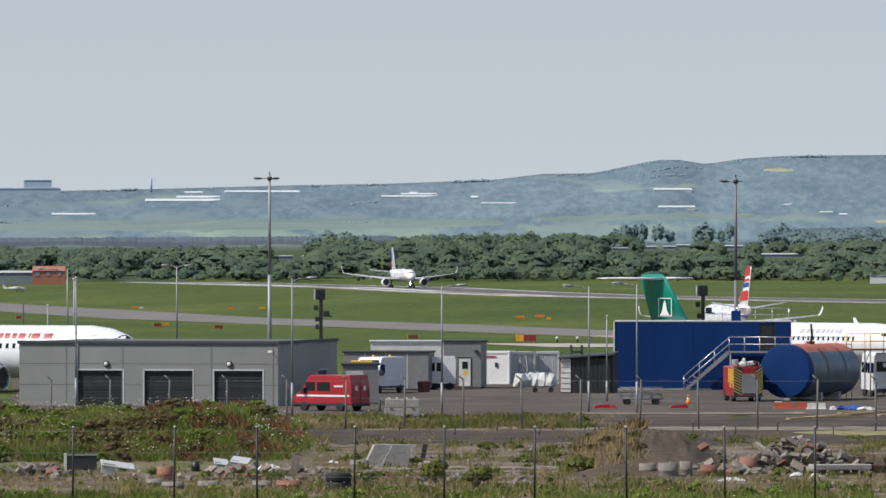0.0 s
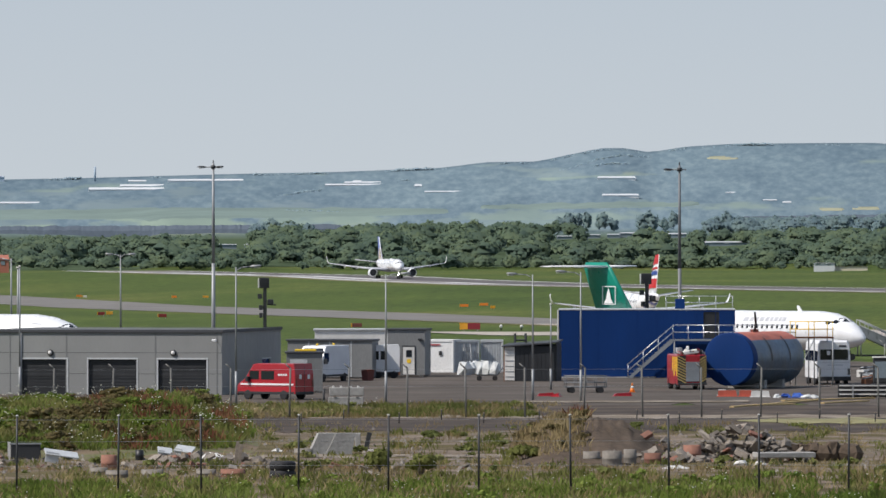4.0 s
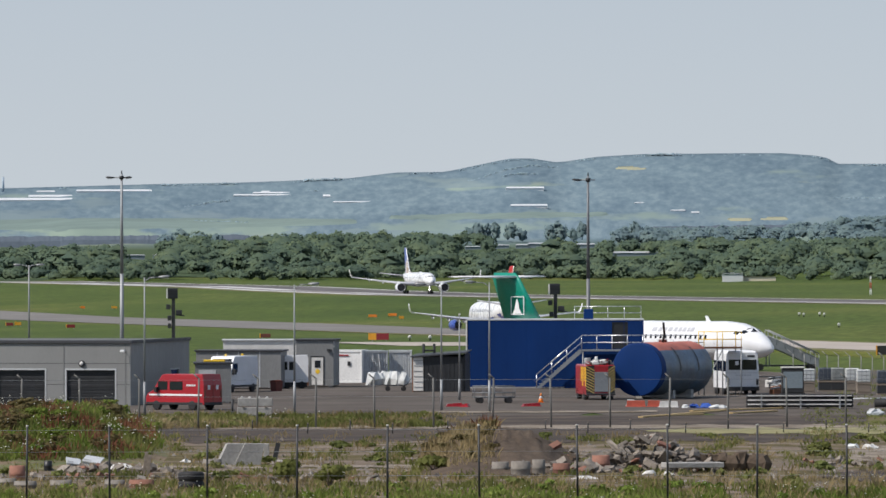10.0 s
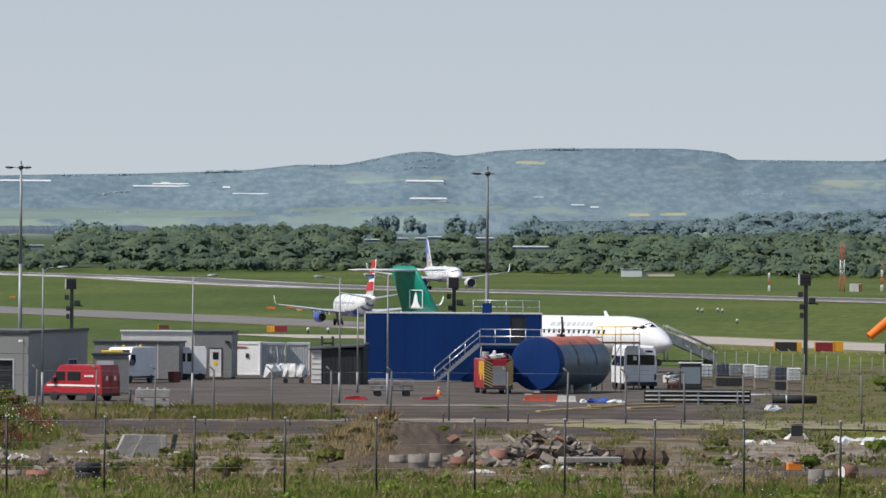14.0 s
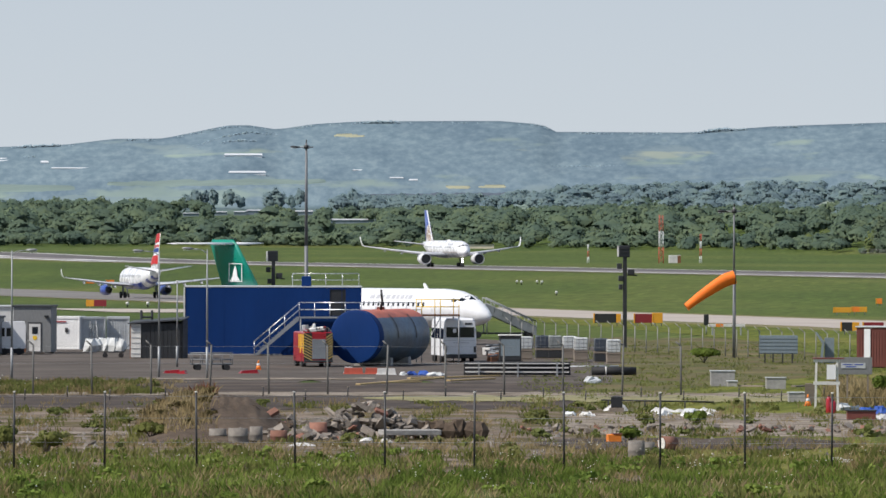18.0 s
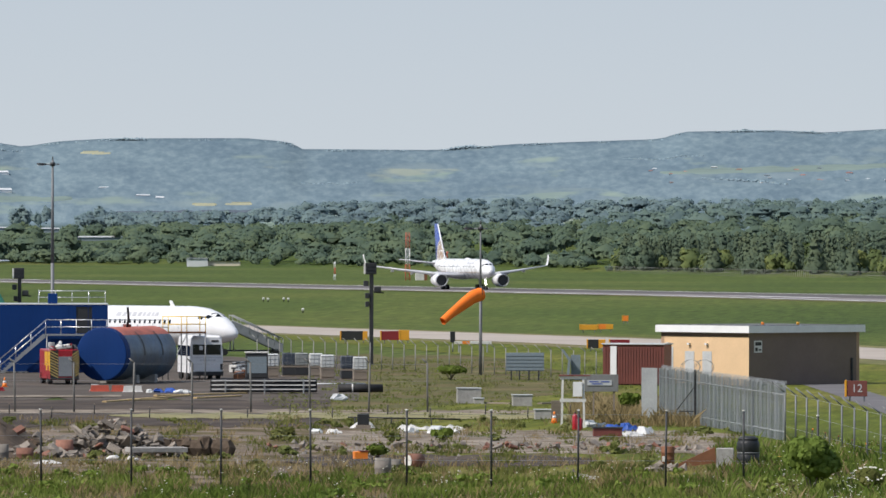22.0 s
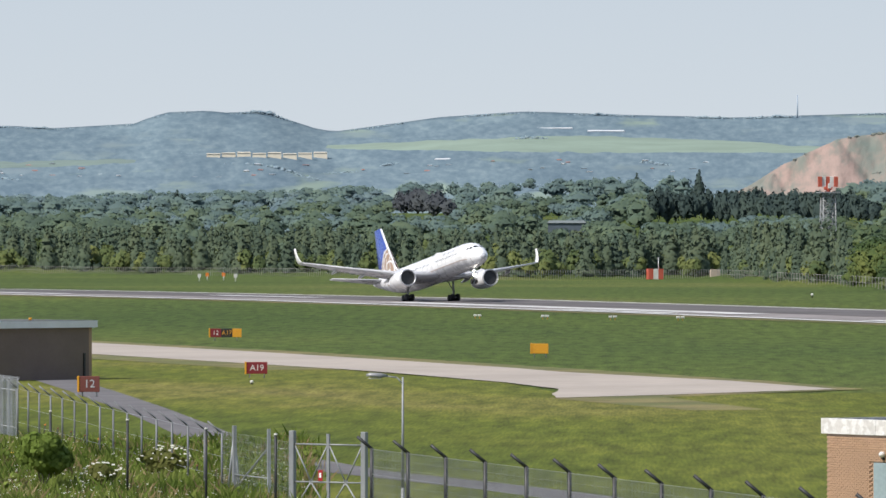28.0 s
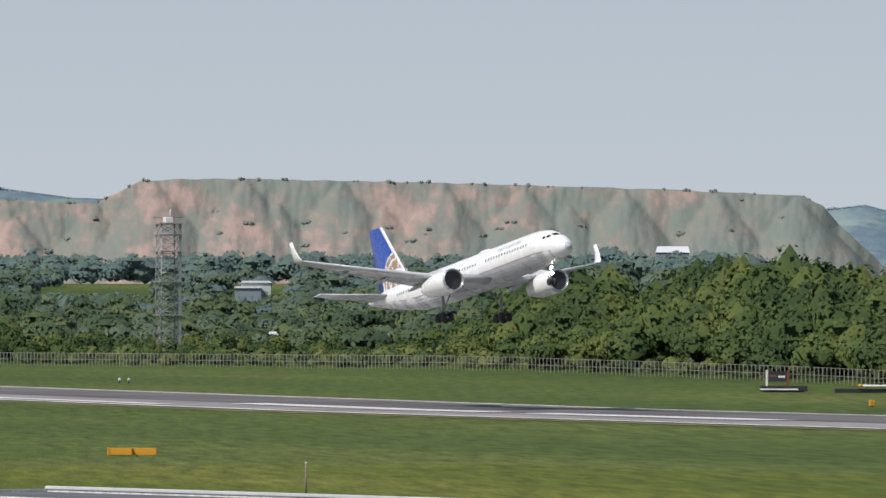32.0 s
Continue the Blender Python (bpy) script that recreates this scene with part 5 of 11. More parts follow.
        part("globe", disc, GOLD, fin_ob, "tan globe segment")
        part("globe_grid", rings, WHITE, fin_ob, "pale curved grid lines")
    edge = Shape()
    edge.loft([[(x + 0.02, 0.05, z), (x - 0.4, 0.17 * k, z), (x - 0.4, -0.17 * k, z), (x + 0.02, -0.05, z)] for z, x, k in ((6.2, -13.2, 1.5), (7.2, -14.72, 1.3), (13.55, -19.93, 0.8))])
    part("fin_edge", edge, SKIN, fin_ob, "white leading edge")
    ng = [o for o in jet.children if o.name.startswith("nose_gear")][0]
    for z, r in ((1.35, 0.2), (1.95, 0.17)):
        part("landing_light", Shape().tube((18.45, 0, z), (18.6, 0, z), r, n=12), LAMPGLOW, ng, "lit white landing light")
    part("radome_tip", Shape().loft([hull_ring(*h) for h in ((22.92, 0.05, 0.05, 3.55), (22.72, 0.425, 0.405, 3.58), (22.62, 0.48, 0.46, 3.6))]), BELLY, jet)
    part("antenna_dome", Shape().loft([[(4 - 1.6 * math.cos(k * math.pi / 6), 0.45 * math.sin(k * math.pi / 6) * math.cos(j * math.pi / 4), 6.25 + 0.32 * math.sin(k * math.pi / 6) * math.sin(j * math.pi / 4)) for j in range(8)] for k in range(7)]), SKIN, jet)
    return jet


airliner = make_757()

HULL170 = [(13.0, 0.05, 0.05, 2.3), (12.7, 0.35, 0.35, 2.35), (12.0, 0.75, 0.8, 2.5), (10.8, 1.2, 1.3, 2.75), (9.3, 1.45, 1.6, 2.95), (8.0, 1.5, 1.68, 3.0), (-5.0, 1.5, 1.68, 3.0),
           (-8.5, 1.35, 1.45, 3.2), (-12.0, 0.95, 1.0, 3.6), (-15.0, 0.5, 0.52, 3.95), (-16.9, 0.12, 0.14, 4.15)]
UNION = mat("tail_red", (0.55, 0.02, 0.03), 0.35, stain=0.05, vary=0.02)


def make_170():
    wing = [(1.0, 3.6, 5.4, 1.9), (4.6, 1.6, 3.7, 2.2), (12.2, -2.6, 1.5, 3.1)]
    fin = [(4.3, -9.6, 5.4), (5.4, -11.0, 4.4), (9.75, -15.0, 2.4)]
    tailp = [(0.3, -12.6, 3.2, 4.1), (5.0, -15.3, 1.4, 4.9)]
    eng = [(4.6, 3.6, 4.6, 1.25, 0.82), (4.6, 3.6, -4.6, 1.25, 0.82)]
    gear = [(0.0, 2.6, 2.0, 0.5, 0.32, (-0.3, 0.3), (0.0,)), (0.0, -2.6, 2.0, 0.5, 0.32, (-0.3, 0.3), (0.0,)), (10.6, 0.0, 1.8, 0.33, 0.2, (-0.2, 0.2), (0.0,))]
    cock = [(11.0, 11.9, 3, 35, -0.2), (10.3, 11.0, 38, 66, -0.1)]
    jet = jetliner("regional_jet", "small white twin jet with a red and white tail", pose(0, 0, 0), HULL170, wing, fin, tailp, eng, gear,
                   (SKIN, BELLY, (SKIN, "white fin with red and navy bands", SKIN), NAVY), winglet=(0.55, 0.9, 1.3, 0.6), windows=(-8, 9.0, 3.35, 0.75, 0.25, 0.34), cock=cock)
    fin_ob = [o for o in jet.children if o.name.startswith("fin")][0]
    for mat_, z0, z1, lab in ((UNION, 8.2, 9.5, "red band"), (NAVY, 6.7, 7.3, "navy band"), (UNION, 4.9, 6.2, "red band"), (UNION, 7.5, 7.8, "red stripe")):
        s = Shape()
        for side in (1, -1):
            vs = []
            for z in (z0, (z0 + z1) / 2, z1):
                k = (z - 4.3) / 5.45
                le, ch = -9.6 - 5.4 * k, 5.4 - 3.0 * k
                vs += [(le - 0.04 * ch, side * (0.05 * ch), z), (le - 0.3 * ch, side * (0.075 * ch), z + 0.2), (le - 0.75 * ch, side * (0.045 * ch), z + 0.35), (le - 0.97 * ch, side * 0.04, z + 0.3)]
            s.add(vs, [(i * 4 + j, i * 4 + j + 1, i * 4 + j + 5, i * 4 + j + 4) for i in range(2) for j in range(3)])
        part("fin_band", s, mat_, fin_ob, lab)
    s = Shape()
    for a, b in zip([9, 6, 3, 0, -3, -5, -8, -11], [6, 3, 0, -3, -5, -8, -11, -14]):
        for side in (1, -1):
            hull_patch(s, HULL170, b, a, side * 118, side * 180, 0.012, 5)
    part("lower_hull", s, NAVY, jet, "dark blue painted belly")
    return jet


regional_jet = make_170()

# parked twin jet with engines by the tail
HULL100 = [(16.6, 0.05, 0.05, 2.4), (16.35, 0.4, 0.38, 2.45), (15.6, 0.85, 0.85, 2.6), (14.4, 1.25, 1.3, 2.85), (13.0, 1.5, 1.55, 3.0), (11.5, 1.65, 1.65, 3.05), (-9.0, 1.65, 1.65, 3.05),
           (-12.5, 1.4, 1.35, 3.3), (-15.5, 0.95, 0.9, 3.65), (-17.6, 0.45, 0.5, 3.9), (-18.6, 0.12, 0.2, 4.0)]


def make_100():
    wing = [(1.0, 2.6, 5.6, 1.75), (5.0, 0.9, 3.9, 2.1), (14.0, -2.6, 1.4, 3.1)]
    fin = [(4.3, -12.2, 5.0), (8.25, -15.3, 3.6), (8.75, -15.9, 2.8)]
    tailp = [(0.1, -15.6, 2.9, 8.35), (5.0, -17.6, 1.4, 8.4)]
    eng = [(-7.5, 5.0, 2.65, 3.75, 0.85), (-7.5, 5.0, -2.65, 3.75, 0.85)]
    gear = [(-1.0, 2.5, 1.9, 0.5, 0.32, (-0.3, 0.3), (0.0,)), (-1.0, -2.5, 1.9, 0.5, 0.32, (-0.3, 0.3), (0.0,)), (13.0, 0.0, 1.6, 0.32, 0.2, (-0.2, 0.2), (0.0,))]
    cock = [(14.4, 15.0, 6, 30, -0.3), (14.0, 14.5, 37, 54, -0.25), (13.3, 13.75, 51, 63, -0.12)]
    p = polar(607.5, 624.5)
    jet = jetliner("parked_jet", "white parked jet airliner with a green tail and high tailplane", pose(p.x, p.y, land(p.x, p.y), 0, 0, -50.5), HULL100, wing, fin, tailp, eng, gear,
                   (SKIN, SKIN, (TEAL, "green fin with a white bell emblem"), SKIN), windows=(-8.5, 10.3, 3.4, 0.62, 0.24, 0.34), cock=cock, doors=((11.2, 12.0, 2.3, 4.1),))
    x = 3.2
    for w in (0.8, 0.6, 0.6, 0.7, 0.6, 0.5, 0.6, 0.4, 0.6):
        for side in (1, -1):
            part("title_bar", hull_patch(Shape(), HULL100, x, x + w * 0.75, side * 47, side * 62, 0.012, 3), BELLY, jet)
        x += w
    part("aerial", Shape().prism([(9.0, 4.65), (8.6, 5.15), (8.35, 5.15), (8.5, 4.65)], -0.04, 0.04), SKIN, jet)
    fin_ob = [o for o in jet.children if o.name.startswith("fin")][0]
    for side in (1, -1):
        fr = Shape()
        y = side * 0.3
        for x0, x1, z0, z1 in ((-14.5, -16.1, 5.1, 5.17), (-14.5, -16.1, 6.63, 6.7), (-14.43, -14.5, 5.1, 6.7), (-16.1, -16.17, 5.1, 6.7)):
            fr.box(x1, x0, y - 0.02, y + 0.02, z0, z1)
        part("emblem_frame", fr, WHITE, fin_ob, "thin white square outline")
        part("emblem", Shape().prism([(-14.75, 5.2), (-15.95, 5.2), (-15.65, 5.6), (-15.53, 6.15), (-15.35, 6.5), (-15.17, 6.15), (-15.05, 5.6)], y - 0.02, y + 0.02), WHITE, fin_ob, "white bell shape")
    return jet


make_100()

# parked jet by the garage, with red lettering on its side
HULL737 = [(16.9, 0.05, 0.05, 2.75), (16.6, 0.5, 0.48, 2.8), (15.8, 1.0, 1.0, 2.95), (14.5, 1.45, 1.5, 3.2), (13.0, 1.75, 1.85, 3.35), (11.5, 1.88, 2.0, 3.4), (-8.0, 1.88, 2.0, 3.4),
           (-12.0, 1.6, 1.6, 3.8), (-16.0, 0.9, 0.9, 4.3), (-19.0, 0.3, 0.3, 4.6)]


def make_737():
    wing = [(1.3, 4.6, 6.6, 2.2), (5.0, 2.2, 4.4, 2.5), (14.2, -3.2, 1.6, 3.5)]
    fin = [(5.2, -10.0, 7.0), (6.6, -12.0, 5.2), (11.1, -16.2, 2.6)]
    tailp = [(0.4, -13.0, 3.8, 4.6), (6.3, -16.6, 1.5, 5.4)]
    eng = [(6.6, 4.0, 4.9, 1.45, 0.98), (6.6, 4.0, -4.9, 1.45, 0.98)]
    gear = [(0.0, 2.6, 2.2, 0.52, 0.36, (-0.4, 0.4), (0.0,)), (0.0, -2.6, 2.2, 0.52, 0.36, (-0.4, 0.4), (0.0,)), (13.0, 0.0, 1.9, 0.34, 0.2, (-0.2, 0.2), (0.0,))]
    cock = [(14.5, 15.35, 4, 34, -0.3), (14.1, 14.8, 38, 60, -0.2), (13.4, 13.95, 50, 66, -0.1)]
    p = polar(-836, 560)
    jet = jetliner("parked_jet", "white parked airliner with red lettering beside the garage", pose(p.x, p.y, land(p.x, p.y) - 0.3, 0, 0, -32), HULL737, wing, fin, tailp, eng, gear,
                   (SKIN, BELLY, (RED, "red fin"), SKIN), windows=(-9.5, 11.5, 3.85, 0.62, 0.26, 0.36), cock=cock, doors=((11.8, 12.7, 2.7, 4.7),))
    x = 2.2
    for w in (0.9, 0.7, 0.5, 0.7, 0.6, 0.9, 0.3, 1.1, 0.2, 0.9):
        part("title_bar", hull_patch(Shape(), HULL737, x, x + w * 0.7, -46, -60, 0.012, 3), RED, jet)
        x += w
    return jet


make_737()
# ---- site helpers ----
def two(u0, d0, u1, d1):
    """The pose at one ground corner with x towards the other, and the distance between them."""
    p, q = polar(u0, d0), polar(u1, d1)
    turn = math.degrees(math.atan2(q.y - p.y, q.x - p.x))
    return pose(p.x, p.y, land(p.x, p.y), 0, 0, turn), (q - p).length


def far(v):
    """The distance at which level ground shows at v."""
    return EYE_Z * UNIT / (HORIZON - v)


def wall_with_holes(s, x0, x1, z0, z1, y0, y1, holes):
    """A wall along x between y0 and y1, cut through by holes (hx0, hx1, hz0, hz1), sorted along x."""
    x = x0
    for a, b, c, d in sorted(holes):
        s.box(x, a, y0, y1, z0, z1)
        if c > z0:
            s.box(a, b, y0, y1, z0, c)
        if d < z1:
            s.box(a, b, y0, y1, d, z1)
        x = b
    s.box(x, x1, y0, y1, z0, z1)
    return s


def words(name, text, size, material, parent, m, label=""):
    """Raised lettering as a mesh, its face along local -y."""
    cu = bpy.data.curves.new(name, "FONT")
    cu.body, cu.size, cu.align_x, cu.align_y, cu.extrude = text, size, "CENTER", "CENTER", 0.01
    tmp = bpy.data.objects.new(name, cu)
    me = bpy.data.meshes.new_from_object(tmp)
    bpy.data.objects.remove(tmp)
    me.materials.clear()
    me.materials.append(material)
    ob = new(name, me)
    ob.parent = parent
    ob.matrix_basis = m @ pose(0, 0, 0, 90)
    return tagged(ob, label) if label else ob


SHUTTER = mat("dark_shutter", (0.02, 0.022, 0.025), 0.5, stain=0.3, stain_scale=1.0)
PALE = mat("pale_trim", (0.5, 0.52, 0.53), 0.5, stain=0.15)
ROOFTRIM = mat("dark_roof_edge", (0.05, 0.053, 0.06), 0.6, stain=0.2)
ROOFFELT = mat("roof_felt", (0.12, 0.125, 0.13), 0.85, stain=0.3, stain_scale=0.4)
CABIN = mat("grey_cabin", (0.19, 0.195, 0.195), 0.6, stain=0.12, stain_scale=0.5, stretch=(1, 1, 0.3))
RUSTBROWN = mat("brown_panel", (0.2, 0.08, 0.035), 0.7, stain=0.25)
WORN_WHITE = mat("worn_white", (0.68, 0.67, 0.64), 0.6, stain=0.18, vary=0.08, stain_scale=0.8)
TANKRED = mat("faded_red_top", (0.5, 0.15, 0.1), 0.6, stain=0.3, stain_scale=0.7, vary=0.12)
TANKBAND = mat("dull_blue_steel", (0.07, 0.135, 0.22), 0.38, 0.1, stain=0.3, stain_scale=0.6, color2=(0.1, 0.13, 0.16), mix_scale=0.5)
BRICK = mat("tan_brick", (0.43, 0.275, 0.175), 0.85, stain=0.1, vary=0.06, grain=5, random_value=0.07)
BRICK_BASE = mat("brick_mortar", (0.4, 0.27, 0.18), 0.9, stain=0.1)
UMBER = mat("brown_render", (0.2, 0.15, 0.125), 0.9, stain=0.1, vary=0.05)
CREAMWALL = mat("tan_render", (0.68, 0.48, 0.29), 0.9, stain=0.08, vary=0.04)
BROWNWALL = mat("brown_brick", (0.12, 0.085, 0.065), 0.85, stain=0.12, vary=0.08, stretch=(1, 1, 6), grain=3)
PEELING = mat("peeling_white", (0.74, 0.73, 0.72), 0.6, stain=0.14, color2=(0.6, 0.58, 0.56), mix_scale=2.6, mix_edge=0.03)
SOCK = mat("orange_cloth", (0.9, 0.19, 0.01), 0.7, stain=0.08, vary=0.05)
AIRRED = mat("sign_red", (0.2, 0.014, 0.02), 0.5, stain=0.08)
SIGNYEL = mat("sign_yellow", (0.66, 0.31, 0.02), 0.5, stain=0.1)
SIGNBLK = mat("sign_black", (0.02, 0.02, 0.02), 0.5, stain=0.1)
WOODOLD = mat("weathered_wood", (0.24, 0.2, 0.16), 0.85, stain=0.25, vary=0.15, stretch=(1, 8, 8))
PLANK = mat("new_wood", (0.5, 0.36, 0.17), 0.8, stain=0.2, vary=0.12, stretch=(1, 8, 8))
CLEANWHITE = mat("container_white", (0.8, 0.8, 0.78), 0.5, stain=0.08, stain_scale=0.6)
REDOX = mat("red_oxide_steel", (0.16, 0.045, 0.034), 0.6, stain=0.2, stain_scale=0.7)
PLASTIC = mat("white_plastic", (0.62, 0.64, 0.63), 0.5, stain=0.15)
TARP = mat("blue_tarpaulin", (0.03, 0.1, 0.42), 0.5, stain=0.15, bump=0.6, grain=3)


# ---- garage ----
def make_garage():
    m, w = two(-749, 508, -292, 503)
    H, D = 4.3, 19.0
    g = thing("garage", "grey panelled flat-roofed garage with three dark shutter doors", "garage", m)
    k = w / 457.0
    doors = [((x0 - 35) * k, (x1 - 35) * k) for x0, x1 in ((139, 219), (257, 342), (380, 465))]
    front = wall_with_holes(Shape(), 0, w, 0, H, 0, 0.3, [(a, b, 0, 2.45) for a, b in doors])
    part("front_wall", front, CLADDING, g)
    # the flank runs back and to the right
    sk = Matrix(((1, math.tan(radians(-2)), 0, 0), (0, 1, 0, 0), (0, 0, 1, 0), (0, 0, 0, 1)))
    fl = wall_with_holes(Shape(), 0, D - 0.3, 0, H, 0, 0.3, [(12.6, 15.2, 1.0, 2.3)])
    part("side_wall", Shape().add([sk @ Vector((w - y, x + 0.3, z)) for x, y, z in fl.v], fl.f), CLADDING, g)
    part("back_wall", Shape().box(0, w - 0.3, D - 0.3, D, 0, H, m=sk), CLADDING, g)
    part("far_side_wall", Shape().box(0, 0.3, 0.3, D - 0.3, 0, H, m=sk), CLADDING, g)
    part("roof", Shape().box(0.05, w - 0.05, 0.05, D, H - 0.05, H + 0.12, m=sk), ROOFFELT, g)
    part("roof_edge", Shape().box(-0.12, w + 0.12, -0.12, 0.04, H - 0.02, H + 0.2, 0.02).box(w - 0.04, w + 0.12, 0.04, D, H - 0.02, H + 0.2, m=sk), ROOFTRIM, g, "dark roof edging")
    win = part("window", Shape().box(w - 0.12, w - 0.08, 12.9, 15.5, 1.0, 2.3, m=sk), GLASS, g, "dark side window")
    part("window_frame", Shape().box(w - 0.07, w + 0.03, 12.8, 15.6, 2.3, 2.38, m=sk).box(w - 0.07, w + 0.03, 12.8, 15.6, 0.92, 1.0, m=sk), PALE, win)
    for a, b in doors:
        d = part("shutter_door", Shape().box(a, b, 0.2, 0.26, 0, 2.45), SHUTTER, g, "dark roller shutter door")
        for i in range(12):
            part("slat", Shape().box(a + 0.02, b - 0.02, 0.165, 0.2, 0.05 + i * 0.2, 0.22 + i * 0.2, 0.012), SHUTTER, d)
        part("door_frame", Shape().box(a - 0.1, a, -0.03, 0.1, 0, 2.55).box(b, b + 0.1, -0.03, 0.1, 0, 2.55).box(a - 0.1, b + 0.1, -0.035, 0.1, 2.45, 2.56), PALE, d, "pale metal door frame")
    for x in ((83, 183, 340, 448)):
        part("panel_joint", Shape().box(x * k - 0.04, x * k + 0.04, -0.02, 0.0, 0, H - 0.03), CABIN, g)
    for z in (1.45, 2.9):
        part("panel_seam", Shape().box(0, w, -0.008, 0.0, z, z + 0.025), ROOFTRIM, g)
    for x in (155, 372):
        l = part("bulkhead_lamp", Shape().spin([(0.22, 0), (0.22, 0.08), (0.16, 0.14)], 16, m=pose(x * k, 0, 2.9, 90)), DARK, g, "round black bulkhead lamp")
        part("lens", Shape().spin([(0.15, 0.14), (0.11, 0.19), (0.03, 0.21)], 14, m=pose(x * k, 0, 2.9, 90)), WORN_WHITE, l, "white glass lens")
    c = part("camera_bracket", Shape().tube((448 * k, 0, 3.75), (448 * k, -0.35, 3.75), 0.03, n=6), WHITE, g)
    part("camera_body", Shape().box(447 * k - 0.2, 447 * k + 0.12, -0.5, -0.35, 3.68, 3.85, 0.03), WHITE, c, "white security camera")
    part("downpipe", Shape().tube((103 * k, -0.06, 0), (103 * k, -0.06, H), 0.05, n=8), PALE, g)


make_garage()


# ---- vans ----
def make_van(name, label, m, L, W, H, paint, nose, stripe=None, windows=True, roof_kit=False):
    """A panel van; x forwards, origin under its middle."""
    v = thing(name, label, "van", m)
    x1, x0 = L / 2, -L / 2
    side = [(x0, 0.42), (x0 + 0.02, H * 0.7), (x0 + 0.14, H), (x1 - nose - 0.75, H), (x1 - nose - 0.45, H * 0.97), (x1 - nose + 0.28, H * 0.56), (x1 - 0.22, H * 0.46), (x1 - 0.02, H * 0.36), (x1, 0.4)]
    n = len(side)
    rings = []
    for y, k in ((-W / 2, 1.0), (-W / 2 + 0.02, 1.0), (W / 2 - 0.02, 1.0), (W / 2, 1.0)):
        inset = 0.0 if abs(y) < W / 2 - 0.01 else 0.05
        rings.append([(x + (inset if x < 0 else -inset), y * (1 - 0.07 * max(0, z - H * 0.5) / H), z - (inset if z > 1 else 0)) for x, z in side])
    part("body", Shape().loft(rings, soft=False), paint, v)
    ws = [(x1 - nose - 0.42, H * 0.93), (x1 - nose + 0.22, H * 0.585)]
    s = Shape()
    s.add([(ws[0][0] + 0.05, -W * 0.4, ws[0][1]), (ws[0][0] + 0.05, W * 0.4, ws[0][1]), (ws[1][0] + 0.05, W * 0.45, ws[1][1]), (ws[1][0] + 0.05, -W * 0.45, ws[1][1])], [(0, 1, 2, 3)])
    part("windscreen", s, GLASS, v, "dark windscreen")
    for side_y in (-1, 1):
        y = side_y * (W / 2 * 0.985)
        dr = part("side_window", Shape().box(x1 - nose - 0.95, x1 - nose - 0.15, min(y, y + side_y * 0.02), max(y, y + side_y * 0.02), H * 0.56, H * 0.8, 0.0), GLASS, v)
        if windows:
            part("side_window", Shape().box(x1 - nose - 2.25, x1 - nose - 1.15, min(y, y + side_y * 0.02), max(y, y + side_y * 0.02), H * 0.56, H * 0.8), GLASS, v)
        part("mirror", Shape().box(x1 - nose - 0.2, x1 - nose + 0.02, min(y, y + side_y * 0.28), max(y, y + side_y * 0.28), H * 0.5, H * 0.64, 0.02), DARK, v)
        part("sill", Shape().box(x0 + 0.1, x1 - 0.1, min(y, y + side_y * 0.03), max(y, y + side_y * 0.03), 0.4, 0.55), DARK, v)
        if stripe:
            part("side_stripe", Shape().box(x0 + 0.15, x1 - 0.35, min(y, y + side_y * 0.035), max(y, y + side_y * 0.035), 0.98, 1.1), WHITE, v, "white stripe along the side")
            for i in range(4):
                part("side_mark", Shape().box(x0 + 0.7 + i * 0.2, x0 + 0.85 + i * 0.2, min(y, y + side_y * 0.03), max(y, y + side_y * 0.03), 1.62, 1.74), WHITE, v)
    for x in (x1 - 0.95, x0 + 1.0):
        for y in (-W / 2 + 0.12, W / 2 - 0.12):
            t, r = Shape(), Shape()
            wheel(t, r, (x, y, 0.34), 0.34, 0.24)
            wh = part("wheel", t, BLACK, v)
            part("rim", r, ALU, wh)
    part("bumper", Shape().box(x1 - 0.12, x1 + 0.06, -W / 2 + 0.05, W / 2 - 0.05, 0.32, 0.62, 0.04), DARK, v)
    part("bumper", Shape().box(x0 - 0.08, x0 + 0.1, -W / 2 + 0.05, W / 2 - 0.05, 0.36, 0.56, 0.04), DARK, v)
    for y in (-W / 2 + 0.2, W / 2 - 0.4):
        part("headlight", Shape().box(x1 - 0.12, x1 + 0.01, y, y + 0.25, 0.78, 0.98, 0.03), PLASTIC, v)
    for y in (-W / 2 + 0.04, W / 2 - 0.2):
        part("tail_light", Shape().box(x0 - 0.03, x0 + 0.02, y, y + 0.16, 0.85, 1.35, 0.02), REDOX, v)
    part("door_gap", Shape().box(x0 - 0.012, x0, -0.012, 0.012, 0.5, H * 0.92), DARK, v)
    for y in (-W * 0.22, W * 0.22):
        part("door_mark", Shape().box(x0 - 0.02, x0, y - 0.12, y + 0.12, H * 0.58, H * 0.7), WHITE, v)
    if roof_kit:
        for x in (x1 - nose - 1.0, x0 + 0.8):
            part("roof_beacon", Shape().tube((x, 0, H), (x, 0, H + 0.16), 0.09, n=10), YELLOW, v)
    return v


p = polar(-198, 489)
make_van("van", "red high-roofed van with a white side stripe, parked by the garage", stand_at(p, 180 - 38), 5.0, 1.98, 2.42, RED, 0.95, stripe=True)
p = polar(-114, 553)
make_van("van", "white high-roofed van parked between the cabins", stand_at(p, -114), 5.7, 1.98, 2.72, WHITE, 0.9, windows=False, roof_kit=True)


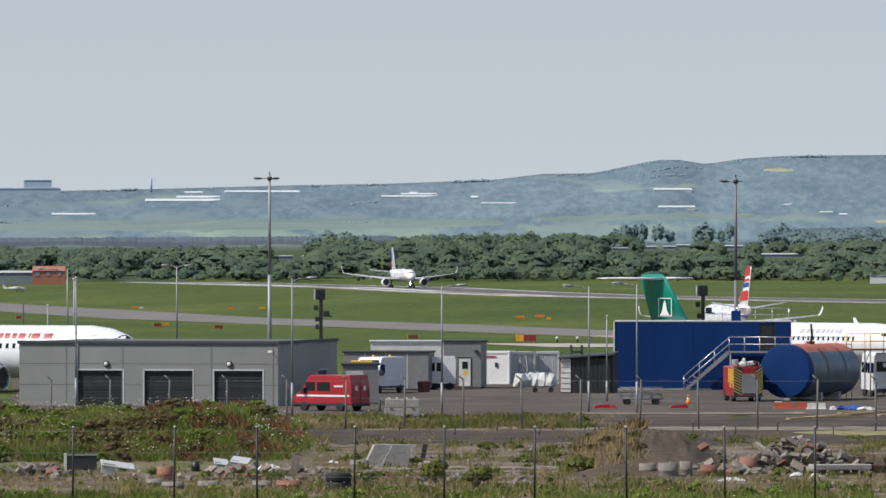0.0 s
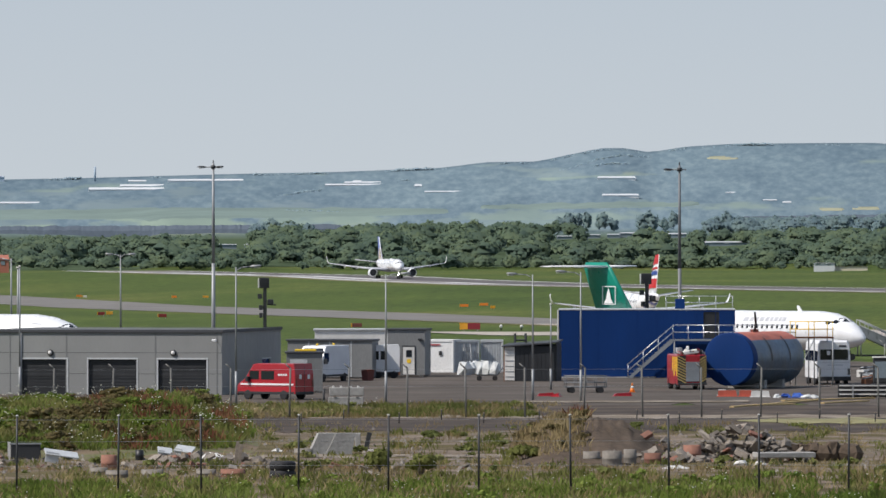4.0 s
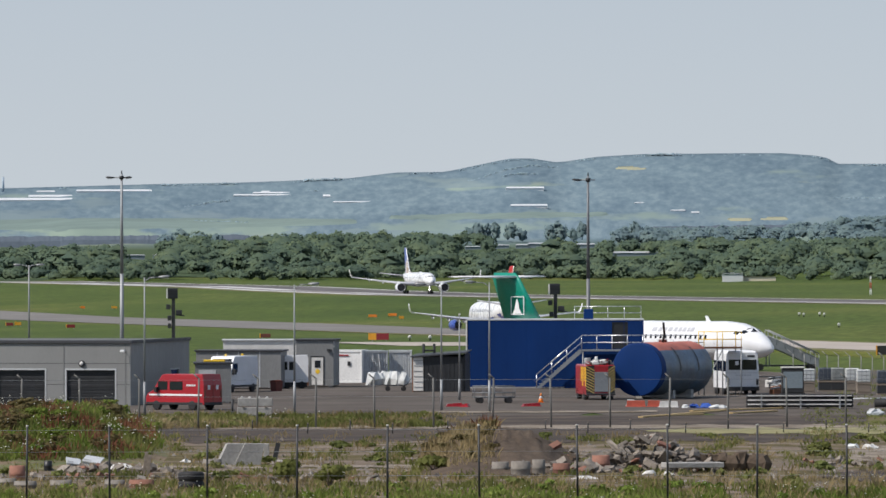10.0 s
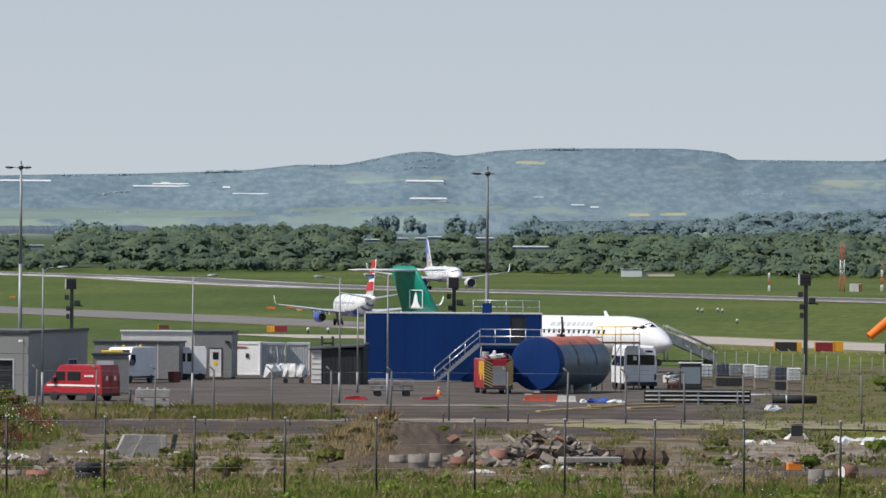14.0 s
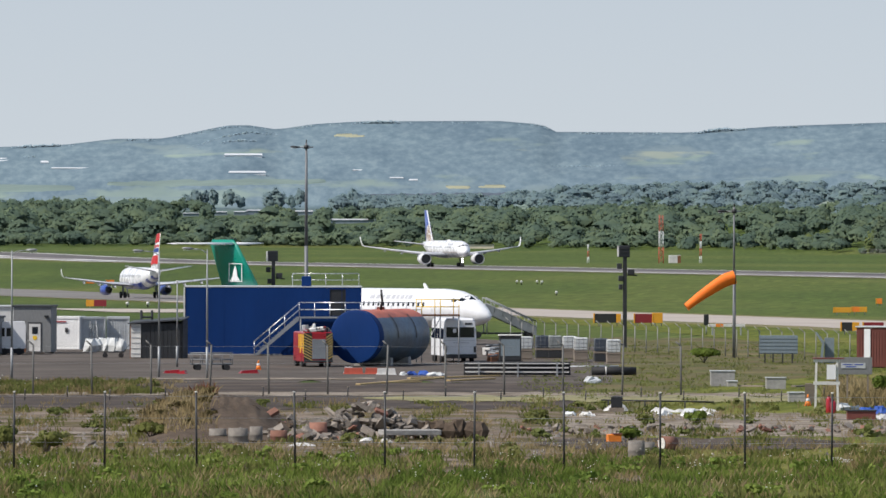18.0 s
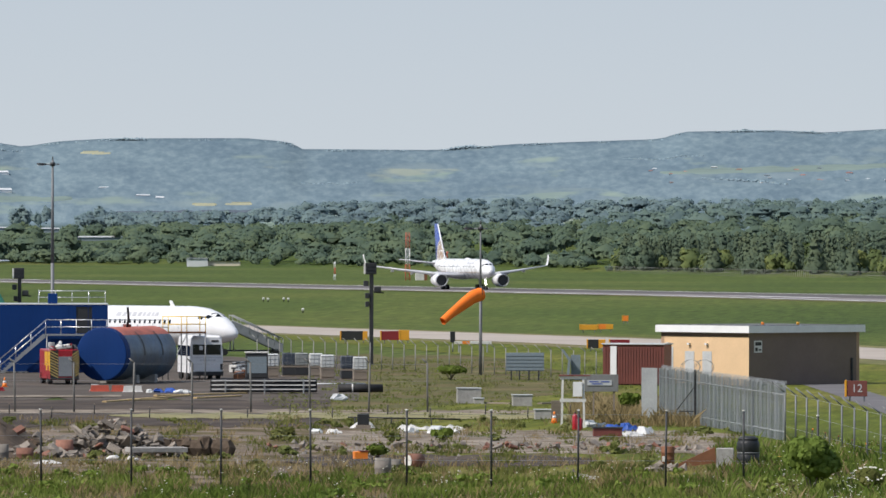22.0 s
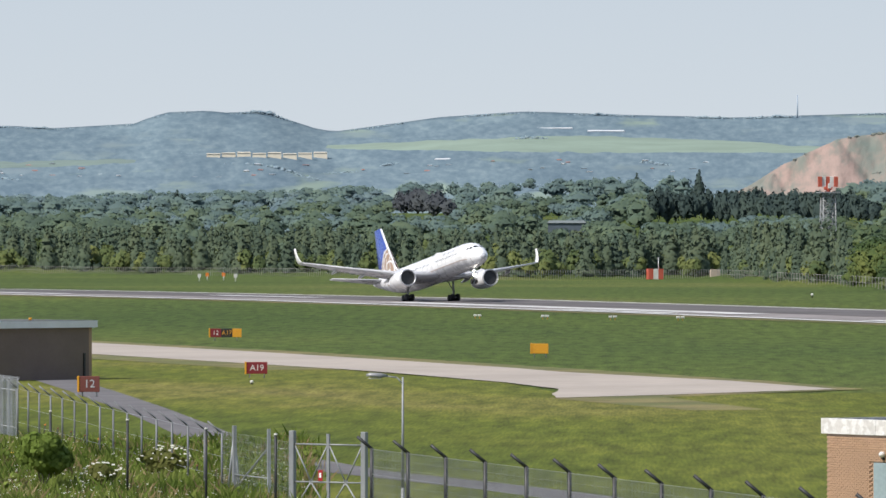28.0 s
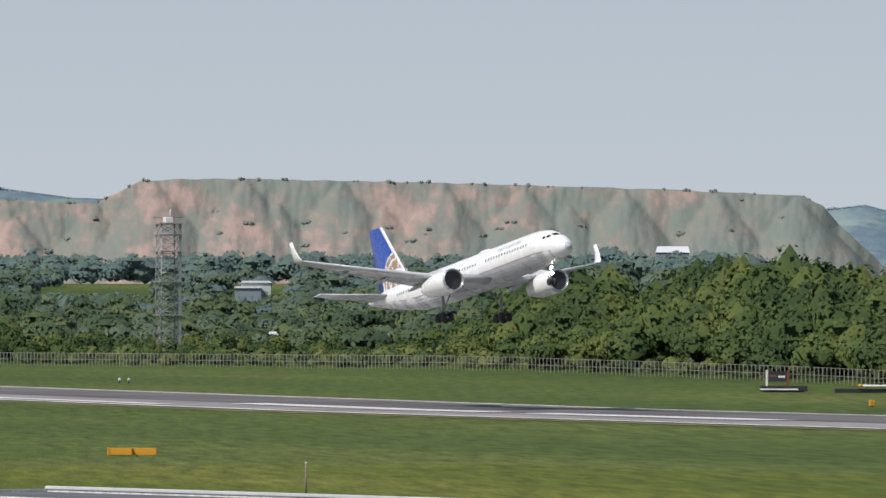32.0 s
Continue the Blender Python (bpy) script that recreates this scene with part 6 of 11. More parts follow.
# ---- cabins and containers ----
def make_cabin(name, label, cat_, u0, d0, u1, d1, D, H, walls, roof, z0=0.15, edge=0.12):
    m, w = two(u0, d0, u1, d1)
    c = thing(name, label, cat_, m)
    part("front_wall", Shape().box(0, w, 0, 0.1, z0, H), walls, c)
    part("back_wall", Shape().box(0, w, D - 0.1, D, z0, H), walls, c)
    for x in (0, w - 0.1):
        part("end_wall", Shape().box(x, x + 0.1, 0.1, D - 0.1, z0, H), walls, c)
    part("floor", Shape().box(0.1, w - 0.1, 0.1, D - 0.1, z0, z0 + 0.12), WOODOLD, c)
    part("roof", Shape().box(-edge, w + edge, -edge, D + edge, H, H + 0.14, 0.03), roof, c)
    for x in (0.15, w - 0.45):
        for y in (0.1, D - 0.4):
            part("footing", Shape().box(x, x + 0.3, y, y + 0.3, 0, z0), CONCRETE, c)
    return c, w


c, w = make_cabin("store_cabin", "small grey store cabin beside the garage", "cabin", -178, 510, -114, 510, 3.0, 2.75, CABIN, ROOFTRIM)
part("door", Shape().box(0.25, 1.45, -0.03, 0.0, 0.2, 2.35), PALE, c, "pale cabin door")
p = two(-158, 510, -148, 510)[0]
s = thing("beacon_bar", "yellow vehicle beacon bar lying on the cabin roof", "beacon", p @ pose(0, 1, 2.89))
part("bar", Shape().box(-0.2, 1.3, -0.15, 0.15, 0, 0.16, 0.04), YELLOW, s)
c, w = make_cabin("long_cabin", "long grey portable cabin with a dark roof edge", "cabin", -176, 565, -26, 564, 3.2, 2.9, CABIN, ROOFTRIM)
for i in range(1, 4):
    part("panel_joint", Shape().box(w * i / 4 - 0.04, w * i / 4 + 0.04, -0.02, 0, 0.15, 2.88), PALE, c)
make_cabin("white_cabin", "low white portable cabin behind the grey one", "cabin", -128, 600, 8, 600, 3.0, 3.3, WORN_WHITE, PALE)
c, w = make_cabin("guard_cabin", "grey portable cabin with a white door and a brown panel", "cabin", 1, 572, 67, 571.6, 3.4, 3.65, CABIN, ROOFTRIM)
k = w / 66
part("brown_panel", Shape().box(0.05, 22 * k, -0.04, 0.0, 0.15, 1.75), RUSTBROWN, c, "brown painted board")
d = part("door", Shape().box(27 * k, 48 * k, -0.05, 0.0, 0.2, 2.35, 0.01), WORN_WHITE, c, "white cabin door")
part("door_frame", Shape().box(26 * k, 27 * k, -0.06, 0, 0.15, 2.45).box(48 * k, 49 * k, -0.06, 0, 0.15, 2.45).box(26 * k, 49 * k, -0.062, 0, 2.36, 2.45), DARK, d)
part("door_window", Shape().box(33 * k, 43 * k, -0.07, -0.05, 1.55, 2.1), GLASS, d)
part("notice", Shape().tube((38 * k, -0.07, 1.25), (38 * k, -0.05, 1.25), 0.18, n=12), YELLOW, d, "round yellow notice")
part("wall_lamp", Shape().box(w - 0.5, w - 0.2, -0.25, 0, 2.85, 3.0, 0.02), DARK, c)


def make_container(label, u0, d0, u1, d1, D, H, paint, group="shipping containers"):
    m, w = two(u0, d0, u1, d1)
    c = thing("container", label, "shipping container", m, group)
    part("frame", Shape().box(0, 0.14, -0.02, D, 0, H, 0.02).box(w - 0.14, w, -0.02, D, 0, H, 0.02).box(0.14, w - 0.14, -0.02, 0.12, 0, 0.16).box(0.14, w - 0.14, -0.02, 0.12, H - 0.16, H), paint, c)
    z = [(0.14 + (w - 0.28) * i / 48, (0.0 if paint is CLEANWHITE else 0.05) if (i // 2) % 2 else 0.0) for i in range(49)]
    s = Shape()
    s.loft([[(x, y + 0.03, zz) for x, y in z] for zz in (0.16, H - 0.16)], close=False, caps=False, soft=False)
    part("side_panel", s, paint, c, "ribbed steel side")
    part("back_panel", Shape().box(0.14, w - 0.14, D - 0.1, D - 0.04, 0.1, H - 0.05), paint, c)
    part("end_panel", Shape().box(0.02, 0.08, 0.0, D - 0.1, 0.1, H - 0.05), paint, c)
    part("end_panel", Shape().box(w - 0.08, w - 0.02, 0.0, D - 0.1, 0.1, H - 0.05), paint, c)
    part("roof", Shape().box(0, w, 0, D, H - 0.03, H + 0.02), paint, c)
    return c, w


c, w = make_container("worn white shipping container with a red mark", 66, 591, 118, 590.5, 2.44, 2.65, CLEANWHITE)
part("red_mark", Shape().box(0.1, 1.3, -0.04, -0.02, 2.2, 2.3), RED, c)
part("vent", Shape().box(w * 0.5, w * 0.5 + 0.25, -0.045, -0.02, 1.4, 1.75), DARK, c)
make_container("dull grey steel shipping container", 118.5, 591, 164, 591.5, 2.44, 2.6, PALE)
make_container("pale grey shipping container beside the dark shed", 165, 592, 206, 592, 2.44, 2.6, PALE)

# white caravan with two dark windows
m, w = two(-24, 566, 2, 566)
c = thing("caravan", "white caravan with dark windows beside the cabin", "caravan", m)
part("body", Shape().prism([(0, 0.5), (0, 2.3), (0.12, 2.55), (w + 0.8, 2.6), (w + 0.9, 2.3), (w + 0.9, 0.5)], 0, 2.2), WHITE, c)
for x in (0.05, 0.55):
    part("window", Shape().box(x, x + 0.36, -0.03, 0, 1.45, 2.1), GLASS, c)
part("skirt", Shape().box(0.1, w + 0.8, 0.1, 2.1, 0.12, 0.5), DARK, c)
for x in (0.35, w + 0.4):
    t, r = Shape(), Shape()
    wheel(t, r, (x, 0.1, 0.3), 0.3, 0.2)
    wh = part("wheel", t, BLACK, c)
    part("rim", r, ALU, wh)
b = thing("storage_bin", "dark red plastic bin beside the grey cabin", "bin", stand(-34, -254))
part("tub", Shape().spin([(0.42, 0), (0.5, 0.75), (0.52, 0.8)], 4, soft=False), REDOX, b)
part("lid", Shape().box(-0.4, 0.4, -0.4, 0.4, 0.8, 0.88, 0.03), REDOX, b)

# heap of white bulk bags
rnd = random.Random(5)
for i in range(6):
    p = spot(136 + i * 11, -241.5 - rnd.uniform(0, 4))
    g = thing("bulk_bag", "full white woven bulk bag on the yard", "bag", stand_at(p, rnd.uniform(0, 90)), "bulk bags")
    r = rnd.uniform(0.55, 0.72)
    part("sack", Shape().rock((0, 0, 0.55), r, rnd, 0.85).rock((0.1, 0.1, 0.85), r * 0.6, rnd, 0.6), PLASTIC, g)
    part("strap", Shape().pipe([(-r * 0.5, 0, 0.85), (-r * 0.2, 0, 1.1), (r * 0.2, 0, 1.1), (r * 0.5, 0, 0.85)], 0.03, 5), PALE, g)

# metal step ladder by the containers
l = thing("step_ladder", "grey metal step ladder standing open", "ladder", stand(142, -239.5))
for x in (-0.45, 0.45):
    part("stile", Shape().tube((x, -0.5, 0), (x * 0.5, 0, 2.3), 0.04, n=6), GREYMETAL, l)
    part("stile", Shape().tube((x, 0.6, 0), (x * 0.5, 0.05, 2.3), 0.04, n=6), GREYMETAL, l)
for i in range(6):
    z = 0.35 + i * 0.33
    part("tread", Shape().box(-0.42 + z * 0.08, 0.42 - z * 0.08, -0.5 + z * 0.2, -0.36 + z * 0.2, z, z + 0.03), GREYMETAL, l)


# ---- dark shed ----
def make_shed():
    m, w = two(206, 552, 300, 551.5)
    H = 2.9
    s = thing("shed", "dark open-fronted shed with a white door post", "shed", m)
    part("back_wall", Shape().box(0, w, 3.0, 3.1, 0, H - 0.1), DARK, s)
    part("side_wall", Shape().box(0, 0.1, 0.1, 3.0, 0, H - 0.25), RUSTBROWN, s, "brown boarded side")
    part("side_wall", Shape().box(w - 0.1, w, 0.1, 3.0, 0, H), DARK, s)
    part("front_board", Shape().box(0.9, w - 0.1, 0.05, 0.12, 0, H - 0.25), SHUTTER, s)
    for i in range(9):
        x = 0.95 + i * (w - 1.1) / 9
        part("board", Shape().box(x, x + (w - 1.1) / 9 - 0.03, 0.0, 0.05, 0.02, H - 0.28), SHUTTER, s)
    dr = part("white_door", Shape().box(0.1, 0.85, -0.03, 0.06, 0.1, H - 0.3), WORN_WHITE, s, "white ladder-like door post")
    for i in range(6):
        part("rung", Shape().box(0.15, 0.8, -0.06, -0.03, 0.35 + i * 0.4, 0.4 + i * 0.4), GREYMETAL, dr)
    r = Shape()
    r.add([(-0.1, -0.3, H - 0.3), (w + 0.1, -0.3, H), (w + 0.1, 3.3, H + 0.15), (-0.1, 3.3, H - 0.15), (-0.1, -0.3, H - 0.2), (w + 0.1, -0.3, H + 0.1), (w + 0.1, 3.3, H + 0.25), (-0.1, 3.3, H - 0.05)],
          [(0, 1, 2, 3), (4, 7, 6, 5), (0, 4, 5, 1), (1, 5, 6, 2), (2, 6, 7, 3), (3, 7, 4, 0)])
    part("roof", r, ROOFTRIM, s)
    c = thing("chair", "black chair standing on the shed roof", "chair", m @ pose(w * 0.28, 1.2, H + 0.02, 0, 0, 20))
    part("seat", Shape().box(-0.45, 0.45, -0.25, 0.25, 0.12, 0.25, 0.03), DARK, c)
    for x in (-0.45, 0.37):
        part("arm", Shape().box(x, x + 0.1, -0.25, 0.25, 0.0, 0.7, 0.02), DARK, c)


make_shed()


# ---- blue oil store ----
def make_store():
    m, w = two(304, 566, 616, 566)
    H, D = 5.25, 7.0
    o = thing("oil_store", "dark blue steel oil store building with outside stairs", "building", m)
    k = w / 312
    front = wall_with_holes(Shape(), 0, w, 0, H, 0, 0.12, [(256 * k, 284 * k, 3.05, 5.1)])
    part("front_wall", front, BLUE, o)
    part("back_wall", Shape().box(0, w, D - 0.12, D, 0, H), BLUE, o)
    for x in (0, w - 0.12):
        part("end_wall", Shape().box(x, x + 0.12, 0.12, D - 0.12, 0, H), BLUE, o)
    part("roof", Shape().box(-0.03, w + 0.03, -0.03, D, H, H + 0.08), PALE, o, "pale roof sheet edge")
    part("door", Shape().box(256 * k, 284 * k, 0.06, 0.1, 3.05, 5.1), SHUTTER, o, "dark upper doorway")
    for i in range(1, 9):
        part("panel_seam", Shape().box(w * i / 9 - 0.015, w * i / 9 + 0.015, -0.012, 0, 0.02, H - 0.02), BLUE, o)
    part("base_step", Shape().box(-0.1, w * 0.55, -0.5, -0.02, 0, 0.12), CONCRETE, o)
    part("end_post", Shape().box(-0.12, -0.02, -0.05, 0.06, 2.2, H), WORN_WHITE, o, "pale corner post")
    part("end_bracket", Shape().box(-0.5, -0.02, -0.04, 0.04, 2.2, 2.28), WORN_WHITE, o)
    # landing and stairs
    zl = 3.0
    xl0, xl1 = 202 * k, 312 * k + 4.6
    part("landing", Shape().box(xl0, xl1, -1.5, -0.14, zl - 0.12, zl), GREYMETAL, o)
    for x in (xl0 + 0.1, xl0 + 3.4, xl1 - 0.2):
        part("landing_post", Shape().tube((x, -1.4, 0), (x, -1.4, zl - 0.1), 0.06, n=8), GREYMETAL, o)
    n = 9
    for i in range(n):
        part("rail_post", Shape().tube((xl0 + (xl1 - xl0) * i / (n - 1), -1.45, zl), (xl0 + (xl1 - xl0) * i / (n - 1), -1.45, zl + 1.1), 0.035, n=6), ALU, o)
    for z in (0.55, 1.1):
        part("rail", Shape().tube((xl0, -1.45, zl + z), (xl1, -1.45, zl + z), 0.035, n=6), ALU, o)
    xs0 = 121 * k
    for y in (-1.45, -0.6):
        part("stringer", Shape().prism([(xs0, 0.0), (xs0 + 0.3, 0.0), (xl0, zl - 0.25), (xl0, zl), (xl0 - 0.2, zl)], y - 0.03, y + 0.03), GREYMETAL, o)
        for h in (0.55, 1.05):
            part("stair_rail", Shape().tube((xs0, y, h), (xl0, y, zl + h), 0.04, n=6), ALU, o)
        for q in (0.02, 0.35, 0.68):
            x = xs0 + (xl0 - xs0) * q
            part("rail_post", Shape().tube((x, y, zl * q), (x, y, zl * q + 1.05), 0.035, n=6), ALU, o)
    for i in range(15):
        x = xs0 + (xl0 - xs0) * (i + 0.5) / 15
        part("stair_tread", Shape().box(x - 0.13, x + 0.13, -1.42, -0.63, zl * (i + 1) / 15 - 0.03, zl * (i + 1) / 15), GREYMETAL, o)
    # rails and hatch on the roof
    x0, x1 = 190 * k, 308 * k
    for z in (0.55, 1.05):
        part("roof_rail", Shape().tube((x0, 2.5, H + z), (x1, 2.5, H + z), 0.03, n=6), ALU, o)
        part("roof_rail", Shape().tube((x0, 2.5, H + z), (x0, 6, H + z), 0.03, n=6), ALU, o)
    for i in range(5):
        part("roof_rail_post", Shape().tube((x0 + (x1 - x0) * i / 4, 2.5, H), (x0 + (x1 - x0) * i / 4, 2.5, H + 1.05), 0.03, n=6), ALU, o)
    part("roof_hatch", Shape().box(206 * k, 223 * k, 0.6, 1.5, H, H + 0.85, 0.03), BLUE, o)


make_store()


# ---- tank ----
def make_tank():
    p = polar(605, 521)
    t = thing("oil_tank", "blue cylindrical steel tank with a faded red top", "tank", pose(p.x, p.y, 0, 0, 0, 66))
    R, L, zc, n = 1.9, 10.0, 2.15, 40
    ring = [(R * math.cos(2 * math.pi * i / n), zc + R * math.sin(2 * math.pi * i / n)) for i in range(n)]
    top = [i for i in range(n) if 0.24 < (i + 0.5) / n * 2 < 0.76]
    xs = [0, 0.8, L * 0.35, L * 0.38, L * 0.7, L * 0.73, L]
    for nm, mt, keep, lab in (("shell", TANKBAND, lambda i: i not in top, "dull blue steel shell"), ("top_shell", TANKRED, lambda i: i in top, "faded red upper shell")):
        s = Shape()
        vs = [(x, y, z) for x in xs[1:] for y, z in ring]
        s.add(vs, [(j * n + i, j * n + (i + 1) % n, (j + 1) * n + (i + 1) % n, (j + 1) * n + i) for j in range(len(xs) - 2) for i in range(n) if keep(i)], soft=True)
        part(nm, s, mt, t, lab)
    s = Shape()
    s.add([(x, y, z) for x in (0.0, 0.8) for y, z in ring], [(i, (i + 1) % n, n + (i + 1) % n, n + i) for i in range(n)], soft=True)
    part("end_collar", s, BLUE, t)
    part("end_plate", Shape().loft([[(x, y * q, zc + (z - zc) * q) for y, z in ring] for x, q in ((0, 1), (-0.03, 0.985), (-0.04, 0.96), (-0.05, 0.4), (-0.05, 0.02))]), BLUE, t, "bright blue end plate")
    part("far_end_plate", Shape().loft([[(x, y * q, zc + (z - zc) * q) for y, z in ring] for x, q in ((L, 1), (L + 0.15, 0.95), (L + 0.3, 0.7), (L + 0.33, 0.02))]), TANKBAND, t)
    for x in (L * 0.36, L * 0.72):
        for turn in (0, 1):
            arc = [(R * 1.012 * math.cos(q), zc + R * 1.012 * math.sin(q)) for q in [radians(180 * turn + (1 - 2 * turn) * w) for w in (-4, 8, 20, 32, 44, 54)]]
            part("strap", Shape().add([(xx, y, z) for xx in (x - 0.11, x + 0.11) for y, z in arc], [(i, i + 1, 7 + i, 6 + i) for i in range(5)]), SHUTTER, t, "black steel strap")
        part("saddle", Shape().box(x - 0.25, x + 0.25, -1.4, 1.4, 0, 0.62), CONCRETE, t)
    part("manhole", Shape().tube((L * 0.5, 0, zc + R - 0.05), (L * 0.5, 0, zc + R + 0.18), 0.3, n=14), REDOX, t)
    part("hose", Shape().pipe([(L * 0.42, -0.3, zc + R), (L * 0.4, -0.5, zc + R + 0.6), (L * 0.38, -0.5, zc + R + 1.4)], 0.09, 8), BLACK, t, "black hose on the tank top")


make_tank()


def make_access_platform():
    """A railed loading platform behind the tank."""
    m, w = two(722, 536, 790, 537)
    t = thing("access_platform", "railed steel loading platform with a yellowed floor edge", "platform", m)
    zf, D = 3.55, 1.3
    part("floor", Shape().box(0, w, 0, D, zf - 0.12, zf), RUSTBROWN, t, "yellow-brown floor edge")
    for x in (0.05, w / 2, w - 0.05):
        for y in (0.05, D - 0.05):
            part("leg", Shape().tube((x, y, 0), (x, y, zf - 0.12), 0.05, n=6), GREYMETAL, t)
            part("rail_post", Shape().tube((x, y, zf), (x, y, zf + 1.1), 0.03, n=6), YELLOW, t)
    for z in (0.55, 1.1):
        for y in (0.05, D - 0.05):
            part("rail", Shape().tube((0, y, zf + z), (w, y, zf + z), 0.03, n=6), YELLOW, t)
    part("brace", Shape().tube((0.05, 0.05, 0.6), (w / 2, 0.05, zf - 0.2), 0.035, n=6), GREYMETAL, t)


make_access_platform()


# ---- emergency tender ----
CHEVRON = mat("dull_yellow", (0.5, 0.37, 0.12), 0.6, stain=0.2)


def make_tender():
    p = polar(530, 522)
    t = thing("fire_tender", "old fire tender seen from behind, with yellow and black chevrons", "fire engine", stand_at(p, -90 + 6))
    L, W, H = 5.2, 2.05, 2.85
    part("body", Shape().box(-L / 2, L / 2, -W / 2, W / 2, 0.35, H - 0.35, 0.08), RED, t, "red painted body")
    part("shutter", Shape().box(L / 2, L / 2 + 0.05, -0.42, 0.55, 0.6, 2.0, 0.01), GREYMETAL, t, "grey rear shutter")
    for i in range(8):
        part("shutter_slat", Shape().box(L / 2 + 0.05, L / 2 + 0.065, -0.4, 0.53, 0.64 + i * 0.17, 0.78 + i * 0.17), GREYMETAL, t)
    for side in (-1, 1):
        for i in range(9):
            z = 0.62 + i * 0.2
            y0, y1 = (-W / 2, -0.44) if side < 0 else (0.57, W / 2)
            s = Shape()
            dz = 0.3 * side
            s.add([(L / 2 + 0.03, y0, z - dz * 0.5), (L / 2 + 0.03, y1, z + dz * 0.5), (L / 2 + 0.03, y1, z + dz * 0.5 + 0.085), (L / 2 + 0.03, y0, z - dz * 0.5 + 0.085),
                   (L / 2, y0, z - dz * 0.5), (L / 2, y1, z + dz * 0.5), (L / 2, y1, z + dz * 0.5 + 0.085), (L / 2, y0, z - dz * 0.5 + 0.085)],
                  [(0, 1, 2, 3), (4, 7, 6, 5), (0, 4, 5, 1), (2, 6, 7, 3), (1, 5, 6, 2), (0, 3, 7, 4)])
            part("chevron", s, CHEVRON, t, "dull yellow chevron stripe")
        y0, y1 = (-W / 2, -0.44) if side < 0 else (0.57, W / 2)
        part("chevron_board", Shape().box(L / 2 - 0.01, L / 2 + 0.012, y0, y1, 0.45, H - 0.4), SIGNBLK, t)
        ys = side * W / 2
        for j in range(4):
            x = L / 2 - 0.7 * j
            part("side_band", Shape().box(x - 0.38, x - 0.05, min(ys, ys + side * 0.02), max(ys, ys + side * 0.02), 1.0 + 0.35 * (j % 2), 2.35), YELLOW, t)
    part("roof_plate", Shape().box(L / 2 - 1.2, L / 2 - 0.05, -0.2, 0.9, H - 0.33, H - 0.05, 0.05, m=pose(0, 0, 0, 8)), WORN_WHITE, t)
    rnd = random.Random(9)
    for i in range(9):
        y = -0.95 + i * 0.23
        part("roof_gear", Shape().tube((L / 2 - rnd.uniform(0.2, 2), y, H - 0.3 + rnd.uniform(0, 0.3)), (L / 2 + rnd.uniform(-0.5, 0.3), y + rnd.uniform(-0.3, 0.3), H - 0.2 + rnd.uniform(-0.1, 0.4)), rnd.uniform(0.04, 0.1), n=6), (GREYMETAL, REDOX, DARK)[i % 3], t)
    for i in range(14):
        x, y, w = L / 2 - rnd.uniform(0.1, 1.6), rnd.uniform(-0.95, 0.9), rnd.uniform(0.12, 0.35)
        part("roof_gear", Shape().box(x - w, x + w, y - w * 0.6, y + w * 0.6, H - 0.38, H - 0.2 + rnd.uniform(0, 0.35), 0.03, m=None), (WORN_WHITE, RED, DARK, GREYMETAL, PALE)[i % 5], t)
    part("beacon", Shape().tube((L / 2 - 0.6, -0.2, H - 0.2), (L / 2 - 0.6, -0.2, H + 0.25), 0.1, n=10), PLASTIC, t)
    for x in (-L / 2 + 0.8, L / 2 - 1.1):
        for y in (-W / 2 + 0.15, W / 2 - 0.15):
            tt, r = Shape(), Shape()
            wheel(tt, r, (x, y, 0.45), 0.45, 0.3)
            wh = part("wheel", tt, BLACK, t)
            part("rim", r, GREYMETAL, wh)
    part("rear_step", Shape().box(L / 2, L / 2 + 0.35, -W / 2, W / 2, 0.38, 0.5, 0.02), DARK, t)


make_tender()


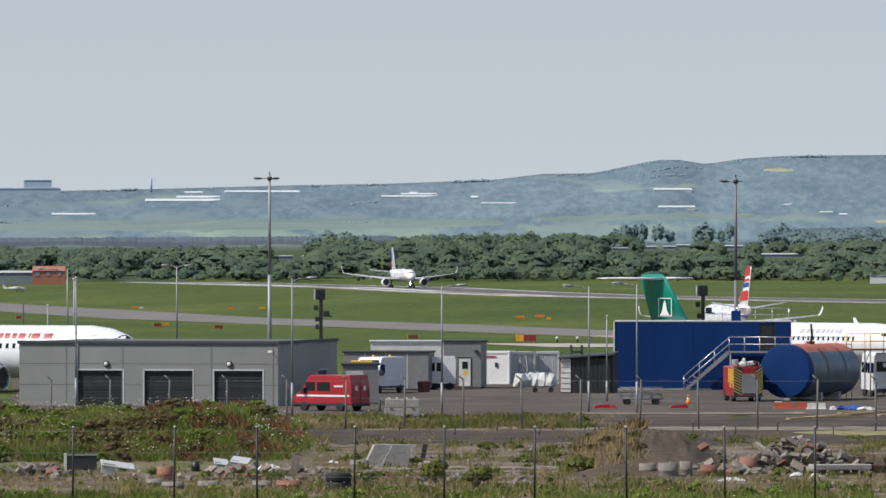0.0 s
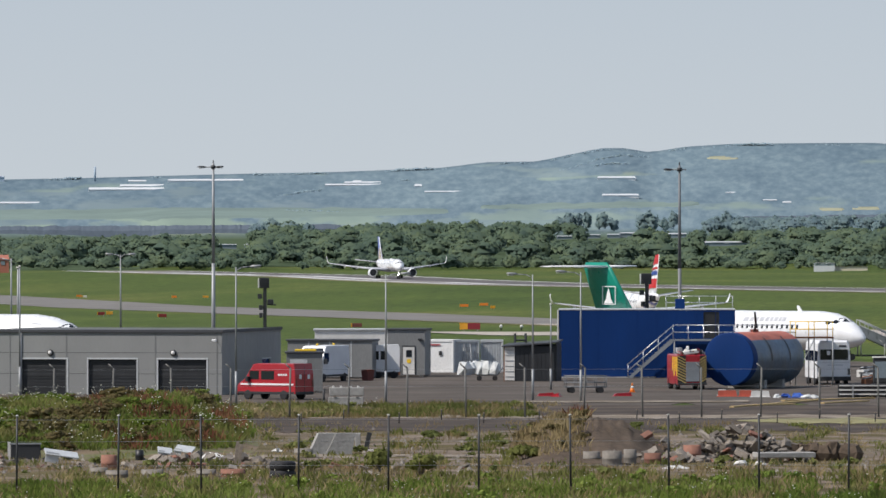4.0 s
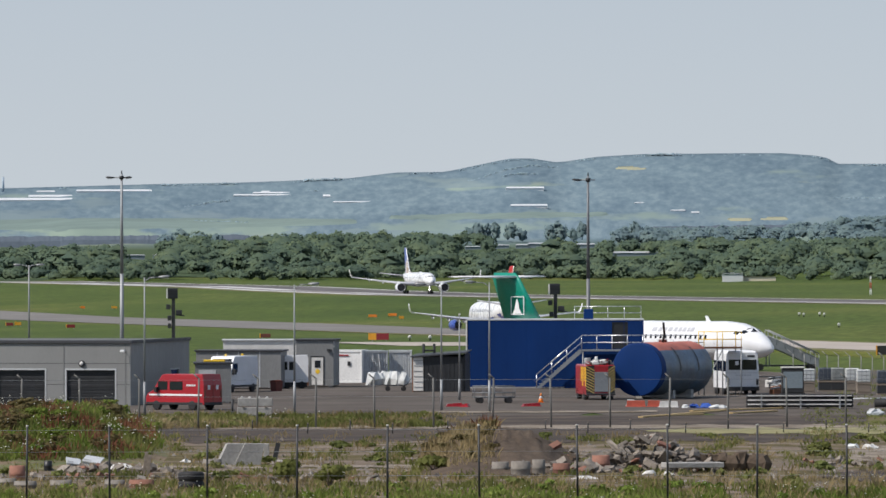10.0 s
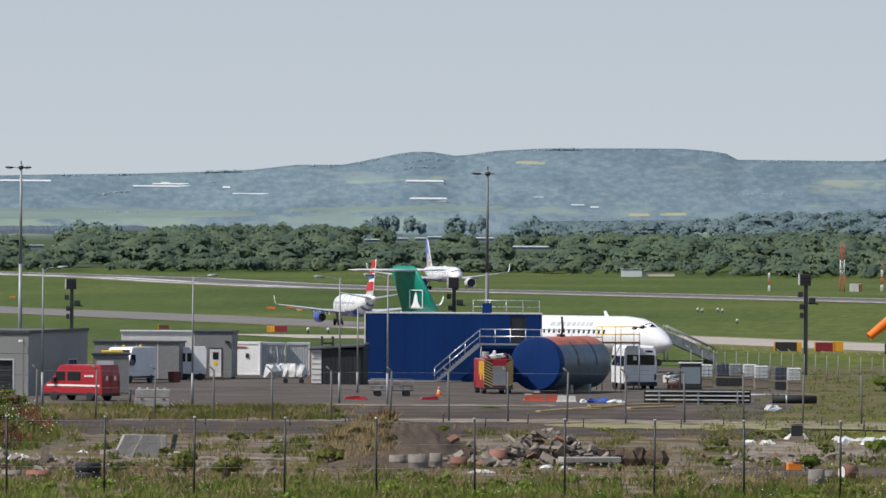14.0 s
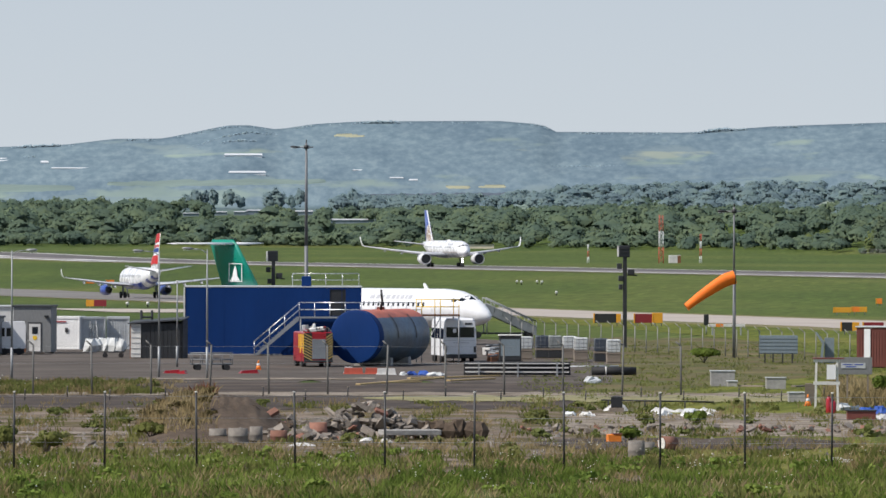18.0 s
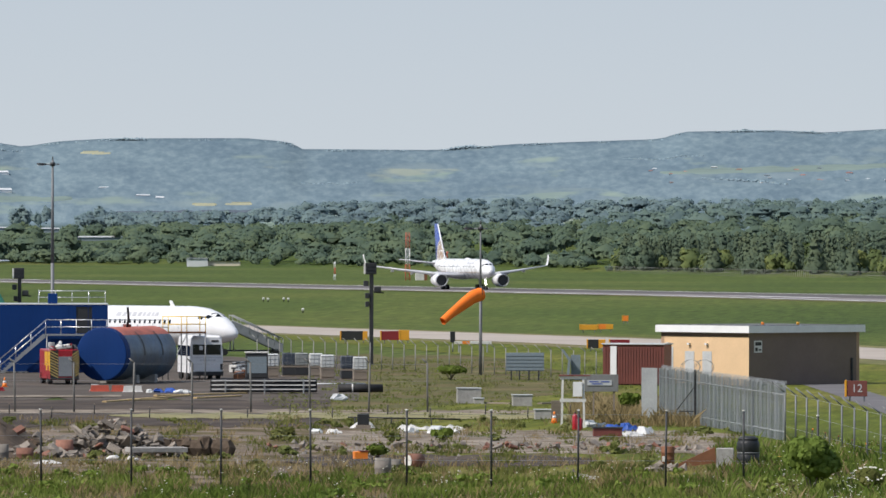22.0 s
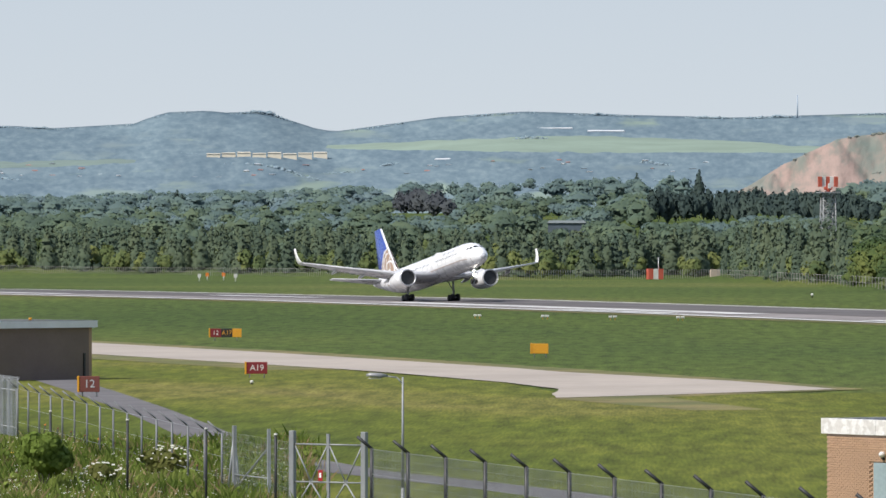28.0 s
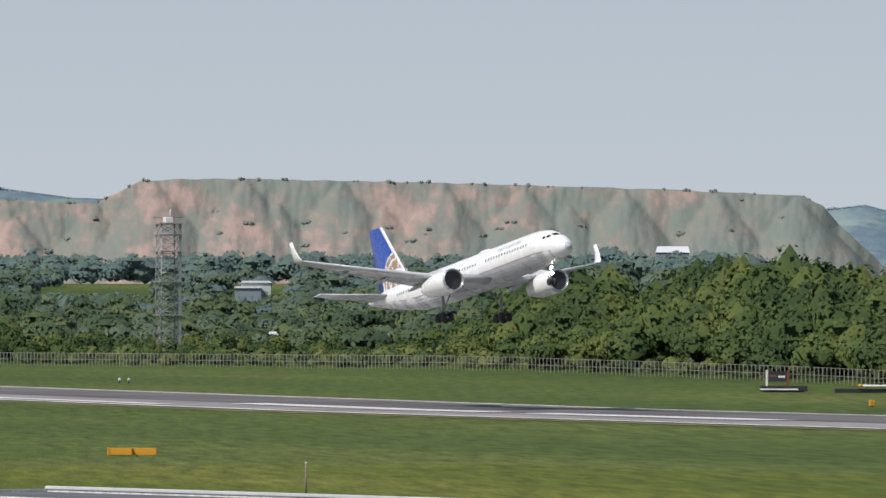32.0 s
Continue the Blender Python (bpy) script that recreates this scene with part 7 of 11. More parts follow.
# ---- white minibus ----
def make_bus():
    p = polar(779, 541)
    b = thing("minibus", "white minibus seen from behind with a wide dark rear window", "minibus", stand_at(p, -90 + 6))
    L, W, H = 6.0, 2.45, 3.25
    rings = []
    for x, q in ((-L / 2, 0.9), (-L / 2 + 0.25, 1.0), (L / 2 - 0.2, 1.0), (L / 2, 0.96)):
        rings.append([(x, -W / 2 * q, 0.5), (x, -W / 2 * q, H * 0.6), (x, -W / 2 * 0.93 * q, H * 0.93 * q), (x, -W / 2 * 0.8 * q, H * q), (x, W / 2 * 0.8 * q, H * q), (x, W / 2 * 0.93 * q, H * 0.93 * q), (x, W / 2 * q, H * 0.6), (x, W / 2 * q, 0.5)])
    part("body", Shape().loft(rings, soft=False), WHITE, b)
    part("rear_window", Shape().box(L / 2, L / 2 + 0.03, -W * 0.42, W * 0.42, 1.85, 2.6), GLASS, b, "wide dark rear window")
    part("window_sticker", Shape().box(L / 2 + 0.03, L / 2 + 0.04, -0.55, -0.3, 2.2, 2.5), WHITE, b)
    part("window_bar", Shape().box(L / 2 + 0.03, L / 2 + 0.05, -0.04, 0.04, 1.85, 2.6), DARK, b)
    part("roof_vent", Shape().box(L / 2 - 0.02, L / 2 + 0.02, W * 0.14, W * 0.36, 2.78, 2.92), DARK, b)
    for y in (-W * 0.47, W * 0.41):
        part("tail_light", Shape().box(L / 2, L / 2 + 0.03, y, y + 0.16, 0.75, 1.2), DARK, b)
    for i in range(6):
        part("door_mark", Shape().box(L / 2 + 0.0, L / 2 + 0.015, -0.5 + i * 0.2, -0.36 + i * 0.2, 1.42, 1.5), BELLY, b)
    part("rear_door_seam", Shape().box(L / 2 - 0.01, L / 2 + 0.012, -W * 0.46, W * 0.46, 1.62, 1.65), PALE, b)
    part("bumper", Shape().box(L / 2 - 0.05, L / 2 + 0.15, -W / 2, W / 2, 0.32, 0.62, 0.04), DARK, b)
    for i in range(4):
        for s_ in (-1, 1):
            y = s_ * W / 2
            part("side_window", Shape().box(-L / 2 + 0.6 + i * 1.35, -L / 2 + 1.75 + i * 1.35, min(y, y + s_ * 0.02), max(y, y + s_ * 0.02), 1.75, 2.5, m=None), GLASS, b)
    for x in (-L / 2 + 1.0, L / 2 - 1.4):
        for y in (-W / 2 + 0.15, W / 2 - 0.15):
            tt, r = Shape(), Shape()
            wheel(tt, r, (x, y, 0.38), 0.38, 0.28)
            wh = part("wheel", tt, BLACK, b)
            part("rim", r, GREYMETAL, wh)


make_bus()
# ---- lamp posts and signal masts ----
LEADPOST = mat("lead_grey_post", (0.17, 0.18, 0.19), 0.6, 0.2, stain=0.2)
HEADM = mat("lamp_housing", (0.3, 0.31, 0.32), 0.45, 0.3, stain=0.15)


def lamp_head(parent, x, y, z, turn, L=0.75, dark=False):
    h = part("lamp_head", Shape().loft([[(xx, -w, zz), (xx, w, zz), (xx, w * 0.7, zz + t), (xx, -w * 0.7, zz + t)] for xx, w, zz, t in ((0, 0.06, 0, 0.08), (L * 0.3, 0.17, -0.03, 0.16), (L * 0.8, 0.18, 0.0, 0.15), (L, 0.1, 0.04, 0.06))]),
             DARK if dark else HEADM, parent, at=pose(x, y, z, 0, 0, turn))
    part("lens", Shape().box(L * 0.3, L * 0.9, -0.14, 0.14, -0.07, -0.035, 0.01), WORN_WHITE, h, "pale lamp glass")
    return h


def lamp_post(u, d, v_top, label, heads, r=0.1, arm=0.8, base_z=None, paint=None, cap=False):
    """heads: turns in degrees (180 points to the left)."""
    p = polar(u, d)
    z0 = land(p.x, p.y) if base_z is None else base_z
    H = height(v_top, d) - z0
    t = thing("lamp_post", label, "lamp post", pose(p.x, p.y, z0), "lamp posts")
    paint = paint or GREYMETAL
    part("pole", Shape().tube((0, 0, 0), (0, 0, H * 0.25), r * 1.25, r * 1.2, 10).tube((0, 0, H * 0.25), (0, 0, H), r, r * 0.6, 10), paint, t)
    for a in heads:
        c, s_ = math.cos(radians(a)), math.sin(radians(a))
        part("arm", Shape().pipe([(0, 0, H - 0.25), (c * arm * 0.4, s_ * arm * 0.4, H - 0.02), (c * arm, s_ * arm, H + 0.02)], r * 0.45, 6), paint, t)
        lamp_head(t, c * arm, s_ * arm, H, a)
    if cap:
        part("top_cap", Shape().tube((0, 0, H), (0, 0, H + 0.12), r * 1.1, n=8), WORN_WHITE, t)
    return t, H


def high_mast(u, d, v_top, label, heads, r=0.2, paint=None):
    p = polar(u, d)
    z0 = land(p.x, p.y)
    H = height(v_top, d) - z0
    t = thing("high_mast_light", label, "floodlight mast", pose(p.x, p.y, z0))
    part("mast", Shape().tube((0, 0, 0), (0, 0, H * 0.5), r, r * 0.8, 12).tube((0, 0, H * 0.5), (0, 0, H), r * 0.8, r * 0.5, 12), paint or GREYMETAL, t)
    part("cross_arm", Shape().tube((-0.9, 0, H - 0.35), (0.55, 0, H - 0.35), 0.05, n=6), GREYMETAL, t)
    part("finial", Shape().tube((0, 0, H), (0, 0, H + 0.25), 0.05, n=6), DARK, t)
    part("top_ring", Shape().tube((0, 0, H - 0.5), (0, 0, H - 0.2), 0.2, n=10), DARK, t)
    for x in heads:
        lamp_head(t, x, 0, H - 0.4, 180 if x < 0 else 0, 0.8, dark=True)
    return t


high_mast(-307, 640, 132, "tall galvanised floodlight mast behind the garage", (-0.6, 0.1))
high_mast(518, 595, 127, "tall dark floodlight mast behind the blue building", (-0.5,), 0.18, LEADPOST)
high_mast(1275, 560, 15, "floodlight mast beside the windsock", (-0.5,), 0.12, LEADPOST)
lamp_post(-471, 640, -30, "double-headed grey lamp post behind the garage", (180, 0), 0.09, 0.6)
lamp_post(-699, 620, -100, "short lamp post with a round head", (), 0.07, cap=True)
lamp_post(-664, 640, -36, "lamp post with its head on a short arm", (180,), 0.1, 2.0)
lamp_post(-652, 630, -54, "tall grey post near the garage", (), 0.14, cap=True)
lamp_post(-649, 490, -52, "slim lamp post in front of the garage", (), 0.07, cap=True)
lamp_post(-742, 560, -97, "thin black steel post by the garage", (), 0.06, paint=DARK)
lamp_post(-267, 470, -52, "slim lamp post with one flat head beside the garage", (0,), 0.07, 0.9)
lamp_post(-2, 478, -65, "slim pale lamp post with one flat head on the yard", (0,), 0.07, 0.9)
lamp_post(258, 485, -66, "slim lamp post with its head turned inwards", (180,), 0.07, 1.0)
lamp_post(343, 480, -62, "slim lamp post before the blue building", (180,), 0.07, 0.9)
lamp_post(290, 520, -120, "thin post with an orange obstacle light", (), 0.07, cap=True)
lamp_post(2495, 262, -262, "slim lamp post inside the boundary fence", (170,), 0.06, 0.55)
lamp_post(4062, 215, -338, "thin aerial rod on the hut roof", (), 0.012, base_z=4.2)


def signal_mast(u, d, v_top, label, base_z=None):
    """A dark pole with stacked signal boxes, as stand guidance carries."""
    p = polar(u, d)
    z0 = land(p.x, p.y) if base_z is None else base_z
    H = height(v_top, d) - z0
    t = thing("guidance_mast", label, "signal mast", pose(p.x, p.y, z0), "guidance masts")
    part("pole", Shape().box(-0.16, 0.16, -0.16, 0.16, 0, H - 0.2, 0.03), DARK, t)
    b = part("sign_box", Shape().box(-0.5, 0.4, -0.2, 0.2, H - 0.95, H, 0.04), DARK, t, "dark lamp box with a pale end")
    part("box_end", Shape().box(-0.62, -0.5, -0.22, 0.18, H - 0.9, H - 0.05, 0.01), WORN_WHITE, b)
    for i in range(3):
        part("louvre", Shape().box(-0.45, 0.36, -0.27, -0.2, H - 0.9 + i * 0.3, H - 0.72 + i * 0.3), SHUTTER, b)
    for x, z, w in ((-0.45, H - 1.9, 0.4), (-0.35, H - 2.9, 0.35), (0.5, H - 2.4, 0.55), (-0.35, H - 3.6, 0.3)):
        part("lamp_unit", Shape().box(x - w / 2, x + w / 2, -0.25, 0.2, z, z + 0.45, 0.04), DARK, t)
    part("camera_arm", Shape().tube((0.2, 0, H - 2.4), (1.0, -0.1, H - 2.45), 0.06, n=6), DARK, t)
    return t


signal_mast(-216, 660, -71, "dark guidance mast with stacked lamps behind the garage")
signal_mast(1082, 600, -54, "dark guidance mast with stacked lamps near the taxiway")
signal_mast(460, 640, -64, "dark guidance mast with stacked lamps behind the blue building")


# ---- windsock ----
def make_windsock():
    p = polar(1277, 557)
    t = thing("windsock_mast", "slim steel mast carrying an orange windsock", "windsock", stand_at(p))
    zt = height(-107, 557)
    part("mast", Shape().tube((0, 0, 0), (0, 0, zt + 0.5), 0.05, 0.05, 8), LEADPOST, t)
    part("hoop", Shape().pipe([(0, 0.52 * math.cos(k * math.pi / 6), zt - 0.1 + 0.52 * math.sin(k * math.pi / 6)) for k in range(13)], 0.03, 5), DARK, t)
    ps = [(0, 0), (-0.7, -0.22), (-1.35, -0.62), (-2.0, -1.08), (-2.6, -1.52), (-3.15, -1.95), (-3.65, -2.35)]
    rs = [0.52, 0.5, 0.46, 0.41, 0.36, 0.32, 0.3]
    rings = []
    n = 16
    for i, ((x, z), r) in enumerate(zip(ps, rs)):
        a, b = ps[max(0, i - 1)], ps[min(len(ps) - 1, i + 1)]
        w = Vector((b[0] - a[0], 0, b[1] - a[1])).normalized()
        up = Vector((-w.z, 0, w.x))
        ring = []
        for k in range(n):
            q = 2 * math.pi * k / n
            rr = r * (1 + 0.05 * math.sin(3 * q + i))
            ring.append(Vector((x, 0, z)) + up * (rr * math.cos(q)) + Vector((0, 1, 0)) * (rr * 0.9 * math.sin(q)))
        rings.append(ring)
    sleeve = part("sleeve", Shape().loft(rings, caps=False), SOCK, t, "orange cloth windsock, drooping", at=pose(-0.05, 0, zt - 0.1))
    return sleeve


sock_sleeve = make_windsock()
p = polar(1290, 530)
t = thing("barrier_bar", "white and red bar on two trestles below the windsock", "barrier", stand_at(spot(1262, -213)))
part("bar", Shape().box(-1.7, 1.7, -0.06, 0.06, 0.8, 1.05, 0.02), WORN_WHITE, t)
part("red_end", Shape().box(-1.0, -0.3, -0.07, 0.07, 0.79, 1.06, 0.02), ORANGE, t)
for x in (-1.3, 1.3):
    part("leg", Shape().box(x - 0.04, x + 0.04, -0.3, 0.3, 0, 0.8), GREYMETAL, t)
t = thing("signal_head", "small black traffic signal on a post", "signal", stand_at(spot(1226, -212)))
part("post", Shape().tube((0, 0, 0), (0, 0, 0.9), 0.06, n=8), GREYMETAL, t)
part("box", Shape().box(-0.22, 0.22, -0.15, 0.15, 0.9, 1.9, 0.04), SHUTTER, t)


# ---- lattice masts ----
def lattice(name, label, cat_, p, H, w0, w1, bays, paints, r=0.06):
    t = thing(name, label, cat_, pose(p.x, p.y, land(p.x, p.y)))
    k = len(paints)
    for b in range(k):
        za, zb = H * b / k, H * (b + 1) / k
        s = Shape()
        for sx in (-1, 1):
            for sy in (-1, 1):
                wa, wb = w0 + (w1 - w0) * za / H, w0 + (w1 - w0) * zb / H
                s.tube((sx * wa / 2, sy * wa / 2, za), (sx * wb / 2, sy * wb / 2, zb), r, n=5)
        nb = max(1, bays // k)
        for i in range(nb):
            z0, z1 = za + (zb - za) * i / nb, za + (zb - za) * (i + 1) / nb
            a, c = (w0 + (w1 - w0) * z0 / H) / 2, (w0 + (w1 - w0) * z1 / H) / 2
            for q in range(4):
                cs = [(-1, -1), (1, -1), (1, 1), (-1, 1)]
                (x0, y0), (x1, y1) = cs[q], cs[(q + 1) % 4]
                s.tube((x0 * a, y0 * a, z0), (x1 * c, y1 * c, z1), r * 0.6, n=4)
                s.tube((x1 * a, y1 * a, z0), (x0 * c, y0 * c, z1), r * 0.6, n=4)
                s.tube((x0 * c, y0 * c, z1), (x1 * c, y1 * c, z1), r * 0.6, n=4)
        part("lattice_section", s, paints[b], t)
    return t


MASTRED = mat("mast_red", (0.5, 0.1, 0.06), 0.6, stain=0.15)


def far_spot(u, d):
    return polar(u, d)


lattice("radio_mast", "red and white lattice radio mast before the woods", "mast", far_spot(1146, 2050), 13.4, 1.3, 1.0, 9, (MASTRED, WHITE, MASTRED), 0.07)
lattice("radio_mast", "short slender red and white mast", "mast", far_spot(1216, 2050), 8.2, 0.6, 0.3, 8, (WHITE, MASTRED, WHITE, MASTRED), 0.06)
lattice("radio_mast", "small red and white pole by the runway", "mast", far_spot(1017, 2050), 5.2, 0.5, 0.3, 6, (WHITE, MASTRED, WHITE), 0.06)
t = lattice("radar_tower", "steel lattice tower with a red and white radar head", "radar tower", far_spot(3247, 1640), 17.0, 3.4, 2.6, 10, (GREYMETAL,), 0.13)
part("platform", Shape().box(-2.2, 2.2, -2.2, 2.2, 17.0, 17.3), GREYMETAL, t)
radar_head = part("radar_head", Shape().tube((0, 0, 0), (0, 0, 0.5), 0.5, n=10).box(-0.9, 0.9, -0.5, 0.5, 0.45, 1.1, 0.1).box(-0.25, 0.25, -1.5, -0.4, 0.5, 0.75, 0.04), MASTRED, t, "red turning radar head", at=pose(0, 0, 17.3))
for i, mt in enumerate((MASTRED, WORN_WHITE, MASTRED, WORN_WHITE, MASTRED)):
    x0, x1 = -2.3 + i * 0.92, -2.3 + (i + 1) * 0.92
    bow = lambda x: 0.25 - 0.1 * x * x
    part("reflector_panel", Shape().box(x0, x1, bow((x0 + x1) / 2), bow((x0 + x1) / 2) + 0.3, 1.1, 3.4, 0.03), mt, radar_head)
part("feed_horn", Shape().box(-0.35, 0.35, -1.6, -1.2, 0.75, 1.9, 0.05), WORN_WHITE, radar_head)
t = lattice("lattice_tower", "tall grey lattice tower with a top platform", "tower", far_spot(3768, 1330), 24.5, 3.6, 3.4, 14, (GREYMETAL,), 0.09)
for z in (8, 14, 19.5, 22.5, 24.5):
    part("platform", Shape().box(-2.2, 2.2, -2.2, 2.2, z, z + 0.2), GREYMETAL, t)
part("mast_head", Shape().box(-0.8, 0.8, -0.8, 0.8, 24.7, 25.8, 0.15), WORN_WHITE, t, "white equipment housing")
part("antenna", Shape().tube((0.4, 0, 25.8), (0.4, 0, 27.2), 0.08, n=6), WHITE, t)
part("railing", Shape().pipe([(-2.2, -2.2, 25.8), (2.2, -2.2, 25.8), (2.2, 2.2, 25.8), (-2.2, 2.2, 25.8), (-2.2, -2.2, 25.8)], 0.05, 5), GREYMETAL, t)
part("ladder", Shape().box(1.5, 2.0, -1.9, -1.8, 0, 24.5), GREYMETAL, t)


# ---- airfield signs ----
def airsign(u, v, w, h, panels, label, turn=None, legs=0.35):
    """panels: (material, share of the width, text, text material)."""
    p = spot(u, v)
    face = -math.degrees(u / UNIT) if turn is None else turn
    t = thing("taxiway_sign", label, "airfield sign", pose(p.x, p.y, p.z, 0, 0, face), "airfield signs")
    x = -w / 2
    for i, (mt, share, text, tm) in enumerate(panels):
        ww = w * share
        b = part("panel", Shape().box(x, x + ww, -0.12, 0.12, legs, legs + h, 0.02), mt, t)
        if text:
            words("lettering", text, h * 0.72, tm, b, pose(x + ww / 2, -0.135, legs + h / 2))
        x += ww
    part("end_cap", Shape().box(-w / 2 - 0.14, -w / 2, -0.16, 0.16, legs - 0.03, legs + h + 0.03, 0.02), SIGNYEL, t, "yellow end cap")
    for xx in (-w * 0.35, w * 0.35):
        part("leg", Shape().tube((xx, 0, 0), (xx, 0, legs), 0.05, n=6), GREYMETAL, t)
    return t


airsign(2237, -265, 1.5, 0.85, [(AIRRED, 1.0, "A19", WORN_WHITE)], "red airfield sign with white lettering beside the taxiway")
airsign(1941, -298, 1.3, 1.0, [(REDOX, 1.0, "12", PALE)], "red airfield sign behind the boundary fence")
airsign(2182, -198, 3.1, 0.85, [(AIRRED, 0.35, "12", WORN_WHITE), (SIGNBLK, 0.36, "A17", SIGNYEL), (SIGNYEL, 0.29, "", None)], "red, black and yellow airfield sign beside the taxiway")
airsign(2738, -228, 1.4, 0.85, [(SIGNYEL, 1.0, "", None)], "orange-yellow back of an airfield sign")
for u in (3685, 3728):
    airsign(u, -271, 1.6, 0.5, [(SIGNYEL, 1.0, "", None)], "low orange marker board on the grass", legs=0.1)
airsign(148, -168, 2.4, 0.8, [(SIGNYEL, 0.35, "", None), (AIRRED, 0.65, "", None)], "red and yellow airfield sign behind the cabins")
for u, v, w, mt in ((-505, -139, 1.4, AIRRED), (-490, -138, 1.2, SIGNYEL), (-397, -143, 1.6, AIRRED), (-544, -106, 1.5, ORANGE), (-534, -107, 1.2, WORN_WHITE), (-376, -108, 1.4, ORANGE), (-320, -108, 1.6, SIGNYEL),
                    (137, -125, 2.0, ORANGE), (172, -123, 2.0, ORANGE), (188, -128, 1.0, SIGNYEL), (-53, -162, 1.6, REDOX), (-750, -124, 1.2, AIRRED)):
    airsign(u, v, w * 0.8, 0.5, [(mt, 1.0, "", None)], "small coloured airfield marker board", legs=0.25)
airsign(1052, -197, 2.6, 0.9, [(SIGNBLK, 0.82, "", None), (SIGNYEL, 0.18, "", None)], "black and yellow airfield sign before the taxiway")
airsign(1117, -197, 1.9, 0.9, [(AIRRED, 1.0, "", None)], "red airfield sign before the taxiway")
airsign(1141, -197, 0.9, 1.0, [(SIGNYEL, 1.0, "", None)], "yellow marker box before the taxiway")
airsign(1467, -177, 1.9, 0.6, [(SIGNYEL, 1.0, "", None)], "long yellow marker board on the grass")
airsign(1497, -176, 1.7, 0.6, [(ORANGE, 0.5, "", None), (SIGNYEL, 0.5, "", None)], "long orange and yellow marker board")
airsign(1532, -161, 0.7, 0.7, [(ORANGE, 1.0, "", None)], "small orange marker board")
airsign(1481, -211, 1.6, 0.8, [(SIGNBLK, 0.6, "", None), (SIGNYEL, 0.4, "", None)], "black and yellow airfield sign behind the shed")
airsign(1522, -211, 1.8, 0.8, [(AIRRED, 1.0, "", None)], "red airfield sign behind the shed")
# twin elevated lights beside the runway
for i in range(4):
    for du in (-4, 4):
        p = spot(2627 + i * 119.7 + du, -159 - i * 1.2)
        t = thing("approach_light", "small white elevated light on the grass", "airfield light", stand_at(p), "airfield lights")
        part("stem", Shape().tube((0, 0, 0), (0, 0, 0.3), 0.05, n=6), SIGNYEL, t)
        part("lamp", Shape().box(-0.22, 0.22, -0.15, 0.15, 0.3, 0.55, 0.05), WORN_WHITE, t)
for u, v in ((891, -123), (899, -124), (927, -123), (935, -124), (961, -143), (3219, -122), (3683, -142), (3699, -142), (202, -165), (238, -165)):
    p = spot(u, v)
    t = thing("edge_light", "small white and black edge light", "airfield light", stand_at(p), "airfield lights")
    part("stem", Shape().tube((0, 0, 0), (0, 0, 0.35), 0.1, n=6), SIGNBLK, t)
    part("lamp", Shape().spin([(0.2, 0.35), (0.22, 0.6), (0.1, 0.75)], 8), WORN_WHITE, t)
p = spot(2228, -276)
t = thing("edge_light", "small white taxiway light with a black foot", "airfield light", stand_at(p), "airfield lights")
part("stem", Shape().tube((0, 0, 0), (0, 0, 0.12), 0.1, n=6), SIGNBLK, t)
part("lamp", Shape().spin([(0.12, 0.12), (0.13, 0.26), (0.05, 0.32)], 8), WORN_WHITE, t)

# cabins and lights beyond the runway
p = polar(2941, 1815)
t = thing("glidepath_cabin", "orange and white equipment cabin beyond the runway", "cabin", stand_at(p))
for i, mt in enumerate((MASTRED, WORN_WHITE, MASTRED)):
    part("wall_panel", Shape().box(-1.9 + i * 1.27, -1.9 + (i + 1) * 1.27, -1.2, 1.2, 0.1, 2.7, 0.03), mt, t)
part("mast", Shape().tube((0.9, 0, 2.7), (0.9, 0, 5.4), 0.1, n=6), WHITE, t)
TANBOX = mat("pale_tan_cabin", (0.5, 0.42, 0.34), 0.7, stain=0.12)
p = polar(3047, 1870)
t = thing("equipment_box", "small pale tan equipment box near the fence", "cabin", stand_at(p))
part("body", Shape().box(-1.2, 1.2, -0.6, 0.6, 0.5, 2.4, 0.05), TANBOX, t)
part("stand", Shape().box(-1.0, 1.0, -0.4, 0.4, 0, 0.5), GREYMETAL, t)
p = polar(1170, 2040)
t = thing("localiser_cabin", "small white and brown equipment cabin", "cabin", stand_at(p))
part("body", Shape().box(-1.6, 1.6, -1, 1, 0.1, 2.3, 0.04), WORN_WHITE, t)
part("side_panel", Shape().box(0.7, 1.62, -1.02, 1.02, 0.1, 2.2), RUSTBROWN, t)
for u, v, paint in ((2149, -91, ORANGE), (2178, -91, ORANGE), (2135, -93, WORN_WHITE), (2199, -93, WORN_WHITE)):
    p = spot(u, v)
    t = thing("marker_post", "small orange marker post beyond the runway" if paint is ORANGE else "small white marker post beyond the runway", "marker", stand_at(p), "marker posts")
    part("post", Shape().tube((0, 0, 0), (0, 0, 1.3), 0.12, n=6), WORN_WHITE, t)
    part("board", Shape().box(-0.4, 0.4, -0.1, 0.1, 0.9, 1.8, 0.04), paint, t)
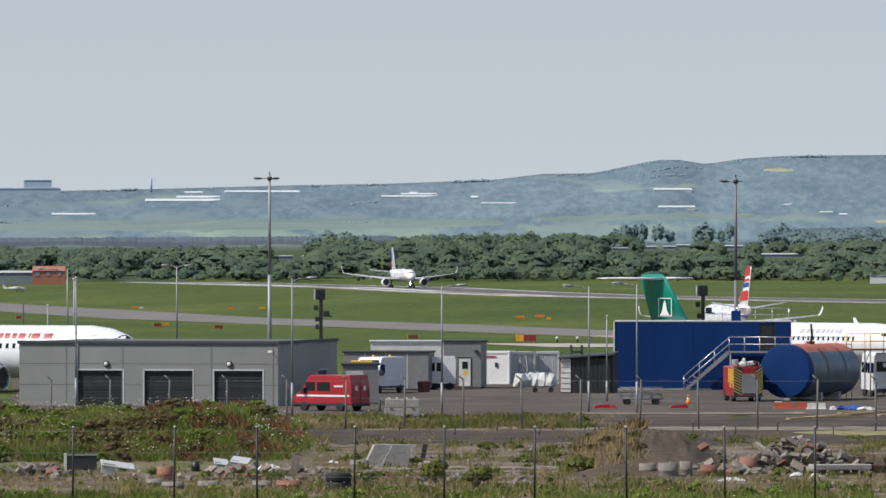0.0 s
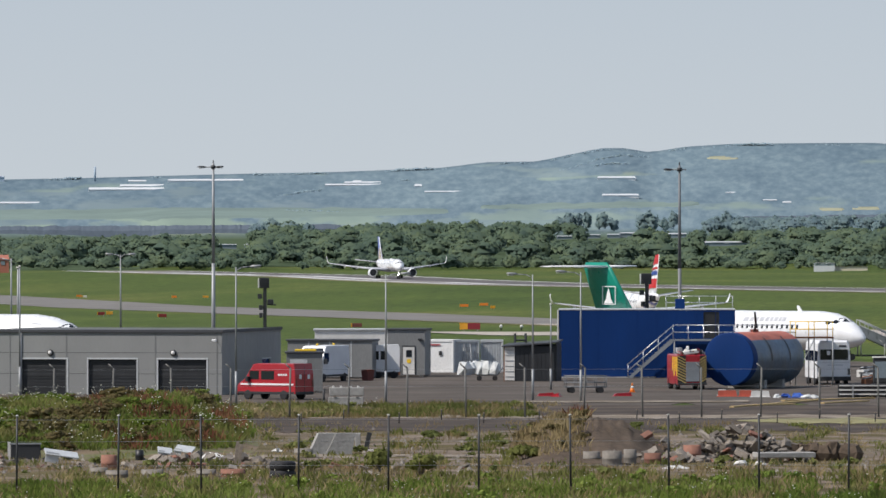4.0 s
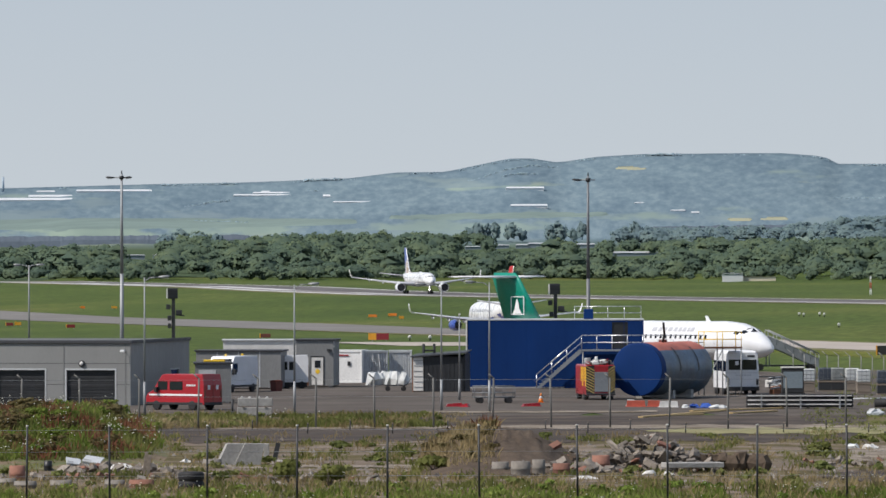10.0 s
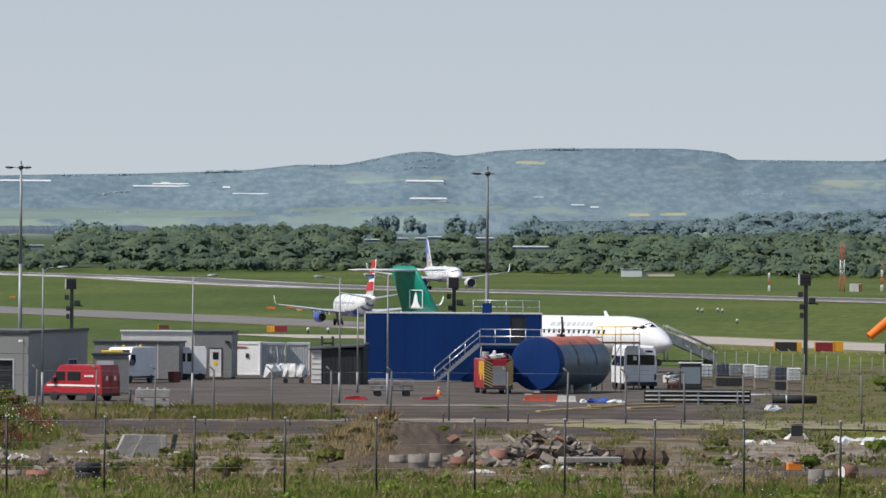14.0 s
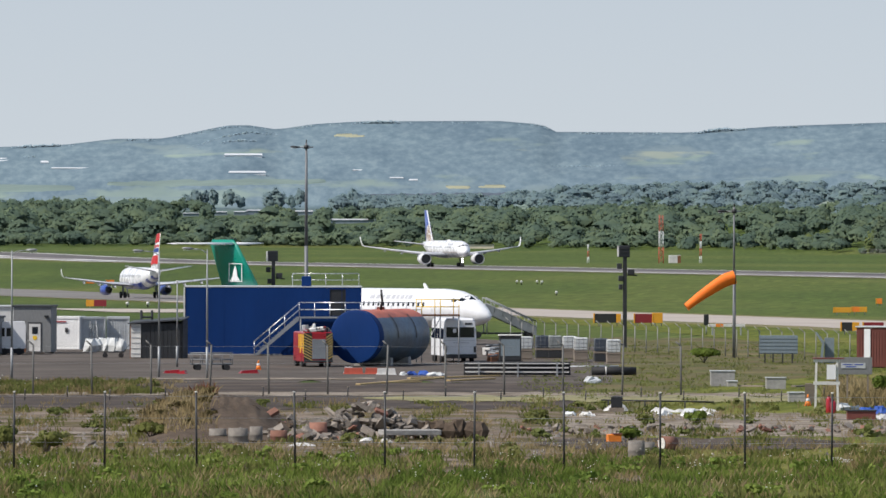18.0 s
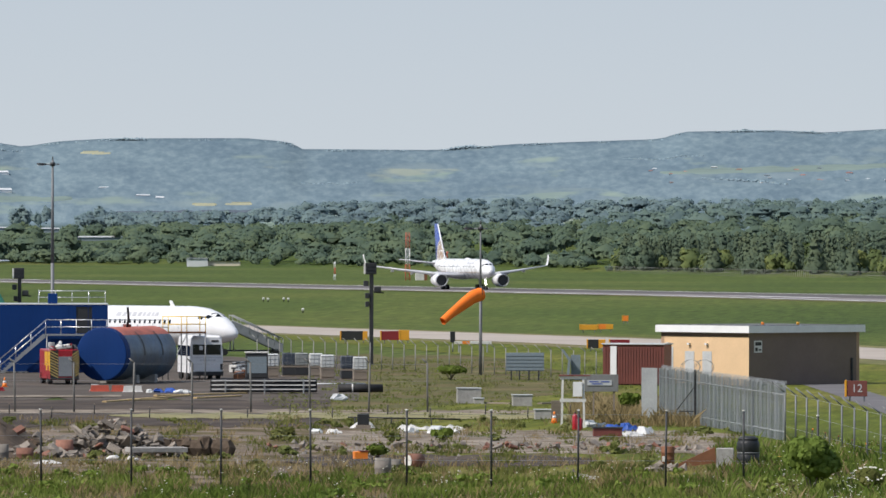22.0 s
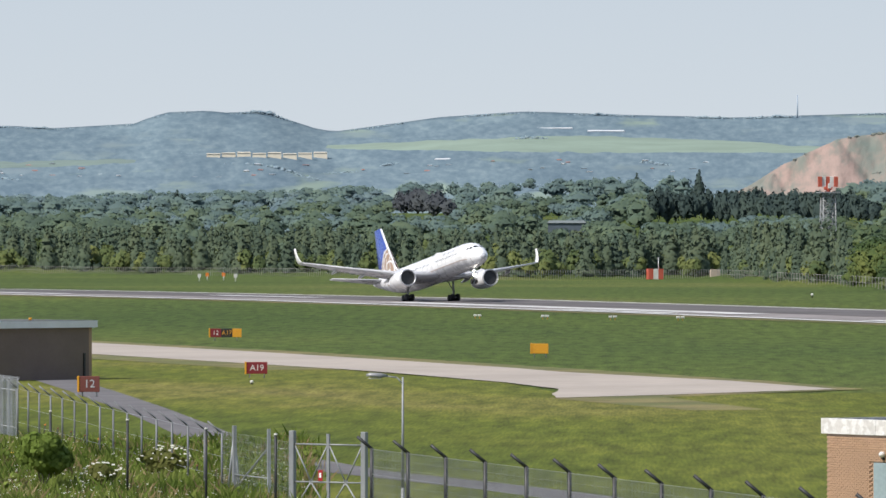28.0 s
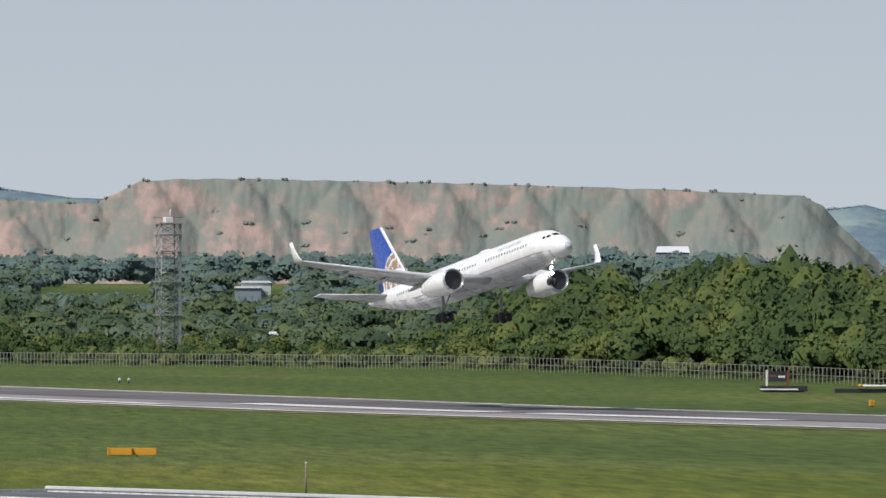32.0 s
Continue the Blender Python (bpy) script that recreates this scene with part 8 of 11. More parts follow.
# ---- substation with a pale flat roof ----
def make_substation():
    cx, lx, rx = polar(1750, 520), polar(1595, 526), polar(1945, 528)
    b = thing("substation", "flat-roofed brick substation with a white roof edge", "building", pose(cx.x, cx.y, land(cx.x, cx.y)))
    L, R = lx - cx, rx - cx
    la, ra = L.normalized(), R.normalized()
    H = 3.75

    def face(p0, p1, out, z0, z1, t=0.0, o=0.0):
        a, c = p0 + out * o, p1 + out * o
        bb, d = p1 + out * (o - t), p0 + out * (o - t)
        vs = [(*q.xy, z) for z in (z0, z1) for q in (a, c, bb, d)]
        return vs, [(0, 1, 2, 3), (4, 7, 6, 5), (0, 4, 5, 1), (1, 5, 6, 2), (2, 6, 7, 3), (3, 7, 4, 0)]

    nl = Vector((la.y, -la.x, 0))
    if nl.y > 0:
        nl = -nl
    nr = Vector((ra.y, -ra.x, 0))
    if nr.y > 0:
        nr = -nr
    zero = Vector((0, 0, 0))
    far_c = L + R
    part("wall", Shape().add(*face(zero, L, nl, 0, H, 0.3)), CREAMWALL, b, "sunlit pale tan wall")
    part("wall", Shape().add(*face(zero, R, nr, 0, H, 0.3)), UMBER, b, "dark brown rendered wall")
    part("back_wall", Shape().add(*face(L, far_c, -nr, 0, H, 0.3)), BRICK_BASE, b)
    part("back_wall", Shape().add(*face(R, far_c, -nl, 0, H, 0.3)), BRICK_BASE, b)
    s = Shape()
    e = 0.3
    q = [zero - la * e - ra * e, L + la * e - ra * e, far_c + la * e + ra * e, R - la * e + ra * e]
    s.add([(*p.xy, z) for z in (H, H + 0.5) for p in q], [(0, 3, 2, 1), (4, 5, 6, 7), (0, 1, 5, 4), (1, 2, 6, 5), (2, 3, 7, 6), (3, 0, 4, 7)])
    part("roof_edge", s, WHITE, b, "white painted roof edge")
    s = Shape()
    q = [p * 0.985 + far_c * 0.0075 for p in q]
    s.add([(*p.xy, z) for z in (H + 0.5, H + 0.53) for p in q], [(0, 3, 2, 1), (4, 5, 6, 7), (0, 1, 5, 4), (1, 2, 6, 5), (2, 3, 7, 6), (3, 0, 4, 7)])
    part("roof_felt", s, ROOFFELT, b)
    ln = L.length
    part("soffit_band", Shape().add(*face(la * 0.02, L - la * 0.02, nl, H - 0.3, H - 0.01, 0.05, 0.03)), BROWNWALL, b, "dark band under the roof")
    for f in (0.42, 0.62, 0.86):
        d = part("door", Shape().add(*face(la * (ln * f), la * (ln * f + 0.9), nl, 0.1, 2.4 if f != 0.86 else 2.7, 0.06, 0.03)), PALE, b, "pale grey door")
        lamp = part("wall_lamp", Shape().add(*face(la * (ln * f + 0.35), la * (ln * f + 0.55), nl, 2.85, 3.0, 0.2, 0.2)), WORN_WHITE, b)
    sg = part("notice", Shape().add(*face(ra * 0.5, ra * 1.3, nr, 2.35, 3.2, 0.04, 0.03)), WORN_WHITE, b, "white notice with dark bars")
    for z0, z1, x0, x1 in ((2.85, 3.1, 0.6, 1.2), (2.45, 2.7, 0.6, 0.85), (2.5, 2.6, 0.95, 1.2)):
        part("notice_bar", Shape().add(*face(ra * x0, ra * x1, nr, z0, z1, 0.01, 0.045)), SIGNBLK, sg)
    part("pipe", Shape().add(*face(R - ra * 0.9, R - ra * 0.75, nr, 0, 1.9, 0.1, 0.1)), DARK, b)
    for p, mt in ((L * 0.35 + R * 0.4, ORANGE), (L * 0.2 + R * 0.6, SIGNYEL)):
        l = part("roof_beacon", Shape().tube((p.x, p.y, H + 0.53), (p.x, p.y, H + 0.72), 0.12, n=10), mt, b)


make_substation()


# ---- brick hut with a peeling roof edge ----
def make_hut():
    m, w = two(3234, 246, 4176, 225)
    D, H = 7.6, 3.7
    b = thing("brick_hut", "tan brick flat-roofed hut with a peeling white roof edge", "building", m)
    p, q = polar(3234, 246), polar(4176, 225)
    step = (q - p) / w

    def along(u):
        """Where along the front the bearing u meets it."""
        sn, cs = math.sin(u / UNIT), math.cos(u / UNIT)
        return (p.y * sn - p.x * cs) / (step.x * cs - step.y * sn)

    recess = (along(3609), along(3721))
    doors = [(along(a), along(b)) for a, b in ((3327, 3375), (3812, 3860))]
    front = wall_with_holes(Shape(), 0.3, w - 0.3, 0, H, 0.06, 0.36, [(recess[0], recess[1], 0, H - 0.002)])
    part("front_wall", front, BRICK_BASE, b)
    part("back_wall", Shape().box(0.3, w - 0.3, D - 0.3, D, 0, H), BRICK_BASE, b)
    for x in (0.3, w - 0.6):
        part("end_wall", Shape().box(x, x + 0.3, 0.36, D - 0.3, 0, H), BRICK_BASE, b)
    # thin dark strips added to paint the shadow line below the roof edge
    for x0, x1 in ((0.3, recess[0]), (recess[1], w - 0.3)):
        part("soffit_board", Shape().box(x0, x1, 0.02, 0.06, H - 0.07, H), BROWNWALL, b, "dark strip painted as shade under the roof")
    # roof edge in weathered boards
    n = 9
    for i in range(n):
        part("fascia_board", Shape().box(w * i / n + 0.006, w * (i + 1) / n - 0.006, 0.0, 0.09, H, H + 0.52, 0.012), PEELING, b, "peeling white board")
    part("fascia", Shape().box(0.0, 0.09, 0.1, D + 0.2, H, H + 0.52).box(w - 0.09, w, 0.1, D + 0.2, H, H + 0.52).box(0.1, w - 0.1, D + 0.1, D + 0.2, H, H + 0.55), PEELING, b)
    part("roof", Shape().box(0.1, w - 0.1, 0.1, D + 0.1, H + 0.02, H + 0.42), ROOFFELT, b, "grey felt roof")
    part("kerb", Shape().box(0.0, w, D + 0.05, D + 0.25, H + 0.5, H + 0.62, 0.02), PALE, b)
    d = part("recess_door", Shape().box(recess[0], recess[1], 0.72, 0.78, 0, H), BROWNWALL, b, "dark brown recessed double door")
    for x0, x1 in ((recess[0] - 0.1, recess[0]), (recess[1], recess[1] + 0.1)):
        part("recess_side", Shape().box(x0, x1, 0.36, 0.78, 0, H), BRICK_BASE, b)
    for i in range(2):
        x0 = recess[0] + 0.08 + i * (recess[1] - recess[0]) / 2
        x1 = x0 + (recess[1] - recess[0]) / 2 - 0.16
        part("door_frame", Shape().pipe([(x0, 0.27, 0.1), (x0, 0.27, 3.0), (x0 + 0.08, 0.27, 3.08), (x1 - 0.08, 0.27, 3.08), (x1, 0.27, 3.0), (x1, 0.27, 0.1)], 0.025, 5), GREYMETAL, d)
    for x0, x1 in doors:
        part("door", Shape().box(x0, x1, 0.0, 0.05, 0.05, 2.8, 0.01), mat_door, b, "pale blue-grey door")
        l = part("wall_lamp", Shape().tube((x0 + 0.55, 0.04, 2.92), (x0 + 0.55, -0.08, 3.0), 0.05, n=6), DARK, b)
        part("lamp_globe", Shape().spin([(0.02, 0), (0.1, 0.05), (0.12, 0.12), (0.06, 0.2)], 10, m=pose(x0 + 0.55, -0.06, 2.98)), WORN_WHITE, l, "white globe lamp")
    part("roof_vent", Shape().spin([(0.35, H + 0.42), (0.3, H + 0.5), (0.1, H + 0.56)], 10, m=pose(14.2, 3.0, 0)), DARK, b)
    me = Shape().box(0, 0.225, -0.03, 0.012, 0, 0.068, 0.006).mesh("brick")
    fix_normals(me)
    me.materials.append(BRICK)
    # upper courses, those that are seen from near
    count = 0
    for r in range(5):
        z = H - 0.07 - 0.079 * (r + 1)
        i = 0
        while 0.31 + i * 0.236 < 14.0 and count < 300:
            x = 0.31 + i * 0.236 + (0.118 if r % 2 else 0)
            i += 1
            if recess[0] - 0.23 < x < recess[1]:
                continue
            part("brick", me, None, b, at=pose(x, 0.05, z))
            count += 1
    s = Shape()
    for r in range(5, 44):
        z = H - 0.07 - 0.079 * (r + 1)
        for i in range(110):
            x = 0.31 + i * 0.236 + (0.118 if r % 2 else 0)
            if recess[0] - 0.23 < x < recess[1] or x > w - 0.6 or z < 2.8 and any(a - 0.24 < x < c for a, c in doors):
                continue
            s.box(x, x + 0.225, 0.02, 0.062, z, z + 0.068)
    tagged(part("brickwork", s, BRICK, b, fix=False), kind="stuff")


mat_door = mat("blue_grey_door", (0.28, 0.36, 0.38), 0.5, stain=0.12)
make_hut()


# ---- fences ----
STEEL = mat("fence_steel", (0.33, 0.35, 0.36), 0.5, 0.4, stain=0.2, random_value=0.12)
PALEPOST = mat("pale_concrete_post", (0.27, 0.27, 0.25), 0.9, stain=0.2)
POSTC = mat("concrete_post", (0.14, 0.14, 0.133), 0.85, stain=0.2)


def post_fence(name, label, spots, H, r, paint, crank=0.0, cap=None, wires=(), lean=0.0, group=""):
    f = thing(name, label, "fence", pose(0, 0, 0), group)
    rnd = random.Random(len(spots))
    tops = []
    for p in spots:
        z = land(p.x, p.y)
        lx = rnd.uniform(-lean, lean)
        s = Shape().tube((p.x, p.y, z - 0.1), (p.x + lx, p.y, z + H), r, n=6)
        if crank:
            s.tube((p.x + lx, p.y, z + H - 0.03), (p.x + lx - crank, p.y + abs(crank) * 0.3, z + H + abs(crank) * 0.8), r * 0.85, n=6)
        o = part("post", s, paint, f)
        if cap:
            part("cap", Shape().tube((p.x + lx, p.y, z + H), (p.x + lx, p.y, z + H + 0.06), r * 1.3, n=6), cap, o)
        tops.append(Vector((p.x + lx, p.y, z)))
    for h in wires:
        for a, b in zip(tops, tops[1:]):
            part("wire", Shape().tube(a + Vector((0, 0, h)), b + Vector((0, 0, h)), 0.008, n=3, caps=False), STEEL, f)
    return f


near_u = [-810, -655, -476, -329, -157, 2, 162, 325, 499, 658, 816, 975, 1145, 1295, 1448, 1603, 1741]
post_fence("wire_fence", "dark steel fence posts with plain wires across the waste ground", [polar(u, 303) for u in near_u], 3.25, 0.045, DARK, cap=WORN_WHITE, wires=(3.1, 2.2, 1.2), lean=0.04)
post_fence("wire_fence", "old concrete fence posts with cranked tops along the track", [polar(-798 + 104.2 * k, 436) for k in range(20)], 3.0, 0.06, POSTC, crank=0.3, wires=(2.9, 1.9), lean=0.08)
post_fence("wire_fence", "dark steel posts below the boundary fence", [polar(u, d) for u, d in ((1872, 297), (2008, 283), (2147, 270), (2270, 262))], 3.2, 0.05, DARK, cap=WORN_WHITE)
post_fence("boundary_fence", "concrete fence posts with cranked tops beside the taxiway", [polar(880 + 20 * k, 605 - 2.1 * k) for k in range(32)], 2.1, 0.04, PALEPOST, crank=0.4)
line_a = [polar(1814, 376).lerp(polar(2175, 290), k / 15) for k in range(16)]
post_fence("boundary_fence", "galvanised boundary fence posts with cranked tops along the service road", line_a, 2.55, 0.045, LEADPOST, crank=0.55, wires=(2.5, 1.6, 0.8))
line_b = [polar(2440, 262).lerp(polar(3330, 204), k / 11) for k in range(12)]
post_fence("boundary_fence", "dark boundary fence posts with cranked tops before the grass", line_b, 2.75, 0.07, DARK, crank=0.5, wires=(2.7, 1.8, 0.9))


def mesh_sheet(name, label, a, b, H, step, parent=None):
    """Upright wires of a welded mesh, fine and many."""
    s = Shape()
    n = int((b - a).length / step)
    for i in range(n):
        p = a.lerp(b, i / n)
        z = land(p.x, p.y)
        s.add([(p.x - 0.004, p.y, z), (p.x + 0.004, p.y, z), (p.x + 0.004, p.y, z + H), (p.x - 0.004, p.y, z + H)], [(0, 1, 2, 3)])
    for j in range(9):
        z = H * (j + 1) / 9
        s.add([(a.x, a.y, z - 0.004 + land(a.x, a.y)), (b.x, b.y, z - 0.004 + land(b.x, b.y)), (b.x, b.y, z + 0.004 + land(b.x, b.y)), (a.x, a.y, z + 0.004 + land(a.x, a.y))], [(0, 1, 2, 3)])
    ob = part(name, s, STEEL, fix=False)
    return tagged(ob, label, "fence mesh", kind="stuff")


mesh_sheet("fence_mesh", "fine welded wire mesh before the grass", line_b[0], line_b[-1], 2.7, 0.09)
mesh_sheet("fence_mesh", "fine wire mesh beside the gate", line_a[-1], polar(2300, 274), 2.6, 0.3)


def make_palisade():
    a, b = polar(1593, 425), polar(1814, 376)
    f = thing("palisade_fence", "grey galvanised palisade fence with pointed pales", "fence", pose(0, 0, 0))
    L = (b - a).length
    turn = math.degrees(math.atan2(b.y - a.y, b.x - a.x))
    me = Shape().add([(-0.04, -0.012, 0.05), (0, 0.012, 0.05), (0.04, -0.012, 0.05), (-0.04, -0.012, 2.85), (0, 0.012, 2.85), (0.04, -0.012, 2.85), (-0.03, 0.1, 3.05), (0, 0.12, 3.12), (0.03, 0.1, 3.05)],
                     [(0, 1, 4, 3), (1, 2, 5, 4), (3, 4, 7, 6), (4, 5, 8, 7)]).mesh("pale")
    me.materials.append(STEEL)
    n = int(L / 0.235)
    for i in range(n):
        p = a.lerp(b, (i + 0.5) / n)
        part("pale", me, None, f, at=pose(p.x, p.y, 0, 0, 0, turn + (i % 7 - 3) * 1.5))
    for z in (0.5, 2.4):
        part("rail", Shape().tube(a + Vector((0, 0.05, z)), b + Vector((0, 0.05, z)), 0.03, n=4), STEEL, f)
    for i in range(0, 18):
        p = a.lerp(b, i / 17)
        part("post", Shape().box(p.x - 0.05, p.x + 0.05, p.y, p.y + 0.1, 0, 2.9), STEEL, f)
    e = thing("corner_panel", "flat grey sheet panel at the head of the palisade fence", "fence panel", two(1560, 426, 1596, 425)[0])
    part("sheet", Shape().box(0, 1.2, 0, 0.04, 0, 2.9, 0.01), STEEL, e)
    g = thing("gate_post", "tall dark gate post with a diagonal brace", "gate", stand_at(polar(1655, 408)))
    part("post", Shape().box(-0.06, 0.06, -0.06, 0.06, 0, 3.1), DARK, g)
    part("brace", Shape().tube((0, 0, 2.2), (-1.0, 0, 0.9), 0.03, n=5), DARK, g)
    part("rail", Shape().tube((0, 0, 0.8), (-0.9, 0, 0.8), 0.03, n=5), DARK, g)
    # coil of barbed wire on top
    for cx, n_ in ((1648, 3), (1672, 3)):
        p = polar(cx, 406)
        w = thing("wire_coil", "coil of rusty barbed wire on the fence top", "barbed wire", pose(p.x, p.y, 2.95), "wire coils")
        for q in range(n_):
            part("loop", Shape().pipe([((0.45 + 0.05 * q) * math.cos(t * math.pi / 8), 0.1 * q, 0.35 + 0.4 * math.sin(t * math.pi / 8)) for t in range(17)], 0.012, 4), GREYMETAL, w)


make_palisade()


def make_gate():
    m, w = two(2300, 274, 2427, 272)
    g = thing("gate", "grey steel double gate with crossed braces in the boundary fence", "gate", m)
    for x in (0, w):
        part("gate_post", Shape().box(x - 0.11, x + 0.11, -0.1, 0.1, 0, 3.05, 0.02), GREYMETAL, g)
    part("middle_stile", Shape().box(w / 2 - 0.06, w / 2 + 0.06, -0.04, 0.04, 0.1, 2.95), GREYMETAL, g)
    for z in (0.15, 1.15, 2.55):
        part("rail", Shape().tube((0.1, 0, z), (w - 0.1, 0, z), 0.035, n=6), GREYMETAL, g)
    for x0, x1 in ((0.12, w / 2 - 0.06), (w / 2 + 0.06, w - 0.12)):
        xm = (x0 + x1) / 2
        for a, b in (((x0, 2.5), (xm, 1.15)), ((x1, 2.5), (xm, 1.15)), ((x0, 0.15), (xm, 1.15)), ((x1, 0.15), (xm, 1.15))):
            part("brace", Shape().tube((a[0], 0, a[1]), (b[0], 0, b[1]), 0.03, n=6), GREYMETAL, g)
        part("hub", Shape().box(xm - 0.09, xm + 0.09, -0.02, 0.02, 1.06, 1.24), GREYMETAL, g)
    sg = part("warning_plate", Shape().box(w * 0.37, w * 0.43, -0.06, -0.04, 1.2, 1.6), RED, g, "small red plate with a white mark")
    part("plate_mark", Shape().box(w * 0.385, w * 0.415, -0.068, -0.06, 1.32, 1.5), WHITE, sg)
    lp, lw = two(2196, 287, 2258, 282)
    f = thing("side_gate", "narrow braced gate leaf beside the double gate", "gate", lp)
    for x in (0.0, 0.15, lw):
        part("post", Shape().box(x - 0.06, x + 0.06, -0.06, 0.06, 0, 2.9), STEEL, f)
    for z in (0.4, 1.0):
        part("rail", Shape().tube((0, 0, z), (lw, 0, z), 0.03, n=5), STEEL, f)
    part("brace", Shape().tube((0.1, 0, 0.4), (lw, 0, 2.2), 0.04, n=5), STEEL, f)
    for q in (-0.35, 0.35):
        part("stay", Shape().tube((0.05, 0, 2.6), (q, 0.5 * q, 0.0), 0.05, n=5), STEEL, f)


make_gate()


# boundary fence far beyond the runway: many thin posts
def make_far_fence():
    s = Shape()
    u = 1500
    while u < 5300:
        d = ramp(WOOD_EDGE, u) - 8
        p = polar(u, d)
        z = land(p.x, p.y)
        s.box(p.x - 0.05, p.x + 0.05, p.y - 0.05, p.y + 0.05, z, z + 2.4)
        u += 5.2 * 1500 / d
    q = 1500
    rail = Shape()
    while q < 5300:
        a, b = polar(q, ramp(WOOD_EDGE, q) - 8), polar(q + 20, ramp(WOOD_EDGE, q + 20) - 8)
        za, zb = land(a.x, a.y), land(b.x, b.y)
        for z in (1.2, 2.3):
            rail.add([(a.x, a.y, za + z), (b.x, b.y, zb + z), (b.x, b.y, zb + z + 0.06), (a.x, a.y, za + z + 0.06)], [(0, 1, 2, 3)])
        q += 20
    tagged(part("far_fence_posts", s, FENCEFAR, fix=False), "long pale boundary fence before the woods", "fence", kind="stuff")
    tagged(part("far_fence_wires", rail, FENCEFAR, fix=False), "strained wires of the long boundary fence", "fence", kind="stuff")


FENCEFAR = mat("pale_fence", (0.27, 0.27, 0.25), 0.8, stain=0.2, stain_scale=0.05)
make_far_fence()
# ---- far buildings ----
FARWHITE = mat("far_white_roof", (0.66, 0.68, 0.69), 0.5, stain=0.1, stain_scale=0.05)
FARGREY = mat("far_grey_block", (0.2, 0.25, 0.28), 0.7, stain=0.15, stain_scale=0.05)
# skyline grey, its colour lightened and blued as painted haze
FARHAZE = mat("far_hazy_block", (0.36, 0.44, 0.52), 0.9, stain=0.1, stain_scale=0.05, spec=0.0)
FARROOF = mat("far_slate_roof", (0.2, 0.23, 0.235), 0.9, stain=0.15, stain_scale=0.1, spec=0.0)
FARTAN = mat("far_tan_wall", (0.74, 0.66, 0.52), 0.7, stain=0.15, stain_scale=0.05)
FARBRICK = mat("far_red_brick", (0.4, 0.15, 0.1), 0.8, stain=0.15, stain_scale=0.1)


def far_house(label, u0, u1, v0, v1, d, walls, roof, pitch=0.25, cat_="building", bays=0, foot=None):
    """A distant block between two bearings and two heights; its foot is sunk in the trees."""
    m, w = two(u0, d, u1, d)
    if d > 3160:
        v1 = v0 + 0.65 * (v1 - v0)
    z0, z1 = height(v0, d) - 3.0 if foot is None else foot, height(v1, d)
    b = thing("far_building", label, cat_, Matrix.Translation((m.translation.x, m.translation.y, 0)) @ m.to_3x3().to_4x4(), "far buildings")
    zr = z1 - (z1 - z0 - 3) * pitch
    part("wall", Shape().box(0, w, 0, 12, z0, zr), walls, b)
    part("roof", Shape().add([(-0.3, -0.4, zr), (w + 0.3, -0.4, zr), (w + 0.3, 12.4, zr), (-0.3, 12.4, zr), (0.3, 6, z1), (w - 0.3, 6, z1)], [(0, 1, 5, 4), (2, 3, 4, 5), (1, 2, 5), (3, 0, 4), (0, 3, 2, 1)]), roof, b)
    for i in range(bays):
        x = w * (i + 0.25) / bays
        part("window", Shape().box(x, x + w * 0.4 / bays, -0.15, 0, z0 + 3 + (zr - z0 - 3) * 0.2, zr - (zr - z0 - 3) * 0.2), FARGREY, b)
    return b


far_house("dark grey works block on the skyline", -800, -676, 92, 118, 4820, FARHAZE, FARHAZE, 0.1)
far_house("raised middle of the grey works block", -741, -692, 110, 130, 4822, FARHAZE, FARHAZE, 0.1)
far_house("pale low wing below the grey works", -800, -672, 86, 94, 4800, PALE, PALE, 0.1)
for u0, u1, v0, v1 in ((-387, -254, 100, 106), (-527, -394, 84, 92), (-472, -394, 90, 97), (-457, -425, 99, 104), (-109, -7, 92, 97), (-75, -10, 96, 101), (373, 440, 104, 110), (381, 446, 73, 79), (67, 147, 80, 84), (49, 62, 90, 97),
                       (-692, -614, 60, 66), (2732, 2795, 177, 181), (2822, 2887, 172, 177), (2552, 2579, 122, 127), (-60, -45, 98, 103), (600, 630, 78, 81), (665, 690, 64, 68), (700, 715, 60, 65), (430, 445, 69, 72)):
    d = hillside((u0 + u1) / 2, v0)
    far_house("long low white building on the hillside", u0, u1, v0, v1, d, FARWHITE, FARWHITE, 0.75)
for i in range(8):
    u = 2148 + i * 27
    d = hillside(u, 127)
    far_house("tan building in a row on the hillside", u, u + 24, 126, 138 + (i * 7 % 5), d, FARTAN, FARTAN, 0.15)
rnd = random.Random(77)
for i in range(46):
    u = rnd.uniform(1500, 3050)
    v = rnd.uniform(88, 116) if u < 2600 else rnd.uniform(100, 122)
    d = hillside(u, v)
    far_house("small distant house with a reddish roof", u, u + rnd.uniform(5, 11), v, v + rnd.uniform(2.5, 4.5), d, rnd.choice((FARTAN, FARWHITE, PALE)), rnd.choice((FARBRICK, FARBRICK, FARGREY, FARWHITE)), 0.5, "house")
# among the woods
far_house("red brick house beyond the runway", -726, -668, -56, -30, 2960, FARBRICK, FARBRICK, 0.4, "house", 3, -1.2)
far_house("grey hangar beside the red house", -790, -722, -56, -38, 2975, FARGREY, PALE, 0.3, "hangar", 0, -1.2)
for u0, u1, v0, v1 in ((300, 332, 0, 4), (347, 378, 2, 7), (390, 412, 2, 8), (412, 443, 4, 11), (493, 530, 2, 10), (-300, -266, -14, -10), (-252, -236, -14, -10)):
    far_house("pale roof among the trees", u0, u1, v0, v1, base_d(u0, v0 - 5), FARGREY, PALE, 0.4, "shed")
